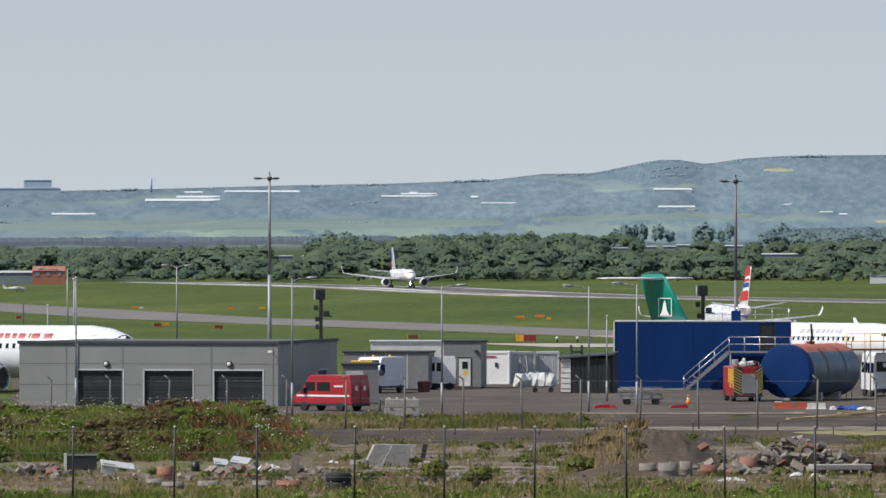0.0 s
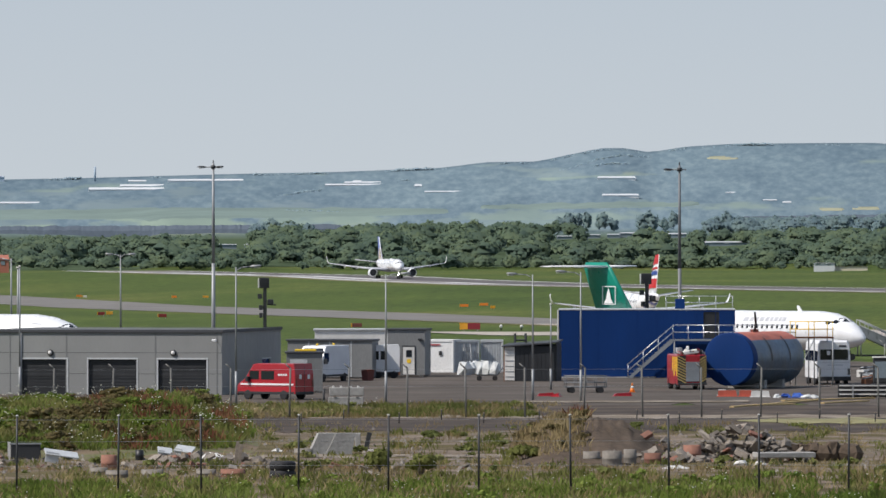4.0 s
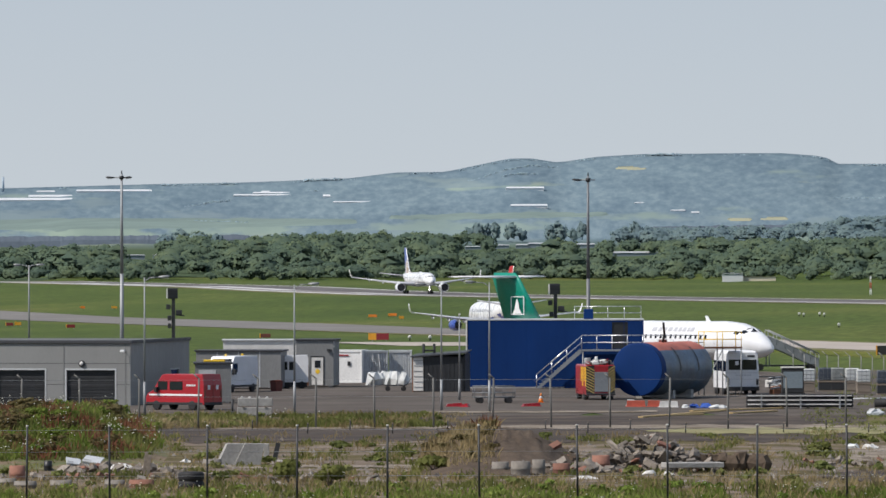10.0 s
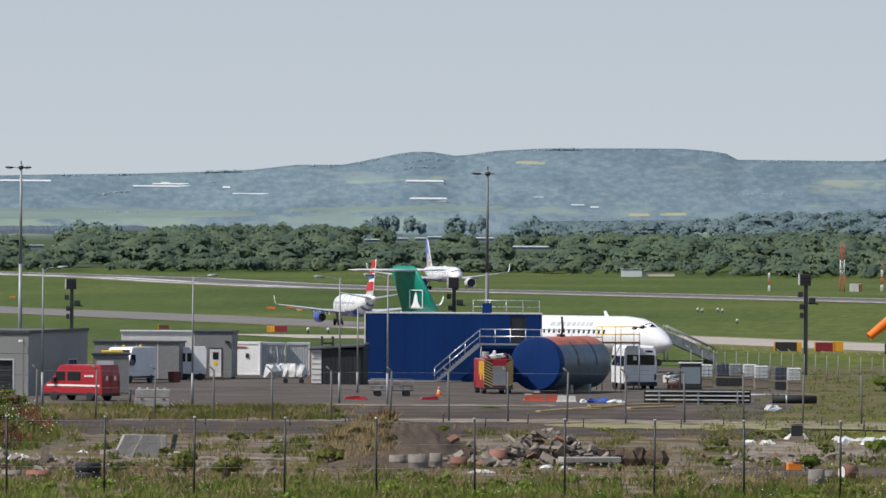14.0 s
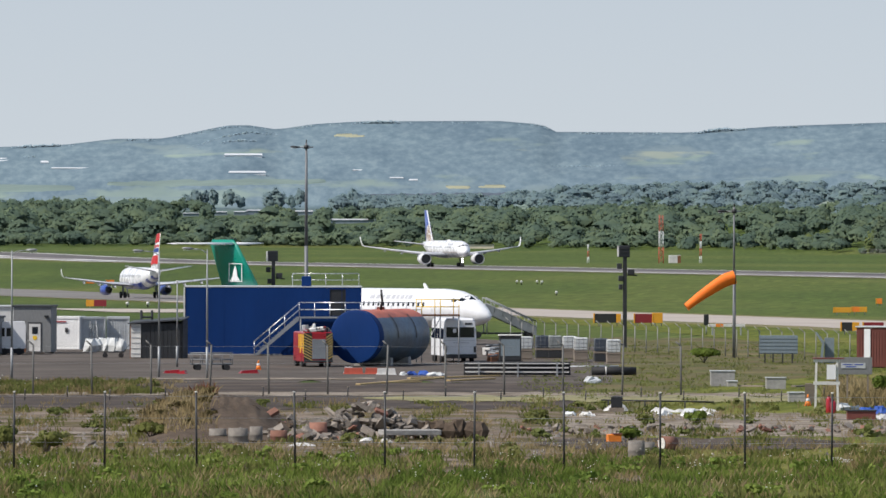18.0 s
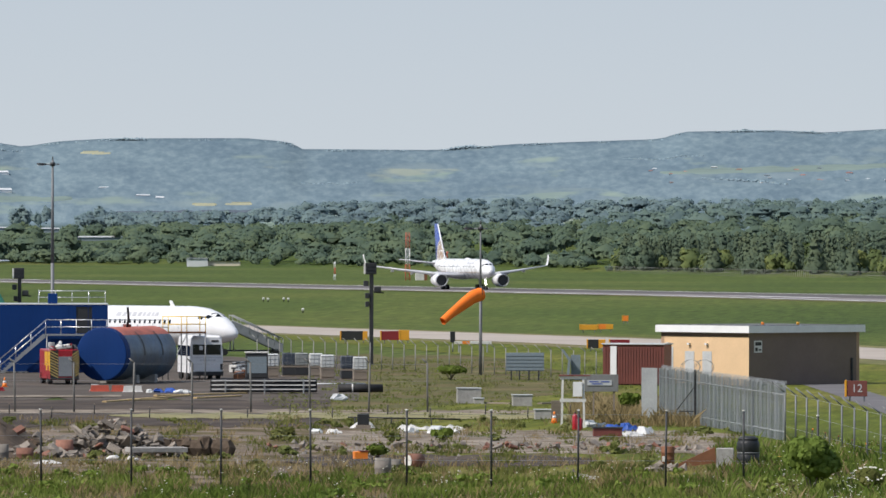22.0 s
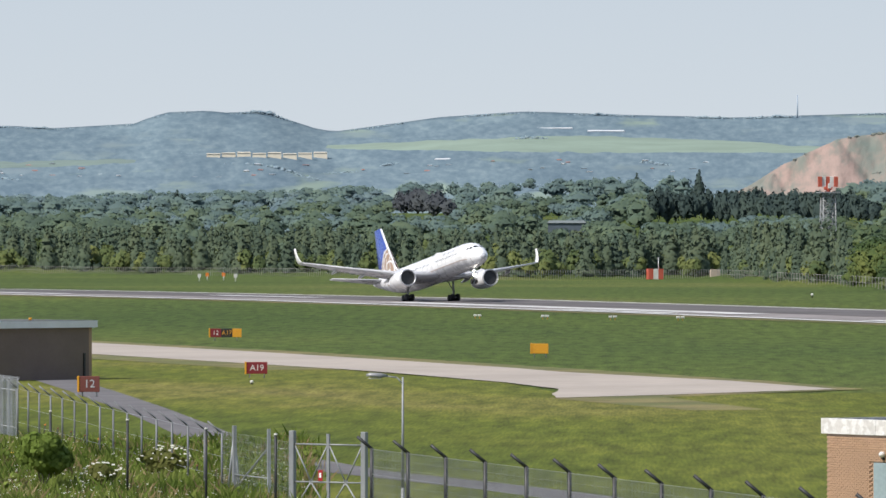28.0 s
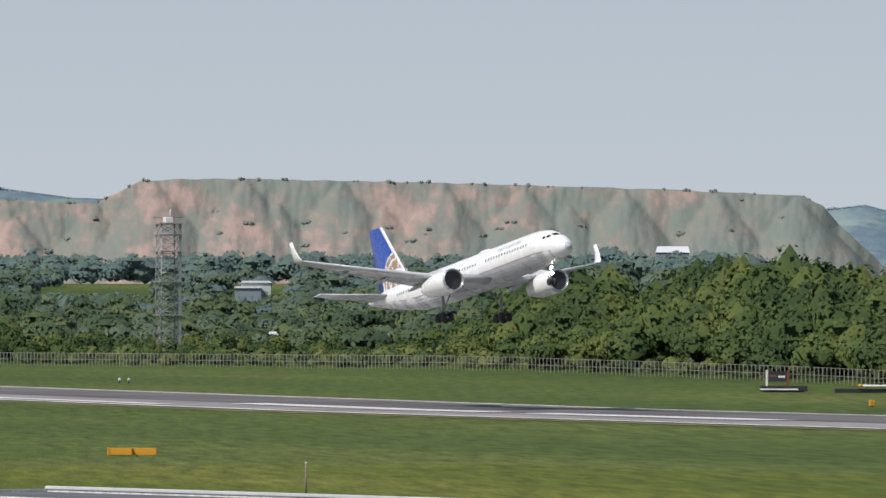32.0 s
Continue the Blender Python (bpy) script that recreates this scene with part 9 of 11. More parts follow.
far_house("long low roof among the trees", 560, 642, -12, -5, base_d(600, -16), FARGREY, PALE, 0.5, "shed")
far_house("white airfield hut beyond the runway", 755, 792, -60, -46, 2900, FARWHITE, FARWHITE, 0.1, "hut", 2, -0.8)
far_house("low grey wing of the airfield hut", 792, 850, -60, -52, 2905, FARTAN, PALE, 0.1, "hut", 0, -0.8)
far_house("white industrial block above the trees", 3886, 3932, 20, 30, 1750, FARGREY, PALE, 0.05, "building", 4, 4.0)
far_house("upper storey of the white industrial block", 3898, 3950, 30, 40, 1752, PALE, PALE, 0.05, "building", 3, 4.0)
far_house("pale shed among the nearer trees", 3945, 3962, -60, -50, 1420, FARWHITE, FARWHITE, 0.3, "shed", 0, 0.5)
far_house("pale low building above the tall wood", 4632, 4690, 95, 102, 2500, FARGREY, FARWHITE, 0.1, "building", 0, 8)
far_house("low farm building among the trees", 2752, 2818, 10, 15, 2300, DUSKHAZE, FARROOF, 0.1, "building", 0, 4)
far_house("pale shed on the shale heap", 3500, 3590, 168, 176, 3060, FARTAN, FARWHITE, 0.3, "shed")
# mast on the skyline
p = polar(3193, 4790)
t = thing("skyline_mast", "slender transmitter mast on the far hill", "mast", pose(p.x, p.y, height(196, 4790)))
part("mast", Shape().tube((0, 0, 0), (0, 0, 15), 0.5, 0.3, 6), FARHAZE, t)
p = polar(-516, 4790)
t = thing("skyline_mast", "short chimney on the far skyline", "chimney", pose(p.x, p.y, height(100, 4790)))
part("stack", Shape().tube((0, 0, 0), (0, 0, 9.5), 0.8, 0.6, 8), FARHAZE, t)
# parked light aircraft
p = spot(-755, -76)
t = thing("light_aircraft", "small white light aircraft parked on the grass", "airplane", stand_at(p, 10))
part("fuselage", Shape().loft([hull_ring(*h, 10) for h in ((3.5, 0.1, 0.1, 1.2), (2.8, 0.5, 0.5, 1.2), (0, 0.6, 0.7, 1.35), (-2.5, 0.3, 0.35, 1.3), (-4.5, 0.08, 0.1, 1.3))]), SKIN, t)
part("wing", Shape().loft([foil_ring((1.6, y, 1.9), 1.5) for y in (-5, 5)]), SKIN, t)
part("tailplane", Shape().loft([foil_ring((-3.4, y, 1.35), 0.9) for y in (-1.6, 1.6)]), SKIN, t)
part("fin", Shape().prism([(-3.2, 1.4), (-4.4, 2.6), (-4.9, 2.6), (-4.5, 1.3)], -0.05, 0.05), SKIN, t)
for x, y in ((0.3, 1), (0.3, -1), (2.4, 0)):
    part("wheel", Shape().tube((x, y - 0.08, 0.25), (x, y + 0.08, 0.25), 0.25, n=10), BLACK, t)
    part("strut", Shape().tube((x, y, 0.25), (x * 0.9, y * 0.4, 0.9), 0.05, n=5), ALU, t)
# ---- yard, track and waste ground ----
TARMAC = mat("yard_tarmac", (0.1, 0.085, 0.073), 0.9, stain=0.3, stain_scale=0.12, vary=0.15, grain=2.5, color2=(0.125, 0.109, 0.096), mix_scale=0.15, mix_edge=0.15)
TRACK = mat("old_track", (0.105, 0.085, 0.07), 0.9, stain=0.3, stain_scale=0.15, vary=0.18, grain=3, color2=(0.066, 0.056, 0.05), mix_scale=0.2, mix_edge=0.08)
GRAVEL = mat("gravel_waste", (0.205, 0.165, 0.13), 0.95, stain=0.4, stain_scale=0.3, vary=0.42, grain=4, color2=(0.12, 0.1, 0.05), mix_scale=0.22, mix_edge=0.05, bump=0.8, bump_scale=6)
PALEGRAVEL = mat("pale_gravel", (0.3, 0.26, 0.215), 0.95, stain=0.25, stain_scale=0.3, vary=0.25, grain=7, bump=0.8, bump_scale=6, color2=(0.17, 0.14, 0.105), mix_scale=0.4, mix_edge=0.1)
SOIL = mat("bare_soil", (0.11, 0.084, 0.063), 0.95, stain=0.3, stain_scale=0.7, vary=0.25, grain=5, bump=1.0, bump_scale=4)
ROADM = mat("service_road", (0.16, 0.155, 0.16), 0.9, stain=0.2, stain_scale=0.2, vary=0.1, grain=2)


for made in (TARMAC, TRACK, GRAVEL, PALEGRAVEL, SOIL, ROADM):
    made.node_tree.nodes["Principled BSDF"].inputs["Specular IOR Level"].default_value = 0.08


def patch(name, label, u0, u1, v0, v1, material, lift, seed=0, wob=6.0, cat_="ground", taper=0.0):
    """A stretch of made ground between two bearings and two depths, with uneven edges."""
    s = Shape()
    nu, nv = max(4, int((u1 - u0) / 14)), max(3, int(abs(v1 - v0) / 8))
    vs = []
    for j in range(nv + 1):
        for i in range(nu + 1):
            u = u0 + (u1 - u0) * i / nu
            k = j / nv
            e = min(1, min(i, nu - i) / max(1, nu * 0.12)) if taper else 1
            mid = (v0 + v1) / 2
            v = v0 + (v1 - v0) * k
            if j in (0, nv):
                v += wob * noise.noise(Vector((u * 0.02, j, seed)))
            v = mid + (v - mid) * (1 - taper * (1 - e))
            if i in (0, nu):
                u += wob * 3 * noise.noise(Vector((j * 0.9, i, seed + 2)))
            d = far(v)
            p = polar(u, d)
            vs.append((p.x, p.y, land(p.x, p.y) + lift))
    n = nu + 1
    s.add(vs, [(j * n + i, j * n + i + 1, (j + 1) * n + i + 1, (j + 1) * n + i) for j in range(nv) for i in range(nu)])
    return tagged(part(name, s, material), label, cat_, kind="structure")


patch("yard", "stained grey tarmac yard before the cabins", -760, 1060, -222, -298, TARMAC, 0.03, 1)
ROUGH = mat("rough_ground", (0.105, 0.112, 0.042), 0.95, stain=0.35, stain_scale=0.15, vary=0.3, grain=2.5, color2=(0.15, 0.12, 0.065), mix_scale=0.11, mix_edge=0.14)
ROUGH.node_tree.nodes["Principled BSDF"].inputs["Specular IOR Level"].default_value = 0.08
patch("rough_ground", "rough olive grass with bare earth beside the yard", 860, 1640, -218, -345, ROUGH, 0.024, 31, 8)
patch("waste_ground", "gravelly waste ground with weeds and rubble", -1000, 1790, -330, -475, GRAVEL, 0.02, 2, 8)
patch("track", "worn tarmac track across the waste ground", -330, 1010, -298, -344, TRACK, 0.045, 3, 5)
patch("track_edge", "pale gravel verge along the track", -140, 1400, -316, -322, PALEGRAVEL, 0.06, 4, 2)
patch("track_edge", "pale gravel strip before the rubble", -420, 500, -386, -391, PALEGRAVEL, 0.05, 5, 3, taper=0.8)
patch("track_edge", "pale crushed stone apron", 980, 1740, -352, -392, PALEGRAVEL, 0.05, 6, 7, taper=0.3)
patch("track", "worn tarmac strip among weeds", 930, 1480, -396, -416, TRACK, 0.06, 7, 5, taper=0.7)
patch("kerb_strip", "pale concrete edging along the yard", 230, 640, -291, -294, PALEGRAVEL, 0.07, 8, 1.5)
patch("bare_patch", "dry yellow grass on the rough ground", 620, 1500, -322, -332, mat("dry_grass", (0.24, 0.22, 0.1), 0.95, stain=0.3, stain_scale=0.3, vary=0.25, grain=4), 0.07, 9, 4, taper=0.8)

def make_road():
    pts = [(1860, -262), (1945, -288), (2030, -318), (2110, -350), (2210, -395), (2400, -430), (2690, -462), (3100, -515), (3500, -560)]
    s, vs = Shape(), []
    fine = []
    for (a, b), (c, d) in zip(pts, pts[1:]):
        fine += [(a + (c - a) * i / 6, b + (d - b) * i / 6) for i in range(6)]
    fine.append(pts[-1])
    ps = [spot(*q) for q in fine]
    for i, p in enumerate(ps):
        w = (ps[min(len(ps) - 1, i + 1)] - ps[max(0, i - 1)]).normalized()
        n = Vector((-w.y, w.x, 0))
        for k in (-1.5, 0, 1.5):
            q = p + n * k
            vs.append((q.x, q.y, land(q.x, q.y) + 0.05))
    s.add(vs, [(3 * i + j, 3 * i + j + 1, 3 * i + j + 4, 3 * i + j + 3) for i in range(len(ps) - 1) for j in range(2)])
    tagged(part("service_road", s, ROADM), "narrow grey service road behind the boundary fence", "road", kind="structure")


make_road()


# ---- mounds ----
def mound_z(u, d, kind):
    if kind == 0:
        k = smooth((u + 960) / 120) * (1 - smooth((u + 360) / 150)) * smooth((d - 350) / 42) * (1 - smooth((d - 405) / 38))
        return k * (1.7 + 0.5 * noise.noise(Vector((u * 0.012, d * 0.03, 1)))) + 0.15 * k * noise.noise(Vector((u * 0.06, d * 0.2, 4)))
    k = smooth((u - 205) / 110) * (1 - smooth((u - 390) / 130)) * smooth((d - 338) / 22) * (1 - smooth((d - 372) / 25))
    return k * (1.45 + 0.35 * noise.noise(Vector((u * 0.03, d * 0.1, 7)))) + 0.4 * k * noise.noise(Vector((u * 0.09, d * 0.4, 9)))


def make_mound(kind, name, label, u0, u1, d0, d1, nu, nd, material):
    s = Shape()
    vs = [polar(u0 + (u1 - u0) * i / nu, d0 + (d1 - d0) * j / nd, mound_z(u0 + (u1 - u0) * i / nu, d0 + (d1 - d0) * j / nd, kind) - 0.02) for j in range(nd + 1) for i in range(nu + 1)]
    n = nu + 1
    s.add(vs, [(j * n + i, j * n + i + 1, (j + 1) * n + i + 1, (j + 1) * n + i) for j in range(nd) for i in range(nu)], soft=True)
    tagged(part(name, s, material), label, "mound", kind="structure")


ROUGHSOD = mat("rough_turf", (0.11, 0.12, 0.04), 0.95, stain=0.3, stain_scale=0.4, vary=0.25, grain=3, color2=(0.17, 0.12, 0.07), mix_scale=0.35, mix_edge=0.08)
make_mound(0, "grass_mound", "overgrown earth mound with tall weeds", -960, -200, 346, 446, 70, 30, ROUGHSOD)
make_mound(1, "earth_mound", "heap of dumped brown soil", 200, 500, 336, 400, 50, 26, SOIL)


# ---- rubble ----
STONE = mat("broken_concrete", (0.23, 0.2, 0.168), 0.9, stain=0.25, vary=0.18, grain=5, random_value=0.3, bump=0.6)
BRICKRED = mat("old_red_brick", (0.25, 0.12, 0.085), 0.9, stain=0.25, vary=0.15, random_value=0.2)


def stone_meshes(k, material, seed):
    r = random.Random(seed)
    out = []
    for i in range(k):
        # angular lumps: boxes with broken corners
        e = (r.uniform(0.8, 1.2), r.uniform(0.55, 0.9), r.uniform(0.3, 0.6))
        vs = [tuple(a * q * r.uniform(0.6, 1.05) for a, q in zip(c, e)) for c in [(a, b, c) for a in (-1, 1) for b in (-1, 1) for c in (-1, 1)]]
        me = Shape().add(vs, [(0, 1, 3, 2), (4, 6, 7, 5), (0, 4, 5, 1), (2, 3, 7, 6), (0, 2, 6, 4), (1, 5, 7, 3)]).mesh("stone")
        fix_normals(me)
        me.materials.append(material)
        out.append(me)
    return out


STONES = stone_meshes(12, STONE, 3)
CLODS = stone_meshes(5, SOIL, 9)
REDSTONES = stone_meshes(3, BRICKRED, 4)


def heap(label, u0, u1, v, hgt, depth, count, r0, r1, seed, reds=0.05, pool=None):
    """A loose heap of broken concrete between two bearings; higher in its middle."""
    p = spot((u0 + u1) / 2, v)
    d = math.hypot(p.x, p.y)
    w = (u1 - u0) * d / UNIT
    t = thing("rubble_heap", label, "rubble", pose(p.x, p.y, 0, 0, 0, 0), "rubble heaps")
    r = random.Random(seed)
    for i in range(count):
        x, y = r.uniform(-1, 1), r.uniform(-1, 1)
        top = hgt * max(0.0, 1 - abs(x) ** 1.5 * 0.95) * max(0.0, 1 - abs(y) ** 1.6)
        q = r.uniform(r0, r1) * (1.15 - 0.4 * r.random())
        z = top * r.uniform(0.0, 1.0) if i % 3 else top * 0.95
        part("stone", r.choice(REDSTONES) if r.random() < reds else r.choice(pool or STONES), None, t,
             at=pose(x * w / 2, depth * (y + 1) / 2, z + q * 0.3, r.uniform(-40, 40), r.uniform(-40, 40), r.uniform(0, 360)) @ Matrix.Diagonal((q, q * r.uniform(0.6, 1.1), q * r.uniform(0.5, 0.9), 1)))
    return t


heap("tall heap of broken grey concrete rubble", 505, 745, -398, 1.6, 3.2, 290, 0.12, 0.4, 1)
heap("low spread of rubble and bricks before the heap", 340, 600, -401, 0.45, 2.0, 60, 0.14, 0.36, 2, 0.25)
heap("low line of rubble below the grass mound", -780, -660, -402, 0.5, 2.0, 32, 0.2, 0.45, 3)
heap("scattered rubble below the grass mound", -430, -200, -398, 0.3, 2.5, 70, 0.12, 0.34, 4)
heap("scattered rubble on the soil heap", 330, 520, -372, 0.6, 2.6, 70, 0.14, 0.4, 5)
heap("scattered stones on the crushed stone apron", 900, 1700, -388, 0.2, 9.0, 150, 0.09, 0.32, 6, 0.2)
heap("loose stones along the weeds", -780, 340, -412, 0.12, 6.0, 150, 0.07, 0.26, 7, 0.25)
heap("pile of broken slabs near the drum", 1565, 1640, -424, 0.4, 1.5, 22, 0.12, 0.3, 8)
heap("clods of dumped brown earth on the soil heap", 300, 500, -385, 1.25, 3.0, 120, 0.15, 0.4, 15, 0.02, CLODS)
heap("clods and rubble at the foot of the soil heap", 260, 520, -396, 0.35, 2.0, 70, 0.12, 0.3, 16, 0.1)
t = thing("earth_slab", "large dark lump of matted earth and roots", "earth lump", stand(772, -396))
rr = random.Random(12)
s = Shape()
for i in range(7):
    s.rock((-1.35 + i * 0.45, rr.uniform(-0.2, 0.2), 0.4 + rr.uniform(-0.1, 0.15)), rr.uniform(0.45, 0.62), rr, 0.75)
part("lump", s, SOIL, t)
t = thing("concrete_slab", "flat pale slab leaning on the rubble", "slab", stand(700, -400, 12))
part("slab", Shape().box(-1.2, 1.6, 0, 1.1, 0.25, 0.5, 0.03), CONCRETE, t)


# ---- loose things ----
def simple(name, label, cat_, u, v, turn=0.0, group=""):
    return thing(name, label, cat_, stand(u, v, turn - math.degrees(u / UNIT)), group)


for u, w, tilt in ((-116, 0.9, 16), (-84, 1.0, 24)):
    t = simple("barrier_block", "grey concrete barrier block with a sloping face", "barrier", u, -384, 8, "barrier blocks")
    part("block", Shape().prism([(-w * 0.75, 0), (w * 0.55, 0), (w * 0.75, 1.05), (-w * 0.2, 1.05)], -0.35, 0.35), CONCRETE, t)
t = simple("broken_board", "dark upright board stuck in the rubble", "board", -38, -378)
part("board", Shape().box(-0.12, 0.12, -0.05, 0.05, 0, 0.95, 0.02, m=pose(0, 0, 0, 0, 12)), DARK, t)
part("foot", Shape().box(-0.6, 0.4, -0.2, 0.2, 0, 0.08), WORN_WHITE, t)
t = simple("block_post", "short grey block beside the barriers", "block", -52, -380)
part("block", Shape().box(-0.14, 0.14, -0.15, 0.15, 0, 0.95, 0.03), CONCRETE, t)


def tyre(u, v, R, h, n, label):
    t = simple("tyre_stack", label, "tyres", u, v)
    for i in range(n):
        z = i * h
        part("tyre", Shape().spin([(R * 0.6, z + 0.02), (R * 0.9, z), (R, z + h * 0.25), (R, z + h * 0.75), (R * 0.9, z + h), (R * 0.6, z + h * 0.98)], 22), BLACK, t)


OLDCONC = mat("old_concrete", (0.22, 0.2, 0.175), 0.9, stain=0.3, vary=0.2, grain=5)
tyre(-185, -428, 0.58, 0.4, 2, "two stacked black lorry tyres on the waste ground")
RINGS = [(-415, -426, 0.5, 0.4, OLDCONC), (-438, -394, 0.2, 0.5, SHUTTER), (-492, -410, 0.34, 0.4, OLDCONC), (-492, -413, 0.36, 0.75, BRICKRED), (-510, -420, 0.42, 0.35, OLDCONC), (-478, -425, 0.5, 0.34, OLDCONC), (-320, -424, 0.45, 0.35, OLDCONC),
         (-273, -424, 0.55, 0.36, BRICKRED), (1103, -434, 0.36, 0.85, OLDCONC), (1122, -421, 0.34, 0.5, OLDCONC), (-395, -392, 0.2, 0.5, OLDCONC), (-148, -388, 0.45, 0.4, OLDCONC), (430, -404, 0.3, 0.75, OLDCONC), (362, -402, 0.4, 0.6, OLDCONC),
         (398, -405, 0.45, 0.7, OLDCONC), (470, -403, 0.4, 0.55, BRICKRED), (540, -398, 0.42, 0.8, BRICKRED)]
for u, v, R, h, mt in RINGS:
    t = simple("manhole_ring", "cast drainage ring dumped on the waste ground", "pipe ring", u, v, 0, "drainage rings")
    part("ring", Shape().spin([(R * 0.72, 0.02), (R * 0.98, 0.0), (R, h * 0.1), (R, h * 0.42), (R * 1.04, h * 0.45), (R * 1.04, h * 0.55), (R, h * 0.58), (R, h), (R * 0.72, h), (R * 0.7, h * 0.3)], 18), mt, t)
t = simple("steel_tank", "dark grey open steel trough on the ground", "trough", -639, -392)
part("trough", Shape().box(-0.72, 0.72, -0.4, 0.4, 0, 0.78, 0.03), DARK, t)
part("rim", Shape().box(-0.76, 0.76, -0.44, -0.38, 0.74, 0.8).box(-0.76, 0.76, 0.38, 0.44, 0.74, 0.8), GREYMETAL, t)
part("end_plate", Shape().box(-0.86, -0.72, -0.38, 0.38, 0, 0.85), WORN_WHITE, t)
for u, v, w, turn in ((-578, -400, 1.6, 8), (-360, -392, 0.9, -14), (-395, -395, 0.7, 5)):
    t = simple("scrap_sheet", "broken white sheet panel propped on stones", "scrap sheet", u, v, turn)
    part("panel", Shape().box(-w / 2, w / 2, -0.3, 0.5, 0.35, 0.42, 0.01, m=pose(0, 0, 0.1, 18, 8)), PALE, t)
    part("flap", Shape().box(-w / 2, -w * 0.1, -0.35, -0.3, 0.0, 0.5, 0.01, m=pose(0, 0, 0, 0, 10)), PALE, t)
for u, v in ((-262, -405), (-268, -400)):
    t = simple("wooden_stake", "short weathered wooden stake", "stake", u, v)
    part("stake", Shape().box(-0.08, 0.08, -0.08, 0.08, 0, 1.05, 0.01, m=pose(0, 0, 0, 0, 6)), WOODOLD, t)
t = simple("beam_stack", "two stacked concrete beams on timber bearers", "beams", -73, -300)
for i, z in enumerate((0.12, 0.72)):
    part("beam", Shape().box(-1.1 + 0.05 * i, 1.1 + 0.05 * i, -0.3, 0.3, z, z + 0.52, 0.03), CONCRETE, t)
for x in (-0.7, 0.7):
    for z in (0, 0.64):
        part("bearer", Shape().box(x - 0.08, x + 0.08, -0.35, 0.35, z, z + (0.12 if z == 0 else 0.08)), WOODOLD, t)
for x in (-0.8, -0.3, 0.3, 0.8):
    part("lifting_eye", Shape().tube((x, 0, 1.24), (x, 0, 1.34), 0.07, n=8), WORN_WHITE, t)
rp = simple("stub_post", "short rusty post beside the beams", "post", -112, -301)
part("post", Shape().tube((0, 0, 0), (0, 0, 1.2), 0.07, n=8), DARK, rp)

# wire cage trailer
t = simple("cage_trailer", "green-grey wire cage trailer on the yard", "trailer", 351, -276, 6)
for z in (0.45, 0.75, 1.2):
    part("rail", Shape().pipe([(-1.4, -0.6, z), (1.4, -0.6, z), (1.4, 0.7, z), (-1.4, 0.7, z), (-1.4, -0.6, z)], 0.035, 5), LEADPOST, t)
for x in (-1.4, -0.7, 0, 0.7, 1.4):
    for y in (-0.6, 0.7):
        part("bar", Shape().tube((x, y, 0.4), (x, y, 1.2), 0.03, n=5), LEADPOST, t)
part("deck", Shape().box(-1.4, 1.4, -0.6, 0.7, 0.38, 0.46), LEADPOST, t)
for x in (-1.0, 1.0):
    for y in (-0.65, 0.72):
        part("wheel", Shape().tube((x, y - 0.06, 0.22), (x, y + 0.06, 0.22), 0.22, n=12), BLACK, t)
# low cart by the bags
t = simple("hand_cart", "small dark flat hand cart", "cart", 177, -254)
part("deck", Shape().box(-0.8, 0.8, -0.4, 0.4, 0.4, 0.48), DARK, t)
for x in (-0.6, 0.6):
    part("wheel", Shape().tube((x, -0.45, 0.2), (x, -0.38, 0.2), 0.2, n=10), BLACK, t)
    part("leg", Shape().tube((x, 0.35, 0), (x, 0.35, 0.4), 0.04, n=6), DARK, t)
part("handle", Shape().tube((0.8, 0, 0.45), (1.2, 0, 1.0), 0.03, n=6), DARK, t)

for u, v, L, mt, turn in ((281, -282, 1.1, RED, 5), (300, -283, 0.5, RED, -20), (417, -282, 1.2, RED, 14), (602, -283, 1.3, MASTRED, 0), (634, -283, 0.9, MASTRED, 0), (593, -281, 0.6, WORN_WHITE, 0), (660, -284, 1.3, WORN_WHITE, 0)):
    t = simple("road_barrier", "plastic road barrier block lying on the yard", "barrier", u, v, turn, "road barriers")
    part("body", Shape().prism([(-L / 2, 0), (L / 2, 0), (L / 2 - 0.06, 0.45 if abs(turn) < 3 else 0.28), (-L / 2 + 0.06, 0.45 if abs(turn) < 3 else 0.2)], -0.2, 0.2), mt, t)
    part("foot", Shape().box(-L / 2 - 0.05, L / 2 + 0.05, -0.28, 0.28, 0, 0.08, 0.01), mt, t)
for u, v in ((434, -275), (1406, -338)):
    t = simple("traffic_cone", "orange traffic cone with a white band", "cone", u, v, 0, "traffic cones")
    part("foot", Shape().box(-0.22, 0.22, -0.22, 0.22, 0, 0.05), ORANGE, t)
    part("cone", Shape().spin([(0.18, 0.05), (0.13, 0.3)], 12), ORANGE, t)
    part("band", Shape().spin([(0.13, 0.3), (0.09, 0.45)], 12), WHITE, t)
    part("tip", Shape().spin([(0.09, 0.45), (0.04, 0.68)], 12), ORANGE, t)
rnd = random.Random(31)
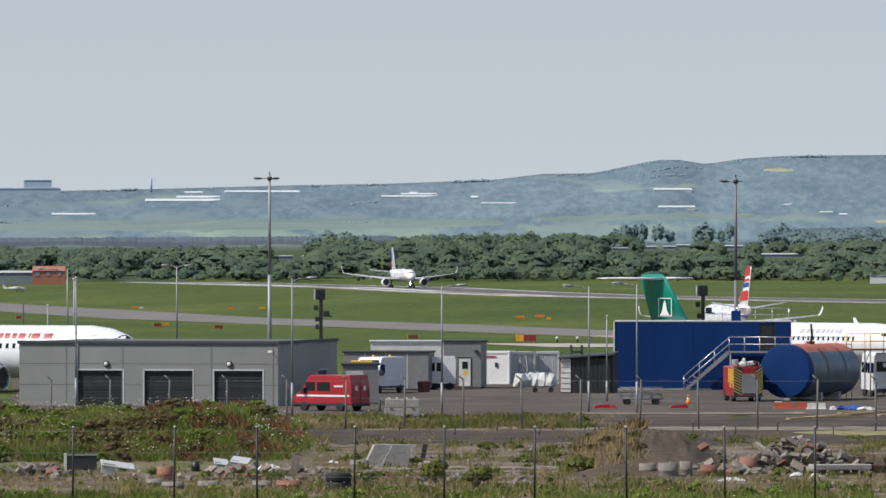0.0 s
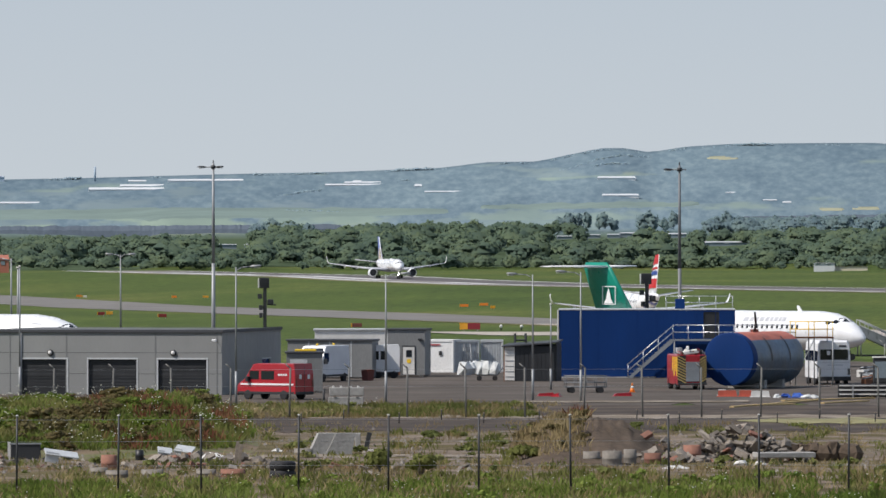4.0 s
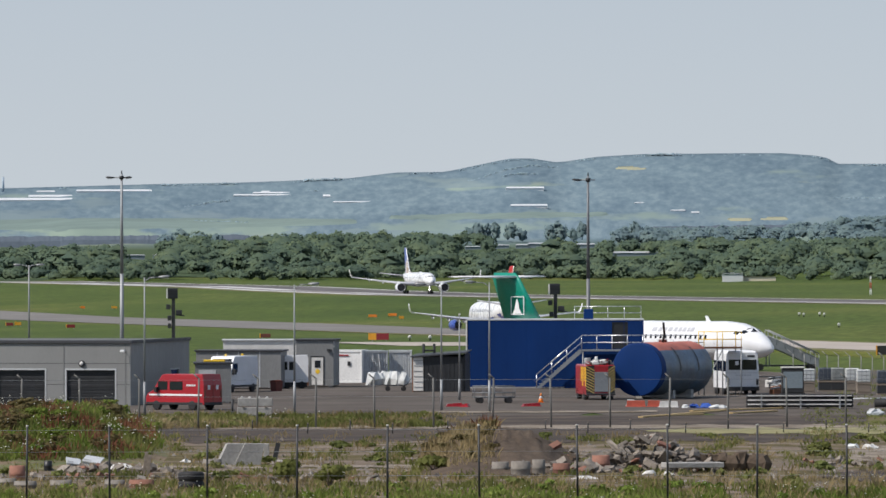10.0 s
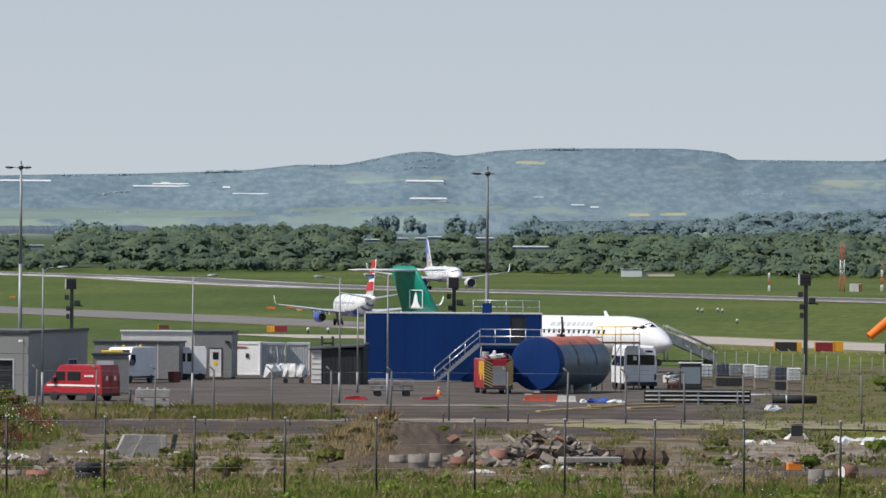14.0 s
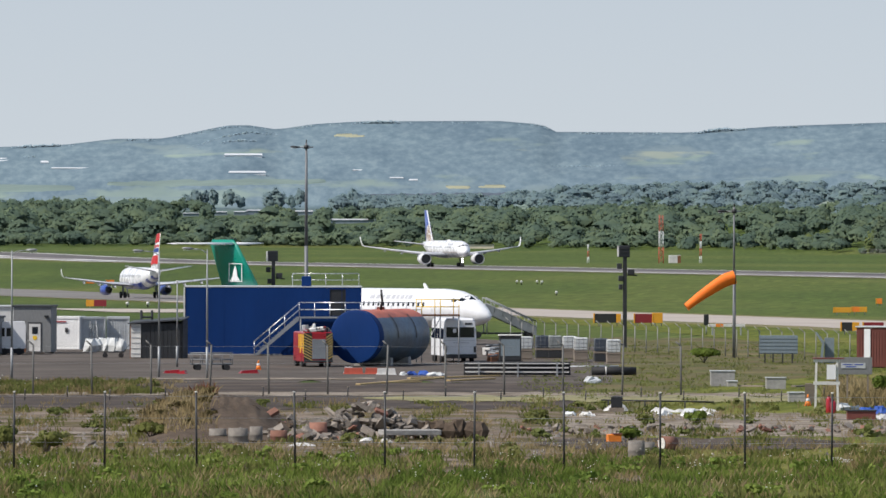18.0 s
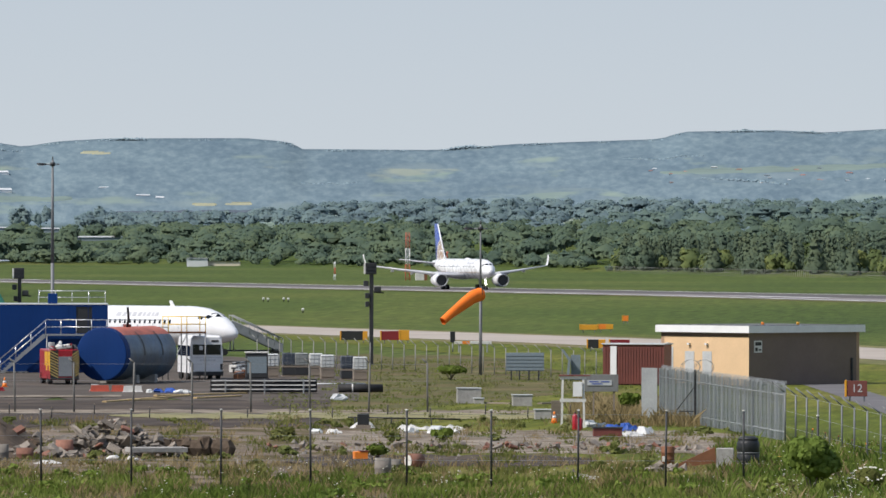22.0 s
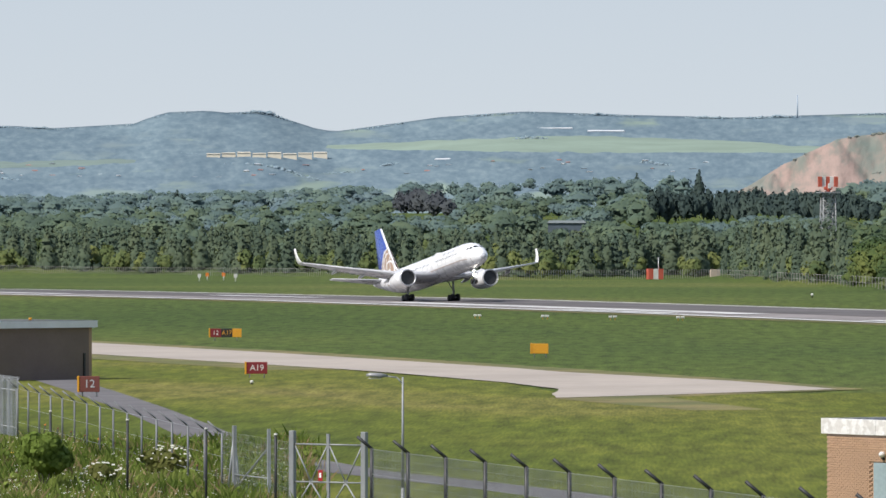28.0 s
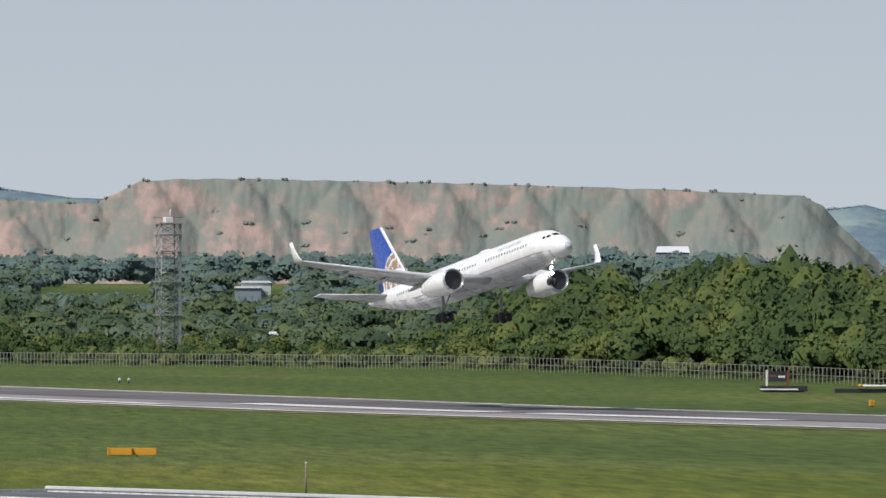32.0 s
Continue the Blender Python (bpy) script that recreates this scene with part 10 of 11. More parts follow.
for u, v, r, mt in ((705, -285, 0.5, TARP), (725, -285, 0.55, TARP), (742, -286, 0.5, PLASTIC), (690, -285, 0.4, PLASTIC), (755, -286, 0.45, PLASTIC), (1024, -298, 0.75, PALE), (1508, -349, 0.5, TARP), (1530, -348, 0.6, TARP), (1565, -358, 0.75, PALE), (1468, -345, 0.7, PLASTIC),
                    (1490, -345, 0.5, PLASTIC), (1150, -356, 0.55, PLASTIC), (1195, -357, 0.7, PLASTIC), (1225, -357, 0.5, WORN_WHITE), (985, -357, 0.5, PLASTIC), (1015, -358, 0.5, WORN_WHITE), (-196, -380, 0.3, WORN_WHITE), (625, -404, 0.4, WORN_WHITE), (656, -405, 0.35, WORN_WHITE)):
    t = simple("sack", "crumpled plastic sack lying on the ground", "sack", u, v, rnd.uniform(0, 90), "sacks")
    r *= 0.8
    part("sack", Shape().rock((0, 0, r * 0.32), r, rnd, 0.42), mt, t)
    part("fold", Shape().rock((r * 0.5, -0.2, r * 0.25), r * 0.5, rnd, 0.5), mt, t)
for i, (u0, u1, v0, v1) in enumerate(((610, 760, -303, -291), (700, 860, -292, -287), (650, 720, -300, -298), (770, 850, -296, -292), (1380, 1420, -305, -303), (1285, 1330, -304, -305))):
    a, b = spot(u0, v0), spot(u1, v1)
    t = thing("plank", "long pale timber plank lying on the ground", "plank", two(u0, math.hypot(a.x, a.y), u1, math.hypot(b.x, b.y))[0], "planks")
    part("board", Shape().box(0, (b - a).length, -0.15, 0.15, 0.04, 0.14, 0.01), PLANK if i < 4 else WOODOLD, t)
    part("bearer", Shape().box(0.4, 0.5, -0.3, 0.3, 0, 0.04), WOODOLD, t)

# bundle of long black pipes
t = simple("pipe_bundle", "bundle of long black pipes stacked on bearers", "pipes", 893, -287, 1)
for row, n in ((0, 6), (1, 5), (2, 4)):
    for i in range(n):
        y = 0.32 * i + 0.16 * row
        z = 0.28 + row * 0.28
        off = (i * 37 % 5) * 0.12
        pp = part("pipe", Shape().tube((-3.6 + off, y, z), (3.5 - off, y, z), 0.155, n=12), BLACK if (i + row) % 3 else DARK, t)
        if i == 0:
            part("stripe", Shape().box(-3.5, 3.4, y - 0.165, y - 0.15, z + 0.02, z + 0.09), WORN_WHITE, pp, "pale stripe along the pipe")
for x in (-2.6, 0, 2.6):
    part("bearer", Shape().box(x - 0.1, x + 0.1, -0.2, 1.9, 0, 0.13), WOODOLD, t)
    part("stake", Shape().box(x - 0.05, x + 0.05, -0.3, -0.2, 0, 1.0), GREYMETAL, t)
t = simple("tarp_roll", "black rolled liner lying on the grass", "roll", 1063, -284, 4)
part("roll", Shape().tube((-1.5, 0, 0.3), (1.5, 0, 0.3), 0.3, 0.27, n=14), BLACK, t)
part("tie", Shape().tube((-0.6, 0, 0.3), (-0.5, 0, 0.3), 0.31, n=14), WORN_WHITE, t)
t = simple("timber_stack", "loose pale poles on the ground", "poles", 1010, -270, 3)
for i in range(4):
    part("pole", Shape().tube((-1.6 + 0.2 * i, 0.15 * i, 0.06), (1.6 + 0.3 * i, 0.2 * i, 0.08), 0.06, n=6), PALE, t)


TANKGREY = mat("grimy_plastic", (0.3, 0.32, 0.31), 0.5, stain=0.3, stain_scale=1.5)
TANKDARK = mat("dark_blue_plastic", (0.05, 0.065, 0.09), 0.5, stain=0.2)
CAGE = mat("dull_cage_steel", (0.2, 0.21, 0.215), 0.55, 0.4, stain=0.2)


def ibc(u, v, fill, label):
    t = simple("bulk_tank", label, "liquid container", u, v, 5, "bulk tanks")
    t.location.z += 0.6
    for z in (-0.6, 0.12):
        part("pallet", Shape().box(-0.52, 0.52, -0.52, 0.52, z, z + 0.12), WOODOLD, t)
    part("lower_crate", Shape().box(-0.5, 0.5, -0.5, 0.5, -0.46, 0.1, 0.03), WOODOLD if fill is PLASTIC else DARK, t, "low crate under the tank")
    part("bottle", Shape().box(-0.49, 0.49, -0.49, 0.49, 0.26, 1.2, 0.07), fill, t)
    for z in (0.5, 0.8, 1.1):
        part("cage_bar", Shape().pipe([(-0.5, -0.5, z), (0.5, -0.5, z), (0.5, 0.5, z), (-0.5, 0.5, z), (-0.5, -0.5, z)], 0.012, 4), CAGE, t)
    for x in (-0.5, -0.17, 0.17, 0.5):
        part("cage_bar", Shape().tube((x, -0.5, 0.25), (x, -0.5, 1.18), 0.012, n=4), CAGE, t)
    part("cap", Shape().tube((0, 0, 1.15), (0, 0, 1.24), 0.12, n=10), DARK, t)


for u, v, f in ((906, -258, PLASTIC), (936, -256, TANKDARK), (958, -256, TANKGREY), (984, -257, PLASTIC), (1004, -260, PLASTIC), (1040, -262, TANKDARK), (1062, -264, PLASTIC)):
    ibc(u, v, f, "caged plastic bulk tank on a pallet")
t = simple("generator", "dark blue-grey generator set on skids", "generator", 879, -264, 3)
part("housing", Shape().box(-0.8, 0.8, -0.5, 0.5, 0.25, 2.05, 0.05), DARK, t)
part("top_plate", Shape().box(-0.85, 0.85, -0.55, 0.55, 2.05, 2.15, 0.02), WORN_WHITE, t)
part("skid", Shape().box(-0.9, 0.9, -0.5, -0.3, 0, 0.25).box(-0.9, 0.9, 0.3, 0.5, 0, 0.25), DARK, t)
part("panel", Shape().box(-0.7, 0.7, -0.52, -0.5, 0.6, 1.8), FARGREY, t)
rnd = random.Random(8)
for i in range(16):
    u, v = rnd.uniform(835, 890), rnd.uniform(-262, -245)
    t = simple("scrap_part", "oily machine part in the scrap row", "scrap", u, v, rnd.uniform(0, 180), "scrap parts")
    w = rnd.uniform(0.25, 0.6)
    part("casting", Shape().box(-w, w, -w * 0.6, w * 0.6, 0, w * 1.1, 0.05), rnd.choice((GREYMETAL, DARK, YELLOW, RUSTBROWN, WORN_WHITE)), t)
    part("shaft", Shape().tube((-w, 0, w * 1.2), (w * 1.3, 0, w * 1.4), 0.08, n=6), rnd.choice((GREYMETAL, DARK)), t)


# ---- torn sheeting ----
def sheeting(label, u, v, w, deep, h, seed, material):
    """A crumpled heap of torn plastic sheet."""
    p = spot(u, v)
    t = thing("torn_sheeting", label, "sheeting", stand_at(p), "torn sheeting")
    r = random.Random(seed)
    for k in range(max(2, int(w / 0.7))):
        cx, cy, n = r.uniform(-w / 2, w / 2), r.uniform(-deep / 2, deep / 2), 9
        sx, sy, hh = r.uniform(0.4, 0.8), r.uniform(0.35, 0.7), h * r.uniform(0.4, 1.0)
        vs = []
        for j in range(n):
            for i in range(n):
                a, b = i / (n - 1) * 2 - 1, j / (n - 1) * 2 - 1
                fall = max(0.0, 1 - (abs(a) ** 2.5 + abs(b) ** 2.5))
                z = 0.02 + hh * fall * (0.55 + 0.9 * abs(noise.noise(Vector((a * 2.2 + k * 7, b * 2.2, seed)))))
                vs.append((cx + a * sx * (1 + 0.3 * noise.noise(Vector((b * 2, k, seed)))), cy + b * sy * (1 + 0.3 * noise.noise(Vector((a * 2, k, seed + 5)))), z))
        part("fold", Shape().add(vs, [(j * n + i, j * n + i + 1, (j + 1) * n + i + 1, (j + 1) * n + i) for j in range(n - 1) for i in range(n - 1)]), material, t)
    return t


SHEETING = mat("dirty_plastic_sheet", (0.62, 0.61, 0.58), 0.5, stain=0.3, stain_scale=2.0, vary=0.12)
sheeting("heap of torn white plastic sheeting on the stones", 1190, -350, 3.4, 1.4, 0.5, 1, SHEETING)
sheeting("torn white sheeting beside the black crate", 1048, -347, 1.8, 0.9, 0.45, 2, SHEETING)
sheeting("big white plastic bundle in the short grass", 1474, -437, 1.5, 0.5, 0.32, 3, SHEETING)
sheeting("white plastic bundle beside the scrap box", 1546, -361, 1.2, 0.6, 0.55, 4, SHEETING)
sheeting("crumpled blue tarpaulin behind the scrap box", 1516, -352, 1.6, 0.6, 0.6, 5, mat("blue_tarpaulin", (0.02, 0.07, 0.3), 0.5, stain=0.2))
sheeting("torn pale sheeting on the rubble by the mound", -318, -392, 1.8, 0.7, 0.35, 6, SHEETING)
sheeting("torn pale sheeting below the soil heap", 520, -410, 1.3, 0.6, 0.25, 7, SHEETING)


def loose_stones(count, seed):
    """Small stones and shards strewn over the waste ground."""
    r = random.Random(seed)
    s = Shape()
    while count > 0:
        u, v = r.uniform(-900, 1760), -r.triangular(332, 432, 392)
        if noise.noise(Vector((u * 0.015, v * 0.05, seed))) < -0.05:
            continue
        p = spot(u, v)
        q = 0.04 + 0.14 * r.random() ** 2.5
        a = r.uniform(0, 3.14)
        c, n = math.cos(a) * q, math.sin(a) * q
        k = r.uniform(0.4, 0.8)
        z = p.z + 0.02
        s.add([(p.x + c, p.y + n, z), (p.x - n * k, p.y + c * k, z), (p.x - c, p.y - n, z), (p.x + n * k, p.y - c * k, z), (p.x + c * 0.2, p.y + n * 0.2, z + q * r.uniform(0.5, 1.1))], [(0, 1, 4), (1, 2, 4), (2, 3, 4), (3, 0, 4)])
        count -= 1
    tagged(part("loose_stones", s, LOOSESTONE, fix=False), "small broken stones strewn over the waste ground", "stones", kind="stuff")


LOOSESTONE = mat("broken_stone", (0.3, 0.275, 0.245), 0.9, stain=0.3, stain_scale=0.25, vary=0.3, grain=1.2, color2=(0.13, 0.115, 0.1), mix_scale=0.6)
loose_stones(2600, 5)


# ---- aircraft steps ----
def make_steps():
    t = simple("aircraft_steps", "grey wheeled passenger steps standing by the parked jet", "steps", 878, -218, 12)
    L, H = 4.6, 2.6
    for y in (-0.7, 0.7):
        part("stringer", Shape().prism([(-L / 2, H - 0.35), (-L / 2, H), (L / 2, 0.55), (L / 2, 0.2)], y - 0.05, y + 0.05), GREYMETAL, t)
        part("handrail", Shape().tube((-L / 2, y, H + 1.0), (L / 2, y, 1.5), 0.05, n=6), GREYMETAL, t)
        part("mid_rail", Shape().tube((-L / 2, y, H + 0.5), (L / 2, y, 1.0), 0.04, n=6), GREYMETAL, t)
        part("side_panel", Shape().prism([(-L / 2, H), (-L / 2, H + 0.55), (L / 2, 1.05), (L / 2, 0.55)], y - 0.015, y + 0.015), GREYMETAL, t, "grey side sheet")
        for i in range(7):
            x = -L / 2 + L * i / 6
            z = H - (H - 0.5) * i / 6
            part("rail_post", Shape().tube((x, y, z), (x, y, z + 1.0), 0.035, n=5), GREYMETAL, t)
    for i in range(14):
        x = -L / 2 + L * (i + 0.5) / 14
        z = H - (H - 0.4) * (i + 0.5) / 14
        part("stair_tread", Shape().box(x - 0.16, x + 0.16, -0.65, 0.65, z - 0.05, z), GREYMETAL, t)
    part("platform", Shape().box(-L / 2 - 1.3, -L / 2, -0.8, 0.8, H - 0.1, H), GREYMETAL, t)
    for x in (-L / 2 - 1.1, -L / 2 + 0.1):
        for y in (-0.7, 0.7):
            part("leg", Shape().tube((x, y, 0.35), (x, y, H), 0.06, n=6), GREYMETAL, t)
    part("chassis", Shape().box(-L / 2 - 1.2, L / 2, -0.5, 0.5, 0.35, 0.5), DARK, t)
    for x in (-L / 2 - 0.7, L / 2 - 0.6):
        for y in (-0.65, 0.65):
            part("wheel", Shape().tube((x, y - 0.1, 0.3), (x, y + 0.1, 0.3), 0.3, n=12), BLACK, t)


make_steps()

# ---- things on the stony apron ----
for u, v, w, h in ((1255, -303, 1.5, 0.95), (1349, -308, 1.2, 0.7), (1386, -331, 0.95, 0.55), (1272, -304, 0.6, 0.35)):
    t = simple("concrete_chamber", "square concrete chamber dumped on the grass", "concrete box", u, v, 4, "concrete chambers")
    for x0, x1, y0, y1 in ((-w / 2, w / 2, -0.4, -0.3), (-w / 2, w / 2, 0.5, 0.6), (-w / 2, -w / 2 + 0.1, -0.3, 0.5), (w / 2 - 0.1, w / 2, -0.3, 0.5)):
        part("side_wall", Shape().box(x0, x1, y0, y1, 0, h, 0.01), CONCRETE, t)
    part("lid", Shape().box(-w / 2 - 0.04, w / 2 + 0.04, -0.44, 0.64, h, h + 0.06, 0.01), PALE, t)
t = simple("black_crate", "black plastic crate on the rubble", "crate", 1068, -349)
part("crate", Shape().box(-0.32, 0.32, -0.3, 0.3, 0.25, 0.85, 0.03), SHUTTER, t)
part("base", Shape().box(-0.4, 0.4, -0.35, 0.35, 0, 0.25), WOODOLD, t)
t = simple("drain_rail", "long dark rail propped above the weeds", "rail", 1150, -345, 0)
part("rail", Shape().tube((-3.4, 0, 0.55), (2.8, 0, 0.45), 0.04, n=6), DARK, t)
for x in (-3.0, -1.0, 1.2):
    part("support", Shape().tube((x, 0, 0), (x, 0, 0.52), 0.04, n=6), DARK, t)
t = simple("red_block", "bright red plastic box among the weeds", "box", 1064, -403, 10)
part("box", Shape().box(-0.35, 0.3, -0.25, 0.25, 0, 0.4, 0.03), ORANGE, t)
part("lid", Shape().box(-0.1, 0.36, -0.27, 0.27, 0.4, 0.44), REDOX, t)
t = simple("brick_drum", "old clay drum lying on its side", "drum", 1158, -418, 0)
part("drum", Shape().tube((-0.25, -0.2, 0.34), (0.28, 0.25, 0.34), 0.34, n=14), BRICKRED, t)
part("face", Shape().tube((-0.28, -0.22, 0.34), (-0.25, -0.2, 0.34), 0.28, n=14), WORN_WHITE, t)
# white frame stand and its sign board
t = simple("frame_stand", "tall white wooden frame stand with a blank notice", "stand", 1439, -346, 0)
for x in (-0.62, 0.62):
    for y in (-0.45, 0.45):
        part("leg", Shape().box(x - 0.06, x + 0.06, y - 0.06, y + 0.06, 0, 2.75, m=pose(0, 0, 0, 0, -2 * x)), WORN_WHITE, t)
for z in (1.45, 2.7):
    part("rail", Shape().box(-0.72, 0.72, -0.53, -0.45, z, z + 0.16), WORN_WHITE, t)
    part("rail", Shape().box(-0.72, 0.72, 0.45, 0.53, z, z + 0.16), WORN_WHITE, t)
part("notice", Shape().box(0.0, 0.5, -0.58, -0.53, 1.75, 2.55), WHITE, t, "blank white notice")
part("top_board", Shape().box(-0.78, 0.95, -0.6, 0.6, 2.86, 2.92), REDOX, t)
for u, v, h in ((1443, -350, 0.95), (1451, -351, 0.75)):
    e = simple("extinguisher", "red fire extinguisher standing on the stones", "extinguisher", u, v, 0, "extinguishers")
    part("cylinder", Shape().spin([(0.15, 0), (0.16, 0.05), (0.16, h * 0.8), (0.08, h * 0.95)], 12), RED, e)
    part("valve", Shape().tube((0, 0, h * 0.95), (0, 0, h * 1.05), 0.05, n=6), DARK, e)
t = simple("sign_board", "grey board with a small white plate on two posts", "sign", 1488, -336, 0)
part("board", Shape().box(-1.0, 1.0, -0.05, 0.0, 1.75, 2.72, 0.01), CABIN, t)
pl = part("plate", Shape().box(-0.75, 0.62, -0.08, -0.05, 2.1, 2.4), PALE, t, "pale plate with unreadable lines")
for x0, x1, z in ((-0.65, -0.1, 2.28), (0.0, 0.5, 2.28), (-0.5, 0.1, 2.16)):
    part("text_bar", Shape().box(x0, x1, -0.088, -0.08, z, z + 0.06), NAVY, pl)
for x in (-0.4, 0.75):
    part("post", Shape().box(x - 0.05, x + 0.05, 0, 0.1, 0, 1.76), WOODOLD, t)
t = simple("dark_skip", "low dark plastic box full of scrap", "box", 1500, -363, 3)
part("box", Shape().box(-0.75, 0.75, -0.4, 0.4, 0, 0.55, 0.03), REDOX, t)
part("rim", Shape().box(-0.8, 0.8, -0.45, 0.45, 0.5, 0.57, 0.01), DARK, t)
t = simple("leaning_panel", "brown sheet leaning beside the frame stand", "panel", 1410, -336, 0)
part("sheet", Shape().box(-0.3, 0.3, -0.05, 0.05, 0, 1.25, 0.01, m=pose(0, 0, 0, 8)), WOODOLD, t)
t = simple("rusty_barrel", "rusty steel barrel with a pale label", "barrel", 1607, -412, 0)
part("drum", Shape().spin([(0.3, 0), (0.31, 0.03), (0.3, 0.28), (0.315, 0.3), (0.3, 0.32), (0.3, 0.58), (0.315, 0.6), (0.3, 0.62), (0.31, 0.86), (0.29, 0.88)], 18), RUSTBROWN, t)
part("label", Shape().box(-0.26, -0.06, -0.32, -0.28, 0.2, 0.45), WORN_WHITE, t)
t = simple("steel_ramp", "rusty steel plate ramp on the rubble", "plate", 1655, -420, 0)
part("plate", Shape().prism([(-0.95, 0.05), (0.95, 0.35), (0.9, 1.05), (-0.95, 0.2)], -0.2, 0.25), RUSTBROWN, t)
part("block", Shape().box(0.95, 1.75, -0.2, 0.4, 0, 1.0, 0.04), CONCRETE, t)
t = simple("water_drum", "tall dark ribbed plastic drum with a domed lid", "drum", 1749, -426, 0)
part("shell", Shape().spin([(0.48, 0), (0.5, 0.06), (0.5, 0.4), (0.47, 0.43), (0.5, 0.46), (0.5, 0.85), (0.47, 0.88), (0.5, 0.91), (0.5, 1.35), (0.44, 1.5)], 20), SHUTTER, t)
part("lid", Shape().spin([(0.45, 1.5), (0.46, 1.56), (0.3, 1.66), (0.1, 1.68)], 20), DARK, t)
for z in (0.45, 0.92):
    part("band", Shape().spin([(0.5, z), (0.51, z + 0.02), (0.5, z + 0.04)], 20), GREYMETAL, t)
t = simple("yellow_box", "open yellow grit box on the verge", "grit box", 1814, -414, 0)
part("tub", Shape().box(-0.32, 0.32, -0.25, 0.25, 0, 0.45, 0.03), YELLOW, t)
part("rim", Shape().box(-0.36, 0.36, -0.29, 0.29, 0.42, 0.5, 0.02), YELLOW, t)
part("filling", Shape().box(0.0, 0.3, -0.3, -0.24, 0.05, 0.3), PLASTIC, t)
# dark boards and panels on the rough grass
t = simple("mesh_board", "dark grey slatted board on short legs", "board", 1354, -262, 0)
part("board", Shape().box(-1.4, 1.4, -0.05, 0.05, 0.7, 2.05, 0.01), FARGREY, t)
for x in (-1.0, -0.4, 0.3, 1.0):
    part("leg", Shape().box(x - 0.05, x + 0.05, -0.05, 0.1, 0, 0.75), DARK, t)
for i in range(5):
    part("slat", Shape().box(-1.4, 1.4, -0.08, -0.05, 0.76 + i * 0.26, 0.9 + i * 0.26), FARGREY, t)
t = simple("bent_panel", "bent grey metal sheet standing on edge", "panel", 1440, -262, 0)
part("sheet", Shape().prism([(-0.55, 0), (-0.35, 0), (-0.2, 1.6), (-0.75, 2.3), (-0.9, 2.3), (-0.4, 1.5)], -0.5, 0.5).box(-0.2, 0.5, -0.05, 0.05, 0, 1.9), FARGREY, t)


def make_red_shed():
    m, w = two(1492, 520, 1600, 519)
    t = thing("red_container", "red-brown steel container with a white door", "container", m)
    H = 2.9
    part("front_wall", Shape().box(0, w, 0, 0.06, 0.1, H), REDOX, t)
    for i in range(22):
        part("rib", Shape().box(0.1 + i * w / 22, 0.1 + (i + 0.55) * w / 22, -0.04, 0, 0.15, H - 0.15), REDOX, t)
    part("left_wall", Shape().box(-0.02, 0.04, 0.06, 2.4, 0.1, H), REDOX, t)
    part("right_wall", Shape().box(w - 0.04, w, 0.06, 2.4, 0.1, H), REDOX, t)
    part("back_wall", Shape().box(0, w, 2.34, 2.4, 0.1, H), REDOX, t)
    part("roof", Shape().box(-0.1, w + 0.1, -0.1, 2.5, H, H + 0.1, 0.02), PALE, t, "pale roof sheet")
    part("door", Shape().box(0.55, 1.0, -0.08, -0.04, 0.15, H - 0.1), WHITE, t, "narrow white door")
    part("skid", Shape().box(0, w, 0.2, 2.2, 0, 0.1), DARK, t)


make_red_shed()
# short stakes along the track
for i in range(24):
    u = -250 + i * 84 + (i * 37 % 23)
    v = -330 if i % 2 else -324
    t = simple("stake", "short dark stake beside the track", "stake", u, v, 0, "stakes")
    part("rod", Shape().tube((0, 0, 0), (0.02, 0, 0.62), 0.035, n=5), DARK, t)
    part("head", Shape().tube((0.02, 0, 0.6), (0.02, 0, 0.66), 0.05, n=5), WOODOLD, t)
for i in range(13):
    p = polar(1835, 372).lerp(polar(2200, 286), (i + 0.5) / 13) + Vector((0.8, 3.0, 0))
    t = thing("stake", "short leaning dark stake behind the fence", "stake", stand_at(p), "stakes")
    part("rod", Shape().tube((0, 0, 0), (0.12, 0, 0.75), 0.03, n=5), DARK, t)
    part("head", Shape().tube((0.12, 0, 0.73), (0.12, 0, 0.8), 0.045, n=5), RUSTBROWN if i % 4 else ORANGE, t)
# ---- weeds, grasses and bushes ----
WEED = leaf_material("weed_leaves", (0.085, 0.098, 0.029), (0.143, 0.156, 0.043), (0.221, 0.211, 0.075), 0.35)
LUSH = leaf_material("lush_grass", (0.075, 0.119, 0.022), (0.131, 0.182, 0.031), (0.2, 0.245, 0.061), 0.35)
STRAW = leaf_material("dry_stalks", (0.187, 0.143, 0.066), (0.286, 0.22, 0.11), (0.363, 0.297, 0.165), 0.35)
DOCK = leaf_material("red_dock", (0.16, 0.06, 0.035), (0.2, 0.09, 0.05), (0.16, 0.11, 0.06), 0.3)
PALEWEED = leaf_material("pale_weeds", (0.125, 0.15, 0.048), (0.175, 0.195, 0.06), (0.225, 0.227, 0.09), 0.3)
BRIGHTLEAF = leaf_material("bright_leaves", (0.112, 0.176, 0.036), (0.175, 0.243, 0.048), (0.25, 0.297, 0.072), 0.3)
BLOOM = mat("white_blossom", (0.72, 0.72, 0.62), 0.8, stain=0.05)


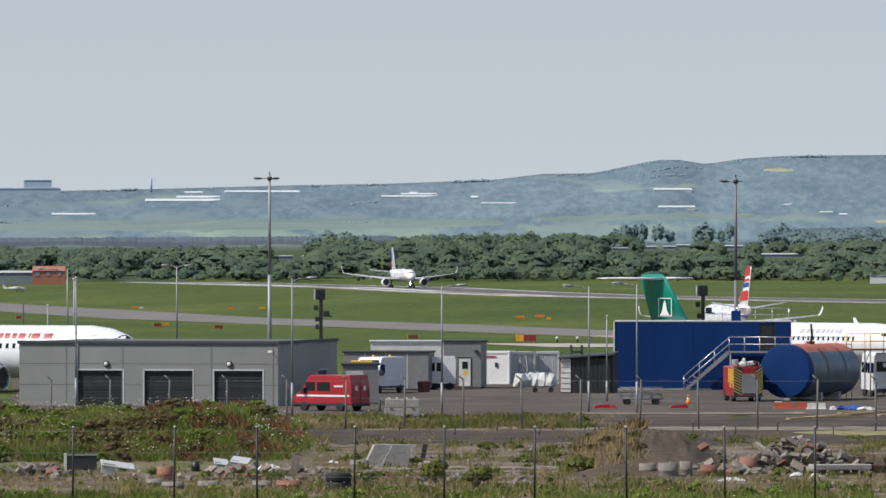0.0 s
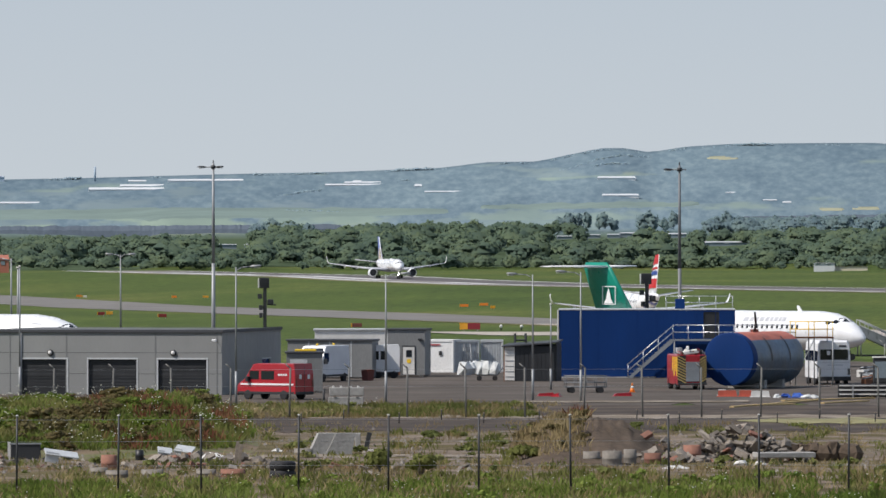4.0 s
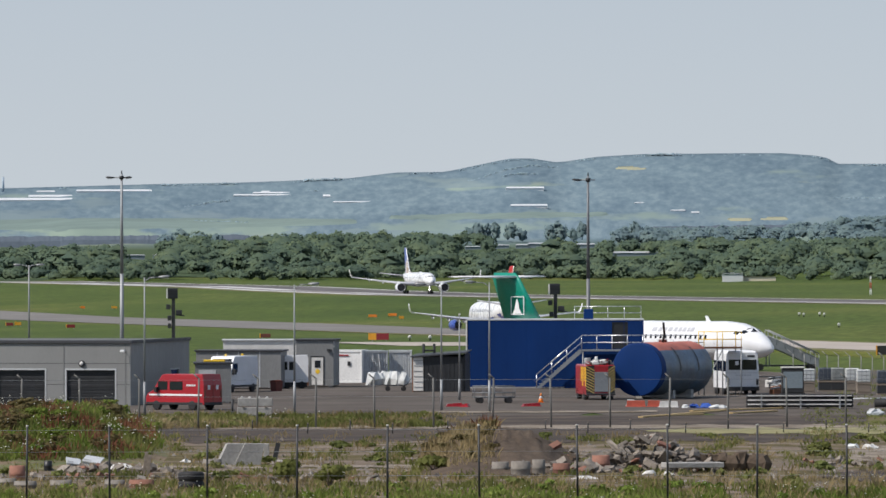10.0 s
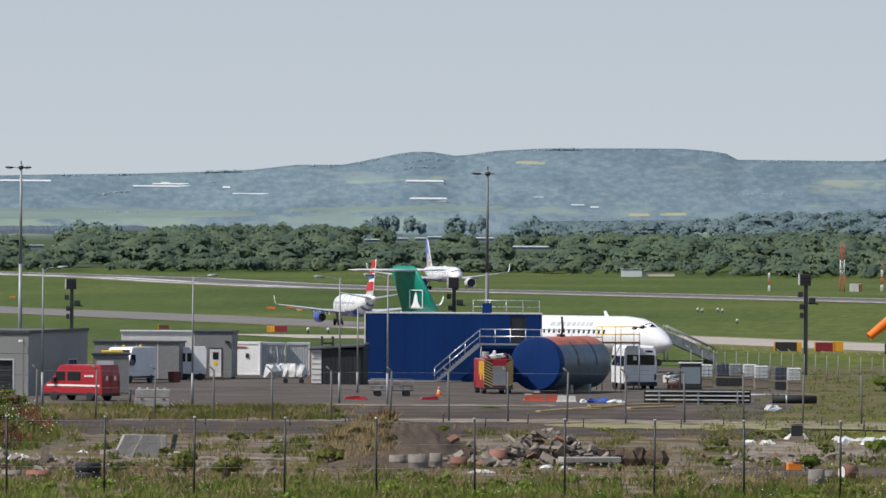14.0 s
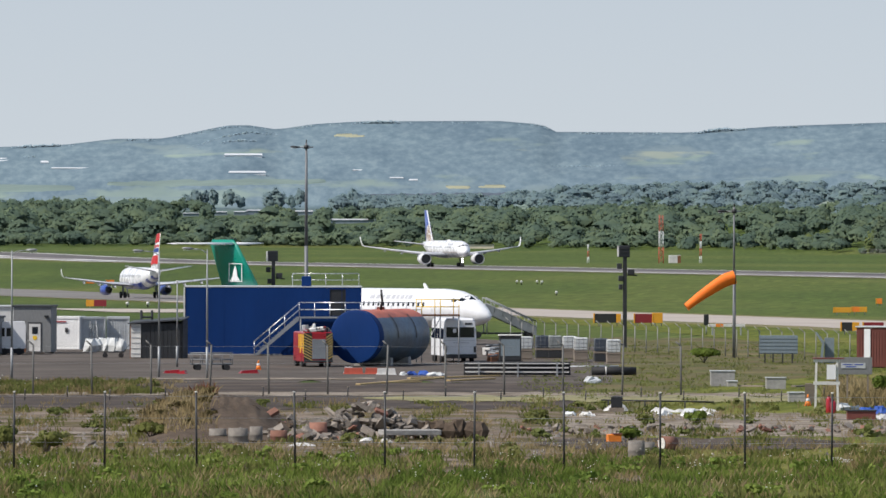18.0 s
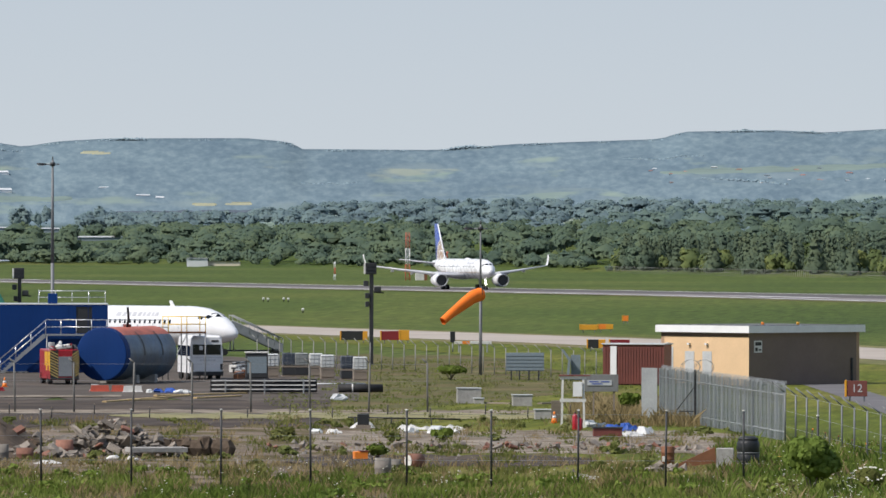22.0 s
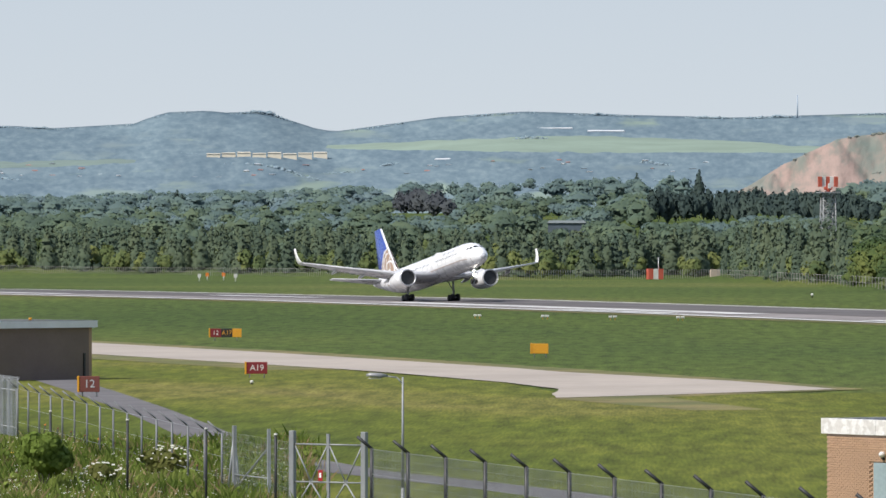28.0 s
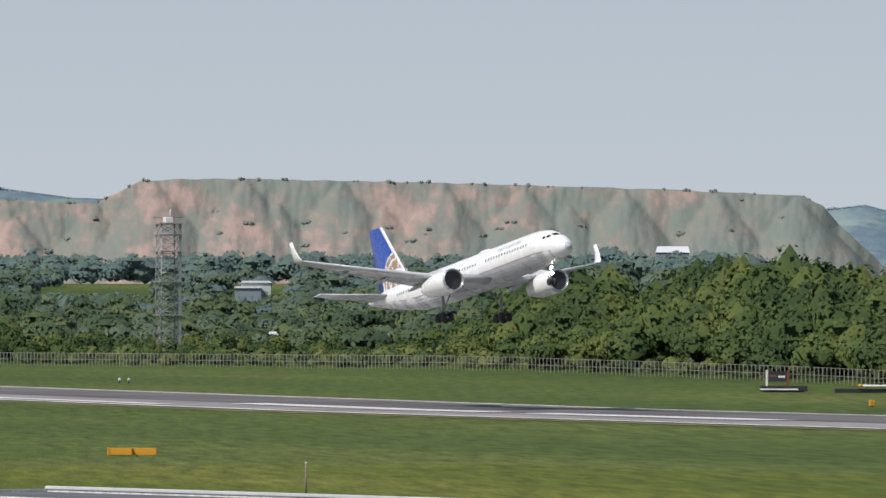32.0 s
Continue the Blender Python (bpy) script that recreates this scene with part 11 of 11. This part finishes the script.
def blades(name, label, cat_, spots, per, wide, material, seed, spread=0.25, parent=None):
    """Tufts of thin leaning blades. spots: rows of (x, y, z, height)."""
    rg = np.random.default_rng(seed)
    T = np.array(spots, float)
    n = len(T)
    off = rg.normal(size=(n, per, 2)) * spread
    h = T[:, 3:4] * (0.45 + 0.6 * rg.random((n, per)))
    lean = rg.normal(size=(n, per, 2)) * 0.28 * h[..., None]
    ang = rg.random((n, per)) * np.pi
    w = wide * (0.6 + 0.8 * rg.random((n, per)))
    bx, by = T[:, None, 0] + off[..., 0], T[:, None, 1] + off[..., 1]
    z = np.repeat(T[:, 2:3], per, 1)
    a = np.stack([bx - np.cos(ang) * w, by - np.sin(ang) * w, z], 2)
    b = np.stack([bx + np.cos(ang) * w, by + np.sin(ang) * w, z], 2)
    m1 = np.stack([bx + np.cos(ang) * w * 0.9 + lean[..., 0] * 0.4, by + np.sin(ang) * w * 0.9 + lean[..., 1] * 0.4, z + h * 0.6], 2)
    tip = np.stack([bx + lean[..., 0], by + lean[..., 1], z + h], 2)
    verts = np.stack([a, b, m1, tip], 2).reshape(-1, 3)
    nf = len(verts) // 4
    me = bpy.data.meshes.new(name)
    me.vertices.add(len(verts))
    me.vertices.foreach_set("co", verts.astype(np.float32).ravel())
    me.loops.add(nf * 4)
    me.loops.foreach_set("vertex_index", np.arange(nf * 4, dtype=np.int32))
    me.polygons.add(nf)
    me.polygons.foreach_set("loop_start", np.arange(0, nf * 4, 4, dtype=np.int32))
    me.update(calc_edges=True)
    me.materials.append(material)
    ob = new(name, me)
    if parent is not None:
        ob.parent = parent
        return ob
    return tagged(ob, label, cat_, kind="stuff")


def scatter(u0, u1, v0, v1, count, h0, h1, seed, gap=-1.0, lift=0.0, freq=0.02, mound=None):
    r = random.Random(seed)
    out = []
    tries = 0
    while len(out) < count and tries < count * 30:
        tries += 1
        u = r.uniform(u0, u1)
        d = r.uniform(far(v0), far(v1))
        q = noise.noise(Vector((u * freq, d * freq * 3, seed)))
        if q < gap:
            continue
        p = polar(u, d)
        z = mound_z(u, d, mound) if mound is not None else land(p.x, p.y)
        if mound is not None and z < 0.25:
            continue
        out.append((p.x, p.y, z + lift - 0.03, r.uniform(h0, h1) * (0.75 + 0.5 * (q + 0.5))))
    return out


blades("mound_weeds", "tall weeds and grasses on the earth mound", "weeds", scatter(-950, -215, -285, -400, 4200, 0.2, 0.5, 1, mound=0), 8, 0.035, WEED, 1)
blades("mound_grass", "bright grass on the earth mound", "grass", scatter(-950, -215, -285, -400, 2200, 0.2, 0.45, 2, 0.0, mound=0), 9, 0.03, LUSH, 2)
blades("mound_dock", "reddish dock on the earth mound", "weeds", scatter(-520, -250, -310, -385, 420, 0.3, 0.7, 3, 0.02, mound=0), 10, 0.035, DOCK, 3)
blades("mound_brush", "brush on the soil heap", "weeds", scatter(200, 345, -335, -400, 420, 0.25, 0.6, 4, mound=1), 9, 0.03, STRAW, 4)
blades("mound_brush", "reddish brush on the soil heap", "weeds", scatter(300, 345, -335, -370, 120, 0.4, 0.8, 5, mound=1), 10, 0.04, DOCK, 5)
blades("yard_weeds", "strip of tall weeds between yard and track", "weeds", scatter(-290, 250, -298, -320, 1700, 0.2, 0.5, 6, -0.15), 10, 0.035, WEED, 6)
blades("yard_straw", "dry stalks between yard and track", "weeds", scatter(-290, 300, -297, -322, 700, 0.25, 0.55, 7, -0.1), 8, 0.02, STRAW, 7)
blades("front_grass", "short green grass on the waste ground", "grass", scatter(-1000, 1900, -438, -530, 7000, 0.22, 0.5, 8, -0.1), 10, 0.028, LUSH, 8)
blades("front_weeds", "weeds among the short grass", "weeds", scatter(-1000, 1900, -418, -530, 4200, 0.15, 0.45, 9, 0.0), 9, 0.04, WEED, 9)
blades("front_straw", "dry stalks among the short grass", "weeds", scatter(-1000, 1900, -408, -510, 3600, 0.2, 0.55, 10, -0.1), 7, 0.016, STRAW, 10)
blades("waste_weeds", "low weeds on the waste ground", "weeds", scatter(-950, 1750, -335, -412, 2200, 0.12, 0.36, 11, 0.14), 9, 0.04, WEED, 11)
blades("waste_straw", "low dry growth on the waste ground", "weeds", scatter(-950, 1750, -330, -415, 1500, 0.15, 0.4, 12, 0.05), 8, 0.02, STRAW, 12)
blades("rough_grass", "rough grass beside the taxiway fence", "grass", scatter(900, 1700, -225, -335, 2600, 0.1, 0.28, 13, -0.1), 8, 0.05, PALEWEED, 13)
blades("rough_straw", "tawny grass before the palisade fence", "grass", scatter(1440, 1660, -300, -345, 900, 0.5, 0.95, 14, -0.3), 9, 0.03, STRAW, 14)
blades("bank_weeds", "tall weeds along the boundary fence", "weeds", scatter(1700, 2330, -385, -540, 4200, 0.4, 0.95, 15, -0.4), 10, 0.04, LUSH, 15)
blades("bank_straw", "dry stalks along the boundary fence", "weeds", scatter(1700, 2330, -385, -540, 1200, 0.4, 0.9, 16, -0.3), 8, 0.02, STRAW, 16)


def clumps(name, label, spots, leaves, size, material, seed, wide=1.7):
    """Low leafy clumps of weeds and brambles."""
    r = random.Random(seed)
    return leaf_cloud(name, [(x, y, z - 0.1, h, h * wide * r.uniform(0.8, 1.4)) for x, y, z, h in spots], leaves, size, material, label, "weeds", seed, core=0.7, reach=0.7, lobes=8, fat=0.7, rough=0.5)


BROWNWEED = leaf_material("browned_weeds", (0.1, 0.075, 0.034), (0.13, 0.105, 0.045), (0.17, 0.15, 0.07), 0.3)
clumps("mound_brambles", "browned leafy brambles on the earth mound", scatter(-950, -215, -285, -400, 170, 0.45, 0.9, 61, 0.0, mound=0), 80, 0.06, BROWNWEED, 61)
clumps("mound_leaves", "bright leafy weeds on the earth mound", scatter(-950, -215, -285, -400, 130, 0.4, 0.85, 62, 0.05, mound=0), 110, 0.055, LUSH, 62)
clumps("heap_leaves", "olive leafy brush on the soil heap", scatter(200, 350, -335, -400, 46, 0.35, 0.7, 63, mound=1), 80, 0.055, BROWNWEED, 63)
clumps("waste_clumps", "low leafy weeds on the waste ground", scatter(-950, 1750, -335, -430, 150, 0.25, 0.6, 64, 0.0), 50, 0.08, PALEWEED, 64)
clumps("track_clumps", "leafy weeds between yard and track", scatter(-290, 260, -297, -318, 60, 0.3, 0.6, 65, -0.2), 60, 0.08, PALEWEED, 65)
clumps("grass_clumps", "leafy weeds in the short grass", scatter(-1000, 1900, -425, -530, 190, 0.3, 0.6, 66, 0.0), 70, 0.07, BRIGHTLEAF, 66)
clumps("bank_clumps", "lush leafy weeds along the boundary fence", scatter(1730, 2330, -390, -540, 150, 0.4, 0.9, 67, -0.1), 90, 0.07, BRIGHTLEAF, 67)


def blooms(name, label, spots, per, size, seed, spread=0.3):
    """Flat heads of small white flowers above the weeds."""
    r = random.Random(seed)
    s = Shape()
    for x, y, z, h in spots:
        for _ in range(per):
            px, py, pz = x + r.gauss(0, spread), y + r.gauss(0, spread), z + h * r.uniform(0.7, 1.15)
            q = size * r.uniform(0.5, 1.3)
            s.add([(px - q, py, pz - q * 0.3), (px, py - q, pz), (px + q, py, pz + q * 0.2), (px, py + q, pz + q * 0.3)], [(0, 1, 2, 3)])
            s.add([(px - q * 0.7, py - q * 0.1, pz - q * 0.5), (px + q * 0.7, py - q * 0.1, pz - q * 0.5), (px + q * 0.6, py - q * 0.1, pz + q * 0.4), (px - q * 0.6, py - q * 0.1, pz + q * 0.4)], [(0, 1, 2, 3)])
    return tagged(part(name, s, BLOOM, fix=False), label, "flowers", kind="stuff")


blooms("mound_flowers", "white flower heads on the earth mound", scatter(-950, -230, -285, -395, 240, 0.5, 0.9, 21, 0.0, mound=0), 3, 0.045, 21)
blooms("crest_flowers", "cow parsley along the top of the mound", scatter(-520, -230, -282, -322, 150, 0.7, 1.1, 22, mound=0), 5, 0.06, 22)
blooms("front_flowers", "small white flowers in the short grass", scatter(-900, 1900, -425, -510, 200, 0.4, 0.8, 23, 0.1), 2, 0.035, 23)
blooms("bank_flowers", "white flower heads along the boundary fence", scatter(1780, 2300, -395, -520, 170, 0.6, 1.0, 24, 0.0), 3, 0.035, 24)
blooms("yard_flowers", "small pale flowers in the yard weeds", scatter(-280, 240, -297, -318, 26, 0.4, 0.6, 25), 1, 0.05, 25)


def bush(label, u, v, h, w, seed, leaves=700, size=0.1, material=None, flowers=0):
    p = spot(u, v)
    t = thing("bush", label, "bush", stand_at(p), "bushes")
    r = random.Random(seed)
    for i in range(6):
        a = r.uniform(0, 6.28)
        part("stem", Shape().tube((0, 0, 0), (math.cos(a) * w * 0.25, math.sin(a) * w * 0.25, h * 0.7), 0.04, 0.015, 6), WOODOLD, t)
    cl = leaf_cloud("foliage", [(0, 0, 0, h, w)], leaves, size, material or LUSH, "", "", seed, kind="", core=0.75)
    cl.parent = t
    del_keys = [k for k in ("category", "kind") if k in cl]
    for k in del_keys:
        del cl[k]
    if flowers:
        bl = Shape()
        for _ in range(flowers):
            a, e = r.uniform(0, 6.28), r.uniform(0.2, 1.4)
            x, y, z = math.cos(a) * math.cos(e) * w * 0.5, math.sin(a) * math.cos(e) * w * 0.5, h * 0.5 + math.sin(e) * h * 0.5
            q = r.uniform(0.03, 0.07)
            bl.add([(x - q, y, z - q * 0.4), (x + q, y, z - q * 0.4), (x + q, y + 0.02, z + q * 0.4), (x - q, y + 0.02, z + q * 0.4)], [(0, 1, 2, 3)])
        part("blossom", bl, BLOOM, t, "white blossom", fix=False)
    return t


bush("dense green bush at the end of the waste ground", 1860, -470, 3.0, 2.5, 41, 2600, 0.085, BRIGHTLEAF)
bush("flowering elder bush by the boundary fence", 2075, -450, 1.6, 2.4, 42, 900, 0.1, WEED, 45)
bush("low flowering shrub by the boundary fence", 1965, -470, 1.3, 1.9, 43, 600, 0.09, WEED, 30)
bush("low green bush on the rough grass", 1222, -262, 1.3, 2.4, 44, 500, 0.13)
bush("small green bush before the sign board", 1538, -318, 1.5, 1.7, 45, 400, 0.11)
bush("small bush among the rubble", 1092, -402, 0.9, 1.5, 46, 400, 0.08)
bush("leggy shrub on the waste ground", -10, -420, 1.25, 1.9, 47, 420, 0.07, WEED)
bush("leggy shrub in the short grass", 60, -424, 1.2, 1.7, 48, 380, 0.07, WEED)
bush("low shrub below the soil heap", 245, -398, 0.9, 1.8, 49, 380, 0.09, WEED)
bush("low shrub on the crushed stone", 1210, -372, 0.85, 1.5, 50, 350, 0.09)
bush("weedy clump beside the crushed stone", 1120, -374, 0.8, 1.3, 51, 350, 0.08, WEED)
bush("weedy clump by the old track", 930, -366, 0.7, 1.6, 52, 350, 0.08, WEED)
# ---- low sign structure beyond the runway ----
p = spot(4856, -156)
t = thing("runway_sign", "dark low framework with a striped sign panel beyond the runway", "airfield sign", stand_at(p, -math.degrees(4856 / UNIT)))
part("bed", Shape().box(-3.0, 3.2, -0.6, 0.6, 0.15, 0.85, 0.04), SHUTTER, t, "dark low bed")
part("skid", Shape().box(-2.6, 2.8, -0.5, 0.5, 0, 0.15), DARK, t)
part("ledge", Shape().box(-3.0, 2.0, -0.68, -0.6, 0.3, 0.5), WORN_WHITE, t)
part("post", Shape().box(-2.25, -2.0, -0.1, 0.1, 0.85, 2.9), WORN_WHITE, t, "white post")
part("post", Shape().box(0.5, 0.85, -0.1, 0.1, 0.85, 2.9), REDOX, t, "red-brown post")
pn = part("panel", Shape().box(-1.9, 0.45, -0.06, 0.06, 1.4, 2.7, 0.02), DARK, t, "dark sign panel")
for x0, x1, z, mt in ((-1.7, -0.8, 2.0, REDOX), (-0.6, 0.3, 1.9, WORN_WHITE), (-1.6, 0.2, 2.35, SHUTTER)):
    part("panel_bar", Shape().box(x0, x1, -0.075, -0.06, z, z + 0.28), mt, pn)
p = spot(5045, -157)
t = thing("barrier_pole", "long white barrier pole with a yellow tip", "barrier", stand_at(p, -math.degrees(5045 / UNIT)))
part("pole", Shape().tube((-3.6, 0, 0.95), (3.6, 0, 0.9), 0.14, n=8), WORN_WHITE, t)
part("tip", Shape().tube((-4.1, 0, 0.95), (-3.6, 0, 0.95), 0.2, n=8), SIGNYEL, t, "yellow tip")
for x in (-3.0, 0, 3.0):
    part("leg", Shape().box(x - 0.06, x + 0.06, -0.2, 0.2, 0, 0.85), DARK, t)
part("bed", Shape().box(-7.2, 3.6, 0.3, 0.9, 0, 0.55, 0.03), SHUTTER, t, "dark low bed")
p = spot(5013, -181)
t = thing("marker_box", "small yellow marker box on the grass", "marker", stand_at(p))
part("box", Shape().box(-0.3, 0.3, -0.2, 0.2, 0.1, 0.75, 0.04), SIGNYEL, t)
part("foot", Shape().tube((0, 0, 0), (0, 0, 0.12), 0.1, n=8), DARK, t)
p = spot(4012, -344)
t = thing("stake", "thin weathered stake in the grass", "stake", stand_at(p), "stakes")
part("rod", Shape().tube((0, 0, 0), (0.03, 0, 1.9), 0.06, 0.05, n=6), WOODOLD, t)
part("head", Shape().tube((0.03, 0, 1.88), (0.03, 0, 1.96), 0.07, n=6), WORN_WHITE, t)


# ---- motion ----
def motions():
    """The take-off along the runway, and the small jet on the taxiway."""
    # seconds, metres along the runway, height, nose-up angle
    rows = ((0, 2440.3, 0, 0), (5, 2321, 0, 0), (6, 2288, 0, 0), (9, 2173, 0, 0), (11, 2087, 0, 0), (14, 1942, 0, 0), (17, 1775.5, 0, 0), (19, 1654.8, 0, 0),
            (21, 1528.4, 0, 0), (23, 1394.2, 0, 0), (24, 1325, 0, 0.6), (25, 1254, 0, 3.5), (27.5, 1069.1, 0.05, 7.6), (28, 1030.9, 0.2, 7.9), (29, 954.2, 2.2, 8.3),
            (30, 876.4, 4.4, 8.6), (31, 797.5, 7.5, 8.8), (32, 716.9, 10.6, 10.0))
    keyed = []
    for t, a, z, up in rows:
        p = ac(a, RUN_MID)
        keyed.append((t, pose(p.x, p.y, land(p.x, p.y) + 0.1 + z, 0, -up, -90 + BETA)))
    walk(airliner, keyed)
    # the radar turns once in four seconds
    walk(radar_head, [(k * 0.5, pose(0, 0, 17.3, 0, 0, 45.0 * k - 2520)) for k in range(65)])
    # the wings bend upwards as they take the weight
    for ob in airliner.children:
        if ob.name.startswith(("left_wing", "right_wing", "engine")):
            side = 1 if sum(c[1] for c in ob.bound_box) > 0 else -1
            root, rest = Matrix.Translation((0, side * 1.5, 2.9)), ob.matrix_basis.copy()
            walk(ob, [(t, root @ Matrix.Rotation(radians(side * bend), 4, "X") @ root.inverted() @ rest) for t, bend in ((0, 0), (22, 0), (25, 1.6), (28, 4.0), (30, 5.0), (32, 5.6))])
    # the main legs stretch as the weight comes off them
    for ob in airliner.children:
        if ob.name.startswith("main_gear"):
            rest = ob.matrix_basis.copy()
            walk(ob, [(t, Matrix.Translation((0, 0, -drop)) @ rest) for t, drop in ((0, 0), (26.5, 0), (28, 0.2), (28.6, 0.85), (32, 0.9))])
    keyed = []
    for t, a in ((0, 982), (7, 1025), (13, 1066), (18, 1101), (25, 1150), (32, 1199)):
        p, q = ac(a, 200), ac(a + 11, 200)
        z0, z1 = land(p.x, p.y) + 0.08, land(q.x, q.y) + 0.08
        keyed.append((t, pose(p.x, p.y, z0, 0, -math.degrees(math.atan2(z1 - z0, 11)), 90 + BETA)))
    walk(regional_jet, keyed)
    # the windsock swings about its hoop
    zt = height(-107, 557) - 0.1
    walk(sock_sleeve, [(t, pose(-0.05, 0, zt, 0, tip, swing)) for t, tip, swing in ((0, 0, 8), (8, 3, 20), (14, 0, 12), (16.5, 0, 18), (18, 1, 5), (19, 1, 3), (20, 2, 30), (21, 3, 40), (22, 5, 36), (23, 5, 34), (24, 1, 25), (25, 2, 10), (26, 0, 20), (28, 0, 12), (32, 0, 10))])


motions()
